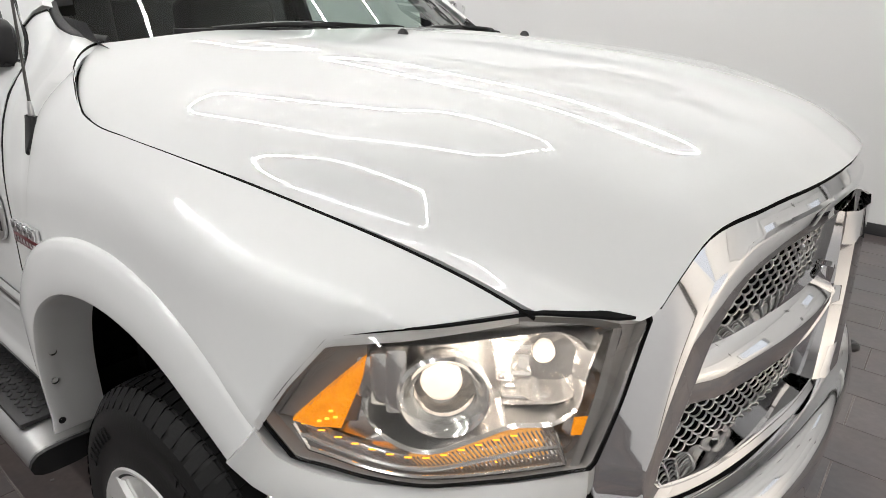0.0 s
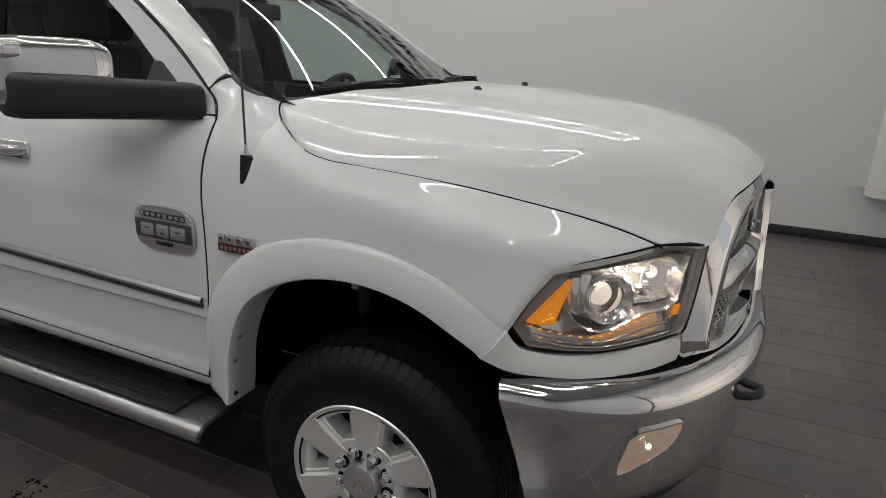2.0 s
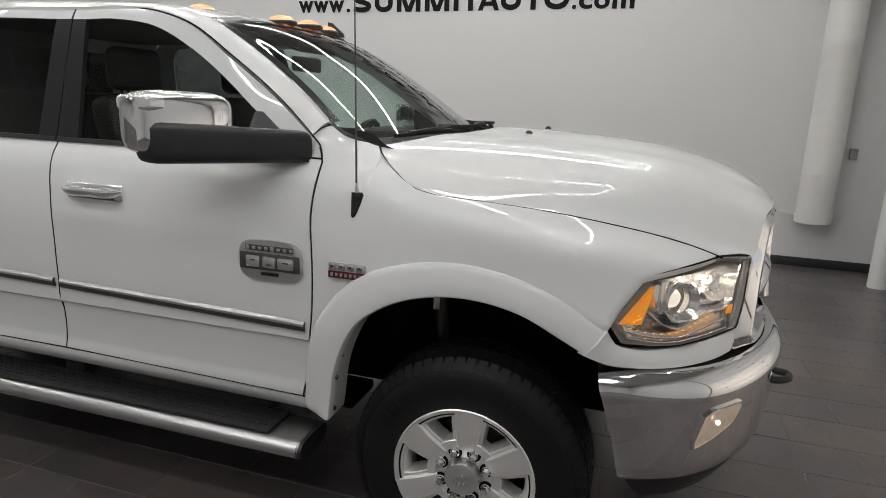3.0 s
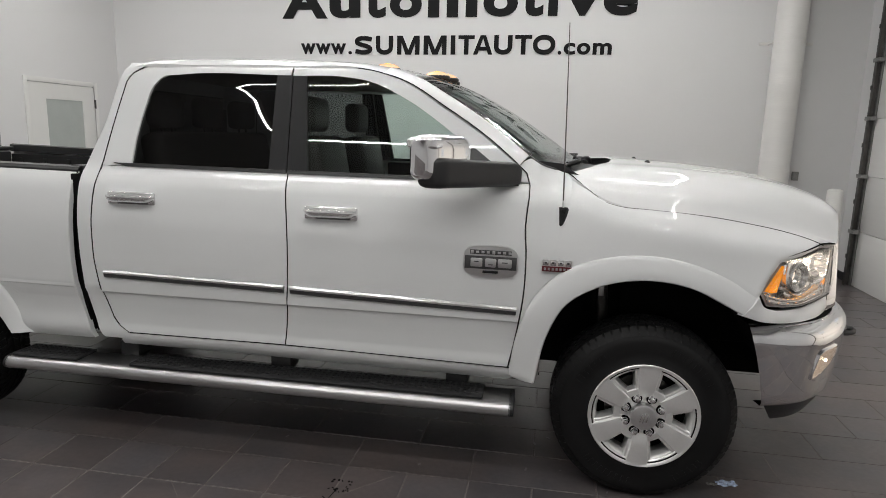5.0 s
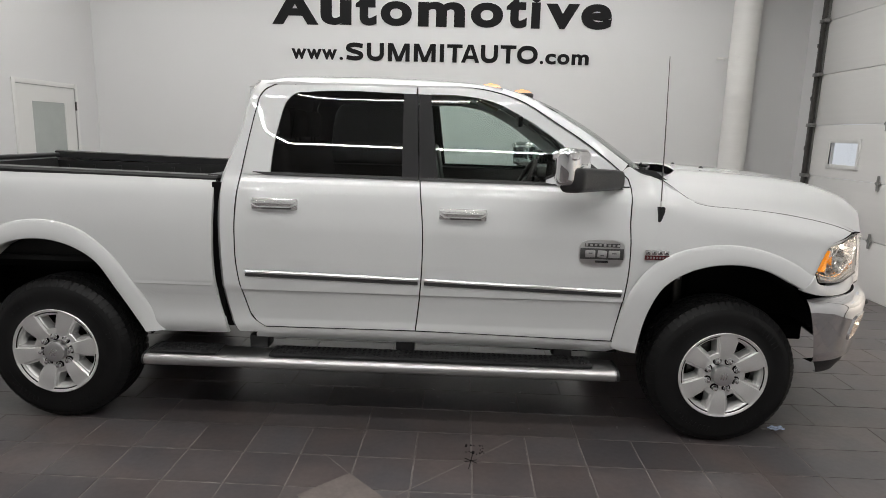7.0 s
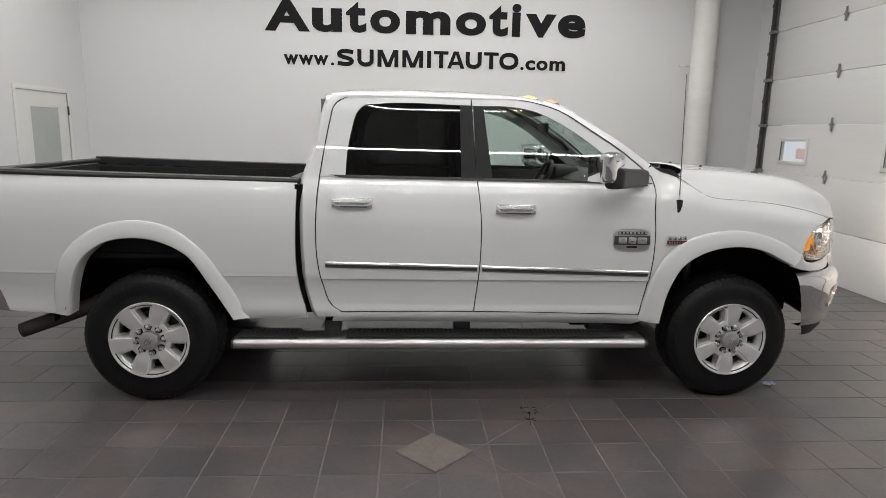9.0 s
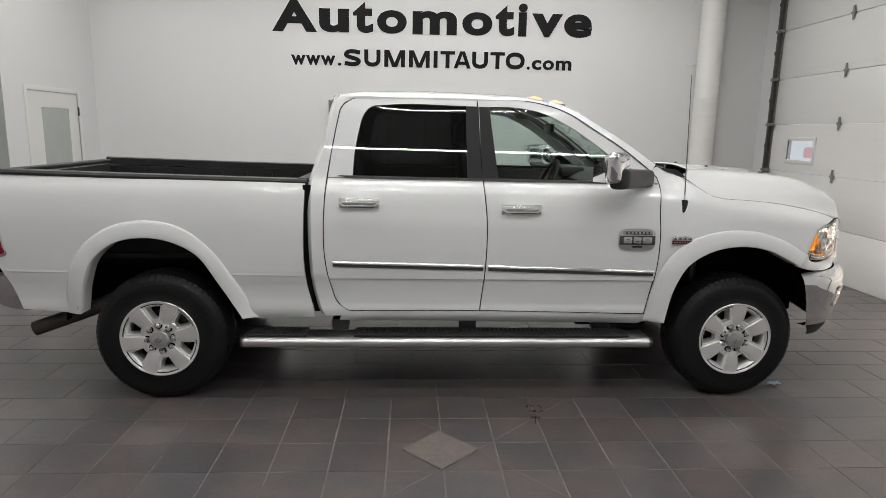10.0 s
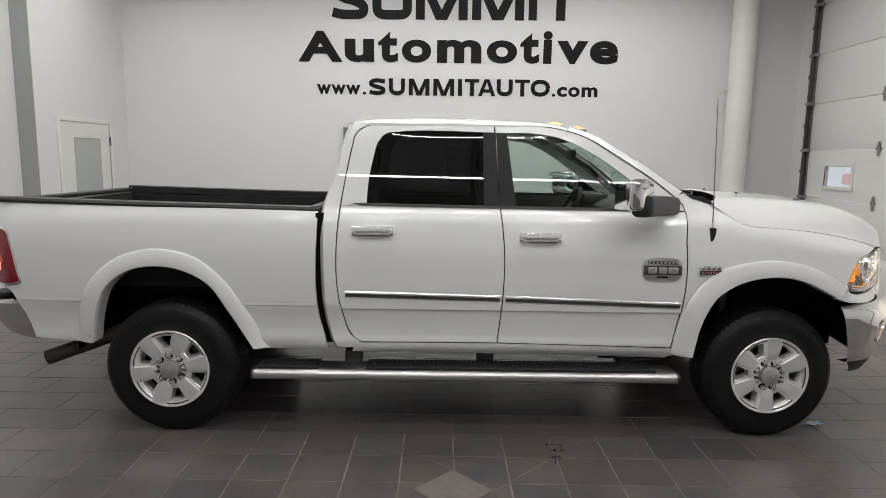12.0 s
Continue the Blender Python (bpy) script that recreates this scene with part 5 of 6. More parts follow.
# rear bumper
rows = []
for y_off, z, x0 in ((-0.05, 0.838, -4.71), (-0.008, 0.836, -4.70), (0.004, 0.818, -4.69), (-0.004, 0.74, -4.66), (-0.022, 0.65, -4.625), (-0.045, 0.585, -4.60), (-0.07, 0.575, -4.60)):
    w = 0.945 + y_off
    right = cat([(x0, -w, z), (-4.84, -w, z), (-4.925 - 0.5 * y_off, -w + 0.035, z), (-4.985 - y_off, -w + 0.15, z), (-4.995 - y_off, -0.4, z), (-4.995 - y_off, 0, z)], 40)
    low = np.clip((0.80 - z) / 0.22, 0, 1)
    right[:, 2] += 0.13 * low * np.clip((-4.66 - right[:, 0]) / 0.32, 0, 1) ** 1.5
    rows.append(np.vstack([right, right[-2::-1] * np.array([1, -1, 1])]))
rb = part("rear_bumper", rows_bm(rows, inset=None), CHROME, truck, "chrome rear bumper")
part("step_pad", box_bm((0.15, 1.70, 0.035), (-4.92, 0, 0.846), 0.008), BLACK, rb, "black rubber step pad")
part("bumper_core", box_bm((0.16, 1.5, 0.1), (-4.9, 0, 0.74), 0.01), DARK, rb)

# headlamps
HLO = [(-0.272, -0.040), (-0.225, 0.030), (-0.168, 0.104), (-0.06, 0.130), (0.108, 0.154), (0.20, 0.150), (0.276, 0.138), (0.245, 0.02), (0.210, -0.090), (0.10, -0.110), (-0.025, -0.118), (-0.13, -0.117), (-0.224, -0.105)]
FACE = curve1([(-0.30, 0.022), (-0.269, 0.014), (-0.181, -0.002), (-0.021, -0.034), (0.108, -0.026), (0.203, -0.024), (0.275, 0.012)])


def hl_face(s, z):
    return float(FACE(np.array(s))) + 0.06 * max(0, z) * 0.5


def headlamp(f):
    h = thing("headlamp", "", "")
    h.parent = truck
    flip = Matrix.Diagonal((1, f, 1, 1))

    def add(name, bm, material, label="", parent=None, angle=38):
        bmesh.ops.transform(bm, matrix=flip @ HL, verts=bm.verts)
        return part(name, bm, material, parent or h, label, angle=angle)

    o = cat(HLO + HLO[:1], 90, smooth=False)[:-1]
    c = np.array([0.0, -0.01])

    def loop(sc, dy, abs_y=None):
        q = c + (o - c) * sc
        return [(s, (hl_face(s, z) + dy) if abs_y is None else abs_y + 0.4 * hl_face(s, z), z) for s, z in q]

    add("gasket", rows_bm([loop(1.006, 0.03), loop(1.006, 0.002), loop(0.99, 0.0), loop(0.978, 0.004), loop(0.972, 0.02)], close=True), DARK, "black headlamp gasket")
    add("bezel", rows_bm([loop(0.975, 0.006), loop(0.93, 0.022), loop(0.86, 0.026), loop(0.85, 0.05)], close=True), LAMPBLACK, "dark grey lamp bezel")
    add("housing", rows_bm([loop(0.87, 0.030), loop(0.80, 0.060), loop(0.60, 0.078), loop(0.01, 0.085)], close=True), REFLECTOR, "bright lamp housing")
    side_panel = [(-0.245, -0.04), (-0.165, 0.088), (-0.112, 0.092), (-0.118, 0.02), (-0.13, -0.05), (-0.20, -0.046)]
    add("side_panel", prism_bm(side_panel, 0.01, 0.003, m=pose(0, 0.024, 0)), LAMPBLACK, "grey side panel")
    lens = add("lens", rows_bm([loop(0.965, -0.001), loop(0.90, -0.012), loop(0.5, -0.018), loop(0.01, -0.020)], close=True), CLEAR, "clear plastic headlamp lens")
    lens.visible_shadow = False
    # outer turn reflector
    d = 0.045
    add("turn_reflector", prism_bm([(-0.222, -0.040), (-0.16, 0.022), (-0.116, 0.064), (-0.122, 0.028), (-0.152, -0.052), (-0.19, -0.048)], 0.02, 0.004, m=pose(0, 0.008, 0)), AMBER, "amber side reflector")
    for s, z in ((-0.172, -0.033), (-0.183, -0.037), (-0.160, -0.030), (-0.166, -0.020)):
        add("turn_bulb", box_bm((0.007, 0.003, 0.004), (s, 0.0065, z), 0.0015), AMBERLED, "lit amber turn lamp")
    # upper bright shelf
    add("shelf", rows_bm([[(s, hl_face(s, 0.1) + 0.012, 0.085 + (s + 0.17) * 0.125) for s in np.linspace(-0.16, 0.20, 14)], [(s, 0.065, 0.060 + (s + 0.17) * 0.11) for s in np.linspace(-0.15, 0.20, 14)]]), REFLECTOR)
    # low-beam bowl, projector and ring
    bm = lathe_bm([(0.030, 0.075), (0.055, 0.05), (0.066, 0.020), (0.068, 0.002), (0.063, -0.003), (0.056, 0.004), (0.050, 0.018), (0.044, 0.022)], 40)
    bmesh.ops.translate(bm, verts=bm.verts, vec=(-0.006, 0.0, 0.008))
    add("projector_ring", bm, REFLECTOR, "bright projector ring")
    bm = lathe_bm([(0.046, 0.024), (0.040, 0.012), (0.028, 0.004), (0.014, 0.0), (0.0005, -0.001)], 32)
    bmesh.ops.translate(bm, verts=bm.verts, vec=(-0.006, 0.0, 0.008))
    add("projector_lens", bm, CLEAR)
    bm = lathe_bm([(0.031, 0.046), (0.027, 0.036), (0.017, 0.030), (0.0005, 0.027)], 32)
    bmesh.ops.translate(bm, verts=bm.verts, vec=(-0.010, 0.0, 0.009))
    add("projector_light", bm, PROJECTOR, "lit projector lamp")
    # stepped bowl beside the projector
    bm = bmesh.new()
    for k, (a, b) in enumerate(((0.052, 0.0), (0.043, -0.022), (0.034, -0.042))):
        box_bm((0.03, 0.07, 2 * a), (-0.075 - 0.0 + b, 0.045 + 0.006 * k, 0.026), 0.006, bm)
    add("stepped_bowl", bm, REFLECTOR)
    # high-beam bowl
    bm = lathe_bm([(0.012, 0.072), (0.040, 0.055), (0.056, 0.022), (0.058, 0.015)], 32)
    bmesh.ops.translate(bm, verts=bm.verts, vec=(0.142, 0.0, 0.052))
    add("high_beam_bowl", bm, REFLECTOR)
    bm = lathe_bm([(0.018, 0.066), (0.016, 0.050), (0.009, 0.043), (0.0005, 0.041)], 24)
    bmesh.ops.translate(bm, verts=bm.verts, vec=(0.138, 0.0, 0.056))
    add("high_beam_light", bm, PROJECTOR, "lit bulb")
    # two weak point lamps added to fill the housing with light
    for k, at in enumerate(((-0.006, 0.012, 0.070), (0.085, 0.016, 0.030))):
        d = bpy.data.lights.new("headlamp_fill", "POINT")
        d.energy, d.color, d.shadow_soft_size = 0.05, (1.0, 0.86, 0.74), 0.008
        bulb = new("headlamp_fill", d)
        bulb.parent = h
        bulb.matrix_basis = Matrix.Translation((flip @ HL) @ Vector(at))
    bm = bmesh.new()
    for a, b, w, z in ((0.06, 0.115, 0.055, 0.075), (0.065, 0.12, 0.05, 0.032), (0.075, 0.15, 0.07, -0.008)):
        box_bm((w, 0.04, 0.018), ((a + b) / 2, 0.045, z), 0.004, bm)
    add("ribs", bm, REFLECTOR)
    # bright sweep under the bowls
    sweep = cat([(-0.122, 0.035), (-0.118, -0.012), (-0.085, -0.050), (-0.03, -0.066), (0.03, -0.048), (0.085, -0.026), (0.155, -0.016), (0.175, 0.002), (0.186, 0.06), (0.200, 0.118)], 40)
    add("sweep", rows_bm([[(s, hl_face(s, z) + 0.016, z + 0.002) for s, z in sweep], [(s, hl_face(s, z) + 0.010, z - 0.002) for s, z in sweep], [(s + 0.001, hl_face(s, z) + 0.018, z - 0.006) for s, z in sweep], [(s * 0.97, 0.07, z * 0.9 + 0.006) for s, z in sweep]]), REFLECTOR, "bright sweep")
    # amber led row behind ribbed clear strips
    base = cat([(-0.222, -0.047), (-0.17, -0.064), (-0.12, -0.076), (-0.03, -0.080), (0.045, -0.056), (0.10, -0.040), (0.150, -0.032)], 60)
    low = cat([(-0.200, -0.088), (-0.12, -0.104), (0.0, -0.106), (0.10, -0.098), (0.170, -0.086)], 60)
    add("strip_back", rows_bm([[(s, hl_face(s, z) + 0.030, z) for s, z in base], [(s, hl_face(s, z) + 0.040, z) for s, z in (base + low) / 2], [(s, hl_face(s, z) + 0.026, z) for s, z in low]]), REFLECTOR)
    add("strip_glow", rows_bm([[(s, hl_face(s, z) + 0.0285, z) for s, z in (base * (1 - u) + low * u)[26:57]] for u in (0.06, 0.3, 0.55, 0.9)]), AMBERSTRIP, "amber-lit part of the strip")
    for k in range(13):
        s, z = base[2 + k * 4] * 0.9 + low[2 + k * 4] * 0.1
        add("led", box_bm((0.011, 0.003, 0.0022), (s, hl_face(s, z) + 0.022, z), 0.0012), AMBERLED, "lit amber diode")
    for k in range(7):
        s, z = base[4 + k * 8] * 0.18 + low[4 + k * 8] * 0.82
        add("led", box_bm((0.011, 0.003, 0.0022), (s, hl_face(s, z) + 0.022, z), 0.0015), AMBERLED, "lit amber diode")
    bm = bmesh.new()
    for k in range(1, 59):
        for a, b in ((0.08, 0.50), (0.56, 0.95)):
            (s0, z0), (s1, z1) = base[k] * (1 - a) + low[k] * a, base[k] * (1 - b) + low[k] * b
            tube_bm([(s0, hl_face(s0, z0) + 0.024, z0), (s1 + 0.006, hl_face(s1, z1) + 0.020, z1)], 0.0018, 4, bm=bm)
    add("strip_ribs", bm, REFLECTOR)
    bm = bmesh.new()
    for line in (base * 0.55 + low * 0.45, low * 1.0):
        tube_bm([(s, hl_face(s, z) + 0.010, z) for s, z in line], 0.0035, 6, bm=bm)
    tube_bm([(s, hl_face(s, z) + 0.010, z) for s, z in (base[0], low[0])], 0.0035, 6, bm=bm)
    tube_bm([(s, hl_face(s, z) + 0.010, z) for s, z in (base[-1], low[-1])], 0.0035, 6, bm=bm)
    add("strip_edge", bm, REFLECTOR)
    add("side_light", prism_bm([(-0.009, -0.016), (0.011, -0.014), (0.013, 0.014), (-0.007, 0.012)], 0.008, 0.002, m=pose(0.186, hl_face(0.186, 0) + 0.02, -0.03)), AMBER, "small amber marker")
    add("divider", rows_bm([[(s, hl_face(s, z) + 0.012, z) for s, z in cat([(0.214, 0.128), (0.196, 0.0), (0.168, -0.14)], 10)], [(s, hl_face(s, z) + 0.010, z) for s, z in cat([(0.226, 0.128), (0.208, 0.0), (0.180, -0.14)], 10)], [(s, 0.06, z) for s, z in cat([(0.23, 0.128), (0.212, 0.0), (0.184, -0.14)], 10)]]), LAMPBLACK)
    return h


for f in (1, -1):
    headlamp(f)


def beam(name, at, aim, watts, spread):
    l = bpy.data.lights.new(name, "SPOT")
    l.energy, l.color, l.shadow_soft_size = watts, (1.0, 0.84, 0.68), 0.03
    l.spot_size, l.spot_blend = radians(spread), 0.8
    ob = new(name, l)
    ob.parent = truck
    ob.matrix_basis = Matrix.Translation(at) @ Vector(aim).to_track_quat("-Z", "Y").to_matrix().to_4x4()


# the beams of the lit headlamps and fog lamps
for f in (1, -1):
    p = HL @ Vector((0.012, -0.06, 0.03))
    beam("headlamp_beam", (p.x, f * p.y, p.z), (1, f * 0.10, -0.05), 130, 60)
    # one more added point lamp that brightens the inside of the headlamp
    b = bpy.data.lights.new("headlamp_fill", "POINT")
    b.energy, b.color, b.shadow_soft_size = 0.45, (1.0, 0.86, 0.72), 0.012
    ob = new("headlamp_fill", b)
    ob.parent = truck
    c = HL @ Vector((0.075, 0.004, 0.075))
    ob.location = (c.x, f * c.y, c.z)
    q = bump_pt(0.30, 0.06, 0.70)
    beam("fog_beam", (q[0], f * q[1], q[2]), (1, f * -0.15, -0.22), 9, 110)

# wheels
def wheel_at(x, y, f):
    w = thing("wheel", "", "")
    w.parent = truck
    w.matrix_basis = pose(x, y, 0.42, 0, 0, 0) if f > 0 else pose(x, y, 0.42, 0, 0, 180)
    return w


def build_wheel(w):
    # the outside faces -y
    prof = [(0.226, -0.005), (0.245, -0.012), (0.262, -0.004), (0.30, 0.0), (0.345, -0.006), (0.375, 0.004), (0.395, 0.018), (0.410, 0.036), (0.4145, 0.055), (0.4155, 0.140), (0.4145, 0.225), (0.405, 0.245), (0.375, 0.275), (0.30, 0.285), (0.24, 0.28), (0.226, 0.275)]
    tyre = part("tyre", lathe_bm(prof, 96), RUBBER, w, "black rubber tyre")
    # tread blocks in five rows, and shoulder lugs
    verts, faces = [], []
    for row, (c, wd, num, skew) in enumerate(((0.062, 0.036, 66, 0.25), (0.100, 0.030, 60, 0.5), (0.140, 0.034, 60, -0.5), (0.180, 0.030, 60, 0.5), (0.218, 0.036, 66, -0.25))):
        for k in range(num):
            a0 = 2 * math.pi * (k + 0.35 * (row % 2)) / num
            da = 2 * math.pi / num * 0.80
            b = len(verts)
            for r in (0.408, 0.4205):
                for dy, da_s in ((-0.5, 0), (0.5, 0), (0.5, 1), (-0.5, 1)):
                    a = a0 + da * da_s + skew * dy * 2 * math.pi / num
                    rr = r - (0.004 if (row in (0, 4) and (dy < 0) == (row == 0)) else 0)
                    verts.append((rr * math.cos(a), c + wd * dy, rr * math.sin(a)))
            faces += [(b + 4, b + 5, b + 6, b + 7)] + [(b + i, b + (i + 1) % 4, b + 4 + (i + 1) % 4, b + 4 + i) for i in range(4)]
    for k in range(66):
        a0 = 2 * math.pi * k / 66
        da = 2 * math.pi / 66 * 0.72
        for r0, r1, y0, y1 in ((0.378, 0.411, 0.000, 0.040),):
            b = len(verts)
            for rr, yy in ((r0, y0 + 0.006), (r1 + 0.003, y1)):
                for dd in (0, da):
                    verts.append((rr * math.cos(a0 + dd), yy - 0.004, rr * math.sin(a0 + dd)))
                    verts.append((rr * math.cos(a0 + dd), yy + 0.010, rr * math.sin(a0 + dd)))
            faces += [(b, b + 2, b + 6, b + 4), (b, b + 4, b + 5, b + 1), (b + 2, b + 3, b + 7, b + 6)]
    me = bpy.data.meshes.new("tread")
    me.from_pydata(verts, [], faces)
    me.materials.append(RUBBER)
    tr = tagged(new("tread", me), kind="stuff")
    tr.parent = tyre
    # plain raised bars where the tyre carries writing
    bm = bmesh.new()
    for a0, cnt in ((0.55, 9), (2.2, 7), (3.9, 9), (5.2, 6)):
        for k in range(cnt):
            a = a0 + k * 0.085
            box_bm((0.010, 0.003, 0.030), (0.328 * math.cos(a), -0.0055, 0.328 * math.sin(a)), 0, bm, m=pose(0, 0, 0, 0, 90 - math.degrees(a), 0))
            box_bm((0.018, 0.003, 0.006), (0.340 * math.cos(a), -0.0057, 0.340 * math.sin(a)), 0, bm, m=pose(0, 0, 0, 0, 90 - math.degrees(a), 0))
    tagged(part("sidewall_mark", bm, RUBBER, tyre, smooth=False), kind="stuff")
    rim = part("rim", lathe_bm([(0.205, 0.20), (0.212, 0.06), (0.214, 0.028), (0.224, 0.012), (0.238, 0.004), (0.247, -0.004), (0.249, -0.010), (0.245, -0.014), (0.236, -0.012), (0.226, 0.0), (0.214, 0.012), (0.208, 0.022), (0.204, 0.05)], 96), ALLOY, w, "bright machined alloy rim")
    part("barrel_back", lathe_bm([(0.21, 0.11), (0.10, 0.115), (0.0005, 0.115)], 48), DARK, rim)
    part("brake_disc", lathe_bm([(0.08, 0.095), (0.165, 0.095), (0.165, 0.105), (0.08, 0.105)], 48), STEEL, rim)
    part("hub_disc", lathe_bm([(0.114, 0.05), (0.112, 0.012), (0.106, 0.004), (0.098, 0.008), (0.070, 0.010), (0.058, 0.012)], 64), ALLOY, rim)
    for k in range(6):
        bm = bmesh.new()
        rows = []
        for r, hw, y in ((0.090, 0.032, 0.006), (0.108, 0.033, -0.002), (0.15, 0.038, -0.008), (0.19, 0.044, -0.010), (0.222, 0.049, -0.010), (0.236, 0.052, -0.0115), (0.243, 0.053, -0.0135)):
            low = 0.011 if r < 0.225 else 0.004
            rows.append([(-hw - 0.020, y + 0.075, r), (-hw - 0.015, y + low + 0.004, r), (-hw - 0.012, y + low, r), (-hw - 0.003, y + low, r), (-hw + 0.003, y, r), (-hw * 0.3, y - 0.001, r), (hw * 0.3, y - 0.001, r), (hw - 0.003, y, r), (hw + 0.003, y + low, r), (hw + 0.012, y + low, r), (hw + 0.015, y + low + 0.004, r), (hw + 0.020, y + 0.075, r)])
        rows_bm(rows, bm=bm)
        part("spoke", bm, ALLOY, rim, angle=22, m=pose(0, 0, 0, 0, 60 * k + 3, 0))
    # the web between the spokes, inside and outside the windows
    for r0, r1, y0 in ((0.219, 0.240, -0.004), (0.098, 0.132, 0.004)):
        part("rim_web", lathe_bm([(r0 - 0.004, y0 + 0.05), (r0, y0 + 0.004), (r0 + 0.004, y0), (r1 - 0.004, y0), (r1, y0 + 0.004), (r1 + 0.003, y0 + 0.05)], 96), ALLOY, rim)
    part("valve", tube_bm([(0.185, 0.02, 0.06), (0.178, -0.006, 0.058)], 0.005, 8), BLACK, rim, "black tyre valve")
    cap = part("hub_cap", lathe_bm([(0.060, 0.010), (0.060, -0.020), (0.057, -0.027), (0.047, -0.030), (0.0005, -0.031)], 40), SATIN, w, "pewter hub cap")
    bm = bmesh.new()
    for dx, h in ((-0.014, 0.04), (0.0, 0.048), (0.014, 0.04)):
        box_bm((0.006, 0.002, h), (dx, -0.0315, 0), 0.0006, bm, m=pose(0, 0, 0, 0, 14, 0))
    part("cap_mark", bm, CHROME, cap)
    for k in range(8):
        a = 2 * math.pi * (k + 0.5) / 8
        bm = lathe_bm([(0.0135, 0.012), (0.0135, -0.014), (0.011, -0.020), (0.0005, -0.022)], 6)
        lathe_bm([(0.018, 0.010), (0.017, 0.002), (0.0135, 0.0)], 16, bm=bm)
        part("lug_nut", bm, CHROME, w, "chrome lug nut", m=pose(0.086 * math.cos(a), 0, 0.086 * math.sin(a)))
        # flat dark disc painted as the shade in the nut's hole
        part("lug_hole_shade", lathe_bm([(0.0245, 0.0085), (0.0235, 0.0055), (0.0005, 0.0055)], 16), DARK, rim, m=pose(0.086 * math.cos(a), 0, 0.086 * math.sin(a)))


proto = wheel_at(0.0, -0.975, 1)
build_wheel(proto)
for x, y, rz, spin in ((-3.79, -0.985, 0, 17), (0.0, 0.975, 180, 0), (-3.79, 0.985, 180, 0)):
    cp = copy_thing(proto, pose(x, y, 0.42, 0, 0, rz) @ pose(0, 0, 0, 0, spin, 0))
    cp.parent = truck

# wheel houses, frame and axles
for xc in (0.0, -3.80):
    for f in (1, -1):
        bm = bmesh.new()
        a = np.linspace(0.02, math.pi - 0.02, 30) if xc < 0 else np.linspace(0.32, math.pi - 0.02, 30)
        r = 0.60 if xc == 0 else 0.575
        rows_bm([[(xc - 0.04 + r * 0.98 * math.cos(t), -f * y, 0.50 + r * 0.98 * math.sin(t)) for t in a] for y in (0.90, 0.75, 0.55)], bm=bm)
        p = [(xc - 0.04 + r * math.cos(t), -f * 0.55, 0.50 + r * math.sin(t)) for t in a]
        vs = [bm.verts.new(q) for q in p]
        bm.faces.new(vs)
        part("wheel_house", bm, DARK, truck, "black wheel-house liner", smooth=False)
bm = bmesh.new()
for f in (1, -1):
    box_bm((5.6, 0.08, 0.16), (-2.1, f * 0.42, 0.56), 0.01, bm)
    box_bm((0.5, 0.10, 0.10), (0.62, f * 0.42, 0.62), 0.01, bm)
for x in (-4.6, -3.2, -2.2, -1.2, 0.6):
    box_bm((0.10, 0.84, 0.10), (x, 0, 0.56), 0.01, bm)
part("chassis_frame", bm, DARK, truck)
part("gearbox", box_bm((1.2, 0.34, 0.24), (-0.95, 0, 0.50), 0.06), DARK, truck)
part("skid_plate", box_bm((0.5, 0.22, 0.04), (-0.78, -0.62, 0.46), 0.01), DARK, truck)
part("fuel_tank", box_bm((1.1, 0.36, 0.22), (-2.2, 0.62, 0.52), 0.05), DARK, truck)
for x in (0, -3.79):
    part("axle", tube_bm([(x, -0.72, 0.42), (x, 0.72, 0.42)], 0.05, 12), DARK, truck)
    part("differential", lathe_bm([(0.001, -0.12), (0.10, -0.10), (0.16, 0), (0.10, 0.10), (0.001, 0.12)], 16, axis="x"), DARK, truck, m=pose(x, 0.12, 0.42))
for f in (1, -1):
    part("shock_absorber", tube_bm([(-0.16, f * -0.62, 0.42), (-0.20, f * -0.66, 1.0)], 0.03, 10), STEEL, truck)
    part("link_tag", box_bm((0.025, 0.004, 0.10), (-0.20, f * -0.70, 0.95), 0.002), SATIN, truck)
    part("inner_wing", box_bm((0.9, 0.03, 0.42), (0.35, f * -0.60, 0.90), 0.01), DARK, truck)
part("radiator", box_bm((0.05, 1.1, 0.6), (0.70, 0, 0.92), 0.01), DARK, truck)
part("cab_floor", box_bm((2.25, 1.76, 0.05), (-1.70, 0, 0.60)), DARK, truck)
part("firewall", box_bm((0.04, 1.5, 0.85), (-0.50, 0, 1.05)), DARK, truck)
# extra rails beside the chassis, added to block light from the far side
for f in (1, -1):
    part("light_block_rail", box_bm((4.3, 0.08, 0.19), (-2.45, f * 0.45, 0.560), 0.012), DARK, truck, "added black rail that keeps light from under the truck")
part("drive_shaft", tube_bm([(-3.6, 0, 0.46), (-0.9, 0, 0.56)], 0.05, 12), DARK, truck)
part("bed_underside", box_bm((2.0, 1.5, 0.04), (-3.9, 0, 0.88)), DARK, truck)

# exhaust
ex = part("exhaust_pipe", tube_bm(cat([(-3.75, -0.60, 0.66), (-4.05, -0.68, 0.66), (-4.25, -0.75, 0.575), (-4.645, -0.835, 0.435)], 20), 0.048, 20, caps=False), RUST, truck, "sooty steel exhaust tail pipe")
part("pipe_inside", tube_bm([(-4.57, -0.819, 0.462), (-4.635, -0.833, 0.439)], 0.045, 20), DARK, ex)

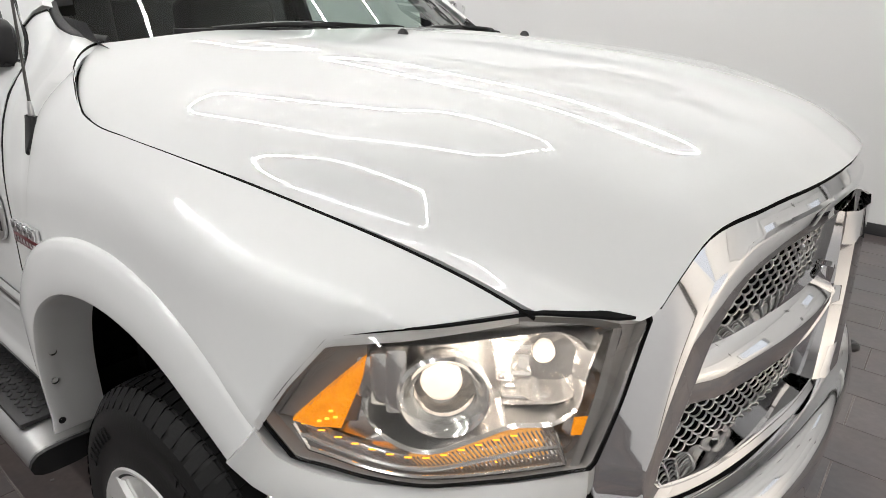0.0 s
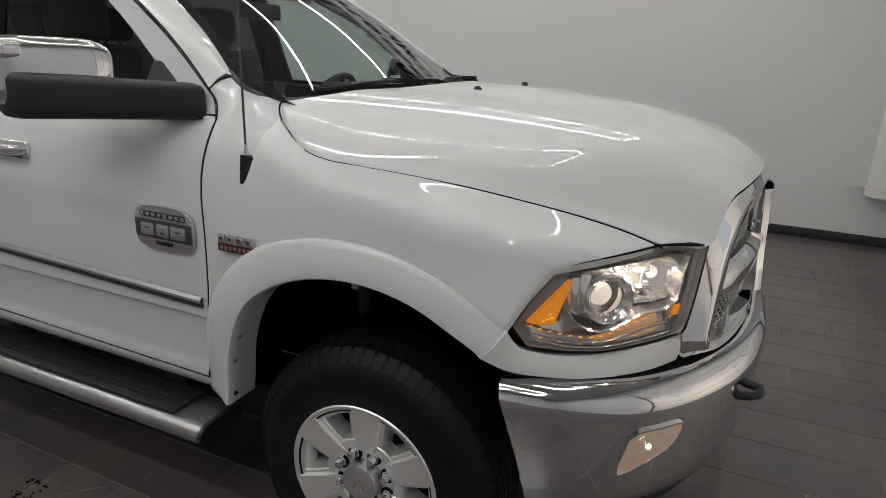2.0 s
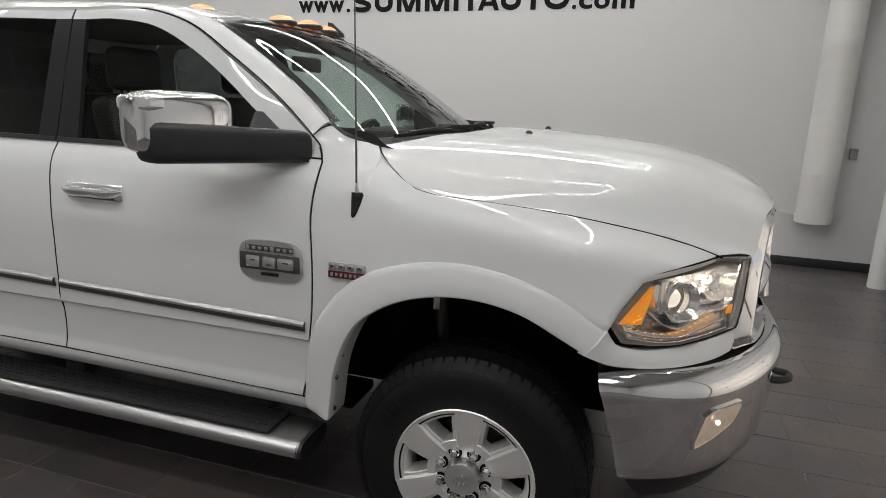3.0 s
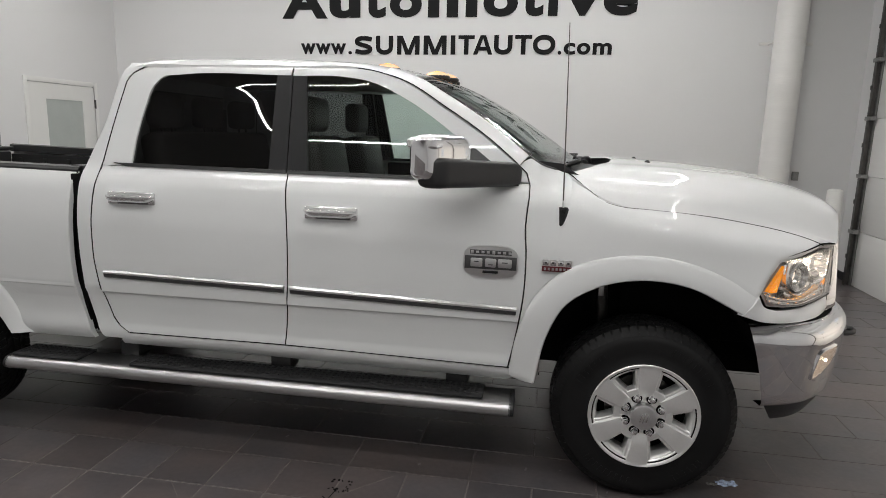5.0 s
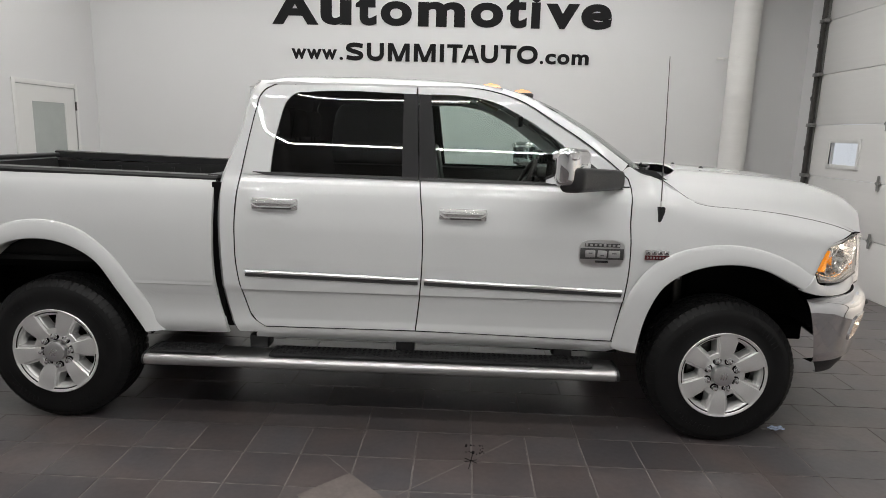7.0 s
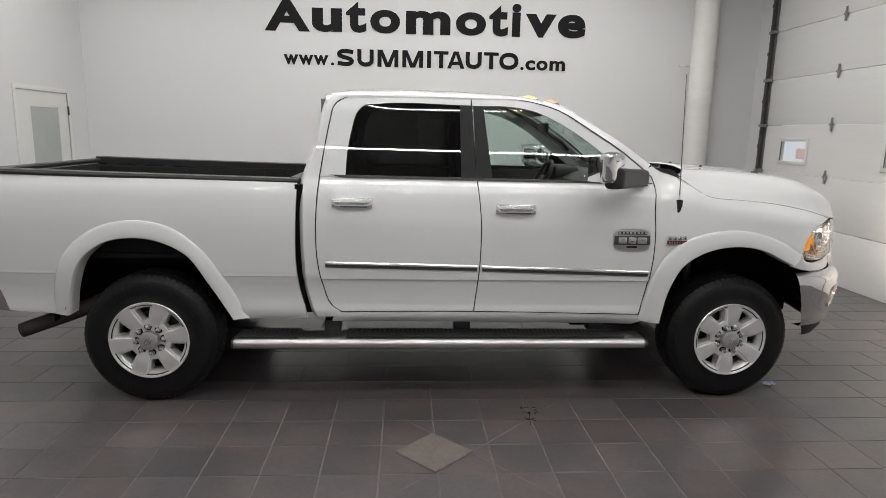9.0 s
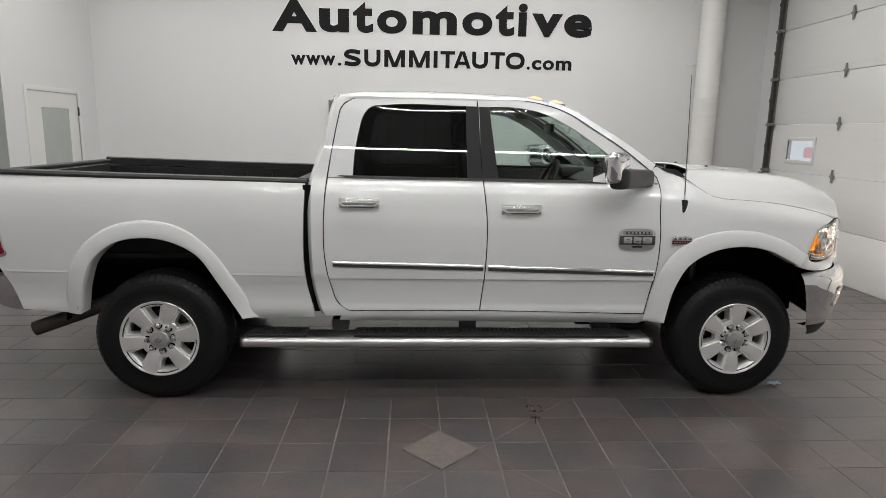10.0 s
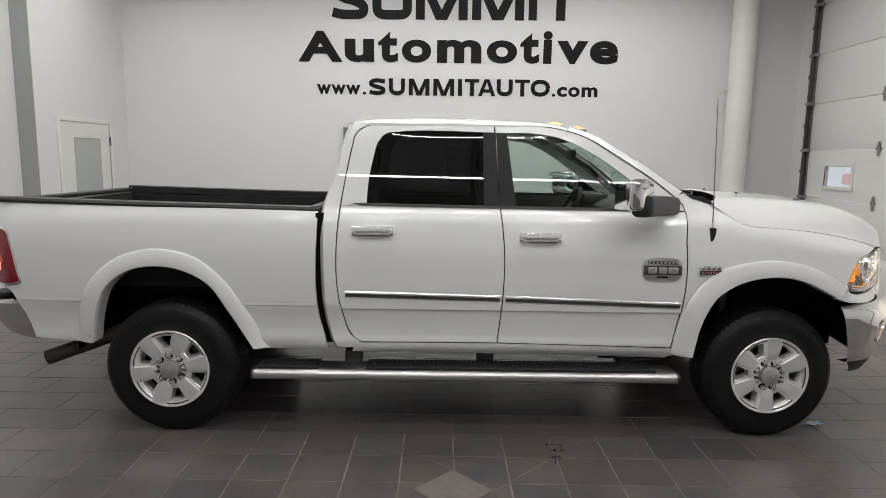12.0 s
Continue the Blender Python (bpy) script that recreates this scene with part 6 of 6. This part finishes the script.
# side steps
for f in (1, -1):
    st = thing("side_step", "", "")
    st.parent = truck
    rows = []
    sec = [(-0.835, 0.400), (-0.835, 0.425), (-0.85, 0.438), (-0.93, 0.442), (-0.995, 0.440), (-1.018, 0.434), (-1.034, 0.420), (-1.040, 0.402), (-1.034, 0.384), (-1.016, 0.372), (-0.99, 0.367), (-0.93, 0.366), (-0.86, 0.374)]
    for x in (-3.262, -0.602):
        rows.append([(x, y, z) for y, z in sec])
    part("step_tube", rows_bm(rows, close=True, flip=f), POLISHED, st, "polished oval step tube")
    for x0, x1 in ((-3.275, -3.255), (-0.610, -0.588)):
        bm = rows_bm([[(x0, y, z) for y, z in sec], [(x1, y, z) for y, z in sec]], close=True, flip=f)
        bmesh.ops.holes_fill(bm, edges=bm.edges)
        part("end_cap", bm, BLACK, st, "black plastic end cap")
    for x0, x1 in ((-3.24, -2.86), (-2.56, -0.735)):
        pad = part("tread_pad", box_bm((x1 - x0, 0.158, 0.016), ((x0 + x1) / 2, f * -0.930, 0.448), 0.006), BLACK, st, "black ribbed tread pad")
        bm = bmesh.new()
        nx = int((x1 - x0) / 0.03)
        for i in range(nx):
            for j in range(5):
                box_bm((0.018, 0.009, 0.003), (x0 + 0.02 + i * 0.03, f * (-0.872 - j * 0.025), 0.4572), 0, bm, m=pose(0, 0, 0, 0, 0, 35 if (i + j) % 2 else -35))
        part("tread_ribs", bm, BLACK, pad, smooth=False)
    for x in (-2.66, -1.80, -0.88):
        part("bracket", box_bm((0.11, 0.12, 0.085), (x, f * -0.80, 0.475), 0.012), BLACK, st, "black step bracket")
        part("bracket_arm", box_bm((0.07, 0.32, 0.05), (x, f * -0.60, 0.50), 0.01), BLACK, st)

# mirrors
for f in (1, -1):
    mr = thing("side_mirror", "", "")
    mr.parent = truck

    def slab(pa, pb, z0a, z1a, z0b, z1b, th, rnd, n=36):
        """A rounded upright slab from one plan point to another."""
        rows = []
        for k in range(n):
            u = k / (n - 1)
            e = math.sin(math.pi * min(1, max(0, (min(u, 1 - u) / rnd))) / 2) ** 0.6 if rnd else 1
            x, y = pa[0] + (pb[0] - pa[0]) * u, pa[1] + (pb[1] - pa[1]) * u
            z0, z1 = z0a + (z0b - z0a) * u, z1a + (z1b - z1a) * u
            zm, zh = (z0 + z1) / 2, (z1 - z0) / 2 * (0.72 + 0.28 * e)
            t = th / 2 * (0.50 + 0.50 * e)
            ring = []
            for a in np.linspace(0, 2 * math.pi, 40, endpoint=False):
                ca, sa = math.cos(a), math.sin(a)
                ring.append((x + t * abs(ca) ** 0.6 * math.copysign(1, ca), y, zm + zh * abs(sa) ** 0.5 * math.copysign(1, sa)))
            rows.append(ring)
        bm = rows_bm(rows, close=True, flip=f)
        bmesh.ops.holes_fill(bm, edges=bm.edges)
        return bm

    head = part("mirror_cap", slab((-0.868, -1.0), (-1.01, -1.265), 1.452, 1.656, 1.462, 1.660, 0.125, 0.28), CHROME, mr, "chrome mirror cap")
    part("signal_lens", slab((-0.976, -1.196), (-1.008, -1.262), 1.594, 1.648, 1.594, 1.644, 0.127, 0.3), HANDLE, head, "clear corner lens")
    part("mirror_arm", slab((-0.655, -0.868), (-0.972, -1.246), 1.430, 1.540, 1.438, 1.566, 0.125, 0.06), BLACK, mr, "black plastic mirror arm")
    bm = rows_bm([side([(-0.615, 1.436), (-0.74, 1.438), (-0.87, 1.442)], 0.016), side([(-0.690, 1.49), (-0.78, 1.49), (-0.87, 1.49)], 0.016), side([(-0.752, 1.54), (-0.81, 1.54), (-0.866, 1.54)], 0.012), side([(-0.826, 1.596), (-0.842, 1.598), (-0.858, 1.594)], 0.006)], inset=(0, 0.03, 0), flip=f)
    part("mirror_base", bm, BLACK, mr, "black mirror base plate")
    ang = math.degrees(math.atan2(0.28, 0.15))
    part("mirror_glass", box_bm((0.004, 0.22, 0.15), (-1.008, f * -1.13, 1.545), 0.001, m=pose(0, 0, 0, 0, 0, f * 28)), CHROME, mr, "mirror glass")

# aerial
part("aerial_base", prism_bm([(-0.020, 0.040), (0.016, 0.040), (0.024, 0.030), (0.020, 0.0), (-0.004, -0.042), (-0.014, -0.046), (-0.019, -0.040)], 0.020, 0.006, m=pose(-0.410, -0.948, 1.315, -10, 0, 12)), GLOSSBLACK, truck, "black wedge-shaped aerial base")
part("aerial_collar", lathe_bm([(0.006, 0.0), (0.0065, 0.010), (0.004, 0.030), (0.0005, 0.032)], 10, axis="z"), SATIN, truck, m=pose(-0.416, -0.935, 1.352))
part("aerial_mast", tube_bm([(-0.416, -0.935, 1.36), (-0.425, -0.925, 1.75), (-0.435, -0.915, 2.14)], [0.0035, 0.0028, 0.0018], 6), STEEL, truck, "thin steel aerial mast")

# roof marker lights
for y, xm, zt in ((-0.475, -1.345, 1.978), (-0.20, -1.13, 1.968), (0.0, -1.11, 1.972), (0.20, -1.13, 1.968), (0.475, -1.345, 1.978)):
    ml = part("marker_light_base", lathe_bm([(0.060, -0.008), (0.060, 0.004), (0.054, 0.010)], 20, axis="z"), BLACK, truck, m=pose(xm, y, zt) @ Matrix.Diagonal((1.25, 0.8, 1, 1)))
    part("marker_lens", lathe_bm([(0.056, 0.006), (0.048, 0.018), (0.032, 0.029), (0.0005, 0.033)], 20, axis="z"), MARKER, ml, "lit amber roof marker lens")
    part("marker_bulb", lathe_bm([(0.02, 0.02), (0.012, 0.033), (0.0005, 0.0345)], 12, axis="z"), AMBERLED, ml)

part("roof_fin", prism_bm([(-0.05, 0.0), (0.05, 0.0), (0.045, 0.02), (-0.02, 0.075), (-0.045, 0.08)], 0.02, 0.006, m=pose(-1.17, 0.40, 1.965)), BLACK, truck, "small black roof fin")

# badges on the doors and fenders, as plain shapes
for k, f in enumerate((1, -1)):
    yb = -f * 0.970
    oval = [(0.125 * math.copysign(abs(math.cos(t)) ** 0.55, math.cos(t)), 0.072 * math.copysign(abs(math.sin(t)) ** 0.55, math.sin(t))) for t in np.linspace(0, 2 * math.pi, 36, endpoint=False)]
    bd = part("door_badge", prism_bm(oval, -0.010 * f, 0.003, m=pose(-0.725, yb, 1.095)), SATIN, front_door[k], "pewter and chrome oval badge")
    part("badge_field", box_bm((0.236, 0.003, 0.060), (-0.725, yb - f * 0.0112, 1.090), 0.001), BADGE, bd, "dark middle field")
    part("badge_bar", box_bm((0.190, 0.003, 0.020), (-0.725, yb - f * 0.0112, 1.138), 0.001), BADGE, bd, "dark upper field")
    for i in range(8):
        part("badge_mark", box_bm((0.014, 0.003, 0.011 if i not in (0, 4) else 0.016), (-0.81 + i * 0.0245, yb - f * 0.0125, 1.138), 0.002), SATIN, bd)
    for i, (w, lean) in enumerate(((0.054, 0), (0.050, 4), (0.062, 0))):
        mark = part("badge_mark", box_bm((w, 0.006, 0.040), (0, 0, 0), 0.005, m=pose(-0.789 + i * 0.0645, yb - f * 0.0140, 1.090, 0, lean, 0)), SATIN, bd, "bright raised mark")
        part("mark_slot", box_bm((w * 0.42, 0.0065, 0.006), (-0.789 + i * 0.0645, yb - f * 0.0146, 1.094 - 0.012 * (i % 2)), 0.002), BADGE, mark)
    part("badge_mark", box_bm((0.07, 0.004, 0.012), (-0.725, yb - f * 0.0115, 1.047), 0.002), GLOSSBLACK, bd)
    yb = -f * 0.984
    hb = part("fender_badge", box_bm((0.135, 0.008, 0.056), (-0.428, yb, 1.093), 0.003), SATIN, truck, "chrome and red fender badge")
    part("badge_field", box_bm((0.133, 0.004, 0.024), (-0.428, yb - f * 0.004, 1.080), 0.001), REDBADGE, hb, "red lower field")
    for i in range(4):
        part("badge_mark", box_bm((0.026, 0.008, 0.026), (-0.478 + i * 0.033, yb - f * 0.005, 1.108), 0.003), CHROME, hb)
        part("badge_mark", box_bm((0.010, 0.0085, 0.008), (-0.478 + i * 0.033, yb - f * 0.0055, 1.108), 0.0), BADGE, hb)
    for i in range(7):
        part("badge_mark", box_bm((0.010, 0.004, 0.012), (-0.480 + i * 0.017, yb - f * 0.0055, 1.080), 0.0), CHROME, hb)

# inside the cab
def seat(x, y, rear=False):
    s = thing("car_seat", "", "")
    s.parent = truck
    w = 0.52 if not rear else 1.35
    part("cushion", box_bm((0.5, w, 0.16), (x, y, 0.98), 0.05, seg=3), LEATHER, s)
    part("backrest", box_bm((0.15, w - 0.02, 0.62), (x - 0.28, y, 1.32), 0.05, seg=3, m=pose(0, 0, 0, 0, -10, 0)), LEATHER, s)
    for dy in ((0,) if not rear else (-0.45, 0, 0.45)):
        part("headrest", box_bm((0.10, 0.27, 0.19), (x - 0.36, y + dy, 1.745), 0.04, seg=3), LEATHER, s)
        for d in (-0.05, 0.05):
            part("headrest_post", tube_bm([(x - 0.35, y + dy + d, 1.58), (x - 0.36, y + dy + d, 1.70)], 0.007, 6), STEEL, s)


seat(-1.42, -0.40)
seat(-1.42, 0.40)
seat(-2.28, 0.0, True)
dash = part("dashboard", rows_bm([[(x, y, z) for y in np.linspace(-0.74, 0.74, 20)] for x, z in ((-0.50, 1.46), (-0.62, 1.475), (-0.80, 1.46), (-0.90, 1.41), (-0.93, 1.30), (-0.90, 1.10), (-0.80, 0.90))]), DASH, truck, "dark brown dashboard")
part("dash_panel", box_bm((0.02, 0.36, 0.26), (-0.935, 0.0, 1.25), 0.01), TAN, dash)
part("instrument_hood", box_bm((0.20, 0.42, 0.09), (-0.86, 0.40, 1.455), 0.03), DASH, dash)
for y in (-0.62, -0.18, 0.18, 0.66):
    part("vent", box_bm((0.02, 0.11, 0.07), (-0.93, y, 1.36), 0.006), GLOSSBLACK, dash)
sw = part("steering_wheel", bmesh.new(), LEATHER, truck, "dark leather steering wheel")
bm = bmesh.new()
tube_bm([(0.19 * math.cos(t), 0.19 * math.sin(t), 0) for t in np.linspace(0, 2 * math.pi, 41)], 0.017, 8, caps=False, bm=bm)
for a in (0, 180, 270):
    tube_bm([(0, 0, -0.02), (0.18 * math.cos(radians(a)), 0.18 * math.sin(radians(a)), 0)], 0.014, 6, bm=bm)
lathe_bm([(0.0005, 0.012), (0.06, 0.006), (0.07, -0.02)], 20, bm=bm, axis="z")
sw.data = finish("steering_wheel", bm, LEATHER)
sw.matrix_basis = pose(-1.04, 0.40, 1.36, 0, -62, 0)
part("console", box_bm((0.9, 0.28, 0.35), (-1.35, 0, 0.86), 0.04), DASH, truck)
part("rear_view_mirror", box_bm((0.03, 0.25, 0.07), (-1.12, 0, 1.80), 0.012), BLACK, truck)
part("headliner", box_bm((1.25, 1.24, 0.02), (-2.08, 0, 1.945), 0.005), TAN, truck, "pale headliner")
part("sun_visor", box_bm((0.16, 0.42, 0.02), (-1.33, -0.36, 1.915), 0.006, m=pose(0, 0, 0, 0, 25, 0)), TAN, truck)
part("sun_visor", box_bm((0.16, 0.42, 0.02), (-1.33, 0.36, 1.915), 0.006, m=pose(0, 0, 0, 0, 25, 0)), TAN, truck)
for f in (1, -1):
    part("door_card", box_bm((1.0, 0.03, 0.75), (-1.18, f * 0.865, 1.06), 0.012), DASH, truck)
    part("door_card", box_bm((0.85, 0.03, 0.75), (-2.2, f * 0.865, 1.06), 0.012), DASH, truck)
    part("grab_handle", tube_bm(cat([(-0.72, f * 0.74, 1.62), (-0.78, f * 0.71, 1.68), (-0.92, f * 0.67, 1.76), (-0.98, f * 0.66, 1.80)], 10), 0.014, 8), DASH, truck)

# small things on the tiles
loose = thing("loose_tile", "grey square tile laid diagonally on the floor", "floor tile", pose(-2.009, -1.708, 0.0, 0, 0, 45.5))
part("tile_body", box_bm((0.302, 0.302, 0.008), (0, 0, 0.0045), 0.001), GROUT, loose, "pale unglazed tile edge", smooth=False)
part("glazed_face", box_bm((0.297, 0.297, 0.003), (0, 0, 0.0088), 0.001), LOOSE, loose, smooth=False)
random.seed(5)
bm = bmesh.new()
for ang, long in ((82, 0.17), (-35, 0.08), (20, 0.07)):
    box_bm((long, 0.0035, 0.002), (0, 0, 0.0015), 0, bm, m=pose(0, 0, 0, 0, 0, ang))
for k in range(22):
    box_bm((random.uniform(0.005, 0.014), random.uniform(0.004, 0.010), 0.002), (random.uniform(-0.03, 0.07), random.uniform(0.07, 0.17), 0.002), 0, bm, m=pose(0, 0, 0, 0, 0, random.uniform(0, 180)))
solo("cracked_grit", bm, DARK, "small dark star-shaped crack with crumbs on a tile", "debris", kind="stuff", smooth=False, m=pose(-1.398, -1.305, 0.0015))
bm = bmesh.new()
for k in range(30):
    box_bm((random.uniform(0.008, 0.03), random.uniform(0.006, 0.012), 0.002), (random.uniform(-3.2, 0.2), random.uniform(-0.95, 0.2), 0.002), 0, bm, m=pose(0, 0, 0, 0, 0, random.uniform(0, 180)))
solo("floor_crumbs", bm, GALV, "small pale crumbs on the tiles under the truck", "debris", kind="stuff", smooth=False)
bm = rows_bm([[(0.05 * u - 0.05, 0.03 * v * (1 - 0.3 * abs(u)), 0.004 + 0.010 * abs(math.sin(3 * u + 2 * v))) for u in np.linspace(-1, 1, 9)] for v in np.linspace(-1, 1, 5)])
solo("plastic_scrap", bm, PLASTICWRAP, "crumpled clear plastic scrap on the tiles", "plastic scrap", smooth=False, m=pose(0.50, -0.74, 0.0, 0, 0, 10))
solo("plastic_scrap", rows_bm([[(0.025 * u, 0.012 * v, 0.004 + 0.008 * abs(math.sin(4 * u + v))) for u in np.linspace(-1, 1, 7)] for v in np.linspace(-1, 1, 4)]), GALV, "small crumpled scrap on the tiles", "plastic scrap", smooth=False, m=pose(0.38, -0.77, 0.0))

# ---- the tiled floor, last: pieces ----
floor = thing("floor", "dark grey porcelain tile floor with pale grout", "floor", pose(-2.0, -1.622, 0, 0, 0, 0.8), kind="structure")
part("grout_bed", box_bm((13.2, 13.8, 0.1), (0.2, 0.0, -0.0525)), GROUT, floor, "grey grout between the tiles", smooth=False)
for (xa, ya), (xb, yb) in (((-1.800, -1.708), (-1.158, -1.042)), ((-1.800, -1.712), (-1.358, -2.203)), ((-2.005, -1.495), (-2.20, -1.290)), ((-2.018, -1.921), (-2.253, -2.138))):
    bar = box_bm((math.hypot(xb - xa, yb - ya), 0.0035, 0.0015))
    part("cut_line", bar, GROUT, floor, "thin pale diagonal cut in the tiles", smooth=False, m=floor.matrix_basis.inverted() @ pose((xa + xb) / 2, (ya + yb) / 2, 0.0005, 0, 0, math.degrees(math.atan2(yb - ya, xb - xa))))
T = 0.305
J = 0.005


def tile_mesh(w, h, name):
    bm = bmesh.new()
    a = [bm.verts.new((sx * (w - J) / 2, sy * (h - J) / 2, -0.006)) for sx, sy in ((-1, -1), (1, -1), (1, 1), (-1, 1))]
    b = [bm.verts.new((sx * (w - J - 0.004) / 2, sy * (h - J - 0.004) / 2, 0.0)) for sx, sy in ((-1, -1), (1, -1), (1, 1), (-1, 1))]
    bm.faces.new(b)
    for k in range(4):
        bm.faces.new((a[k], a[(k + 1) % 4], b[(k + 1) % 4], b[k]))
    me = bpy.data.meshes.new(name)
    bm.to_mesh(me)
    bm.free()
    me.materials.append(TILE)
    return me


SQUARE, LONG = tile_mesh(T, T, "tile"), tile_mesh(2 * T, T, "tile")
singles, rest = [], []
for r in range(-21, 22):
    yc = (r + 0.5) * T
    inside = yc < 0.62
    x = -7.0 * 0.9
    c = -21
    while c < 18:
        xc0 = c * T
        if inside and -7 * T <= xc0 < 8 * T:
            singles.append((xc0 + T / 2, yc, 1)) if yc > -6.2 * T else rest.append((xc0 + T / 2, yc, 1))
            c += 1
        else:
            step = 2
            if (c + r) % 2 and not (inside and c >= 8):
                step = 1 if c == -21 else 2
            if inside and c < -7 < c + step - 0:
                step = -7 - c
            near = -3.4 < yc < 3.0 and abs(xc0) < 4.3
            (singles if near else rest).append((xc0 + step * T / 2, yc, step))
            c += step
keep = singles[:]
keep.sort(key=lambda q: (q[0]) ** 2 * 0.6 + (q[1] + 0.3) ** 2)
rest += keep[300:]
for x, y, n in keep[:300]:
    ob = new("tile", SQUARE if n == 1 else LONG)
    ob.parent = floor
    ob.location = (x, y, random.uniform(-0.0006, 0.0006))
verts, faces = [], []
for x, y, n in rest:
    w = n * T
    k = len(verts)
    for off, zz in ((J, -0.006), (J + 0.004, 0.0)):
        verts += [(x + sx * (w - off) / 2, y + sy * (T - off) / 2, zz) for sx, sy in ((-1, -1), (1, -1), (1, 1), (-1, 1))]
    faces.append((k + 4, k + 5, k + 6, k + 7))
    faces += [(k + i, k + (i + 1) % 4, k + 4 + (i + 1) % 4, k + 4 + i) for i in range(4)]
me = bpy.data.meshes.new("outer_tiles")
me.from_pydata(verts, [], faces)
me.materials.append(TILEFAR)
outer = tagged(new("outer_tiles", me), "dark grey porcelain tiles further out", kind="stuff")
outer.parent = floor
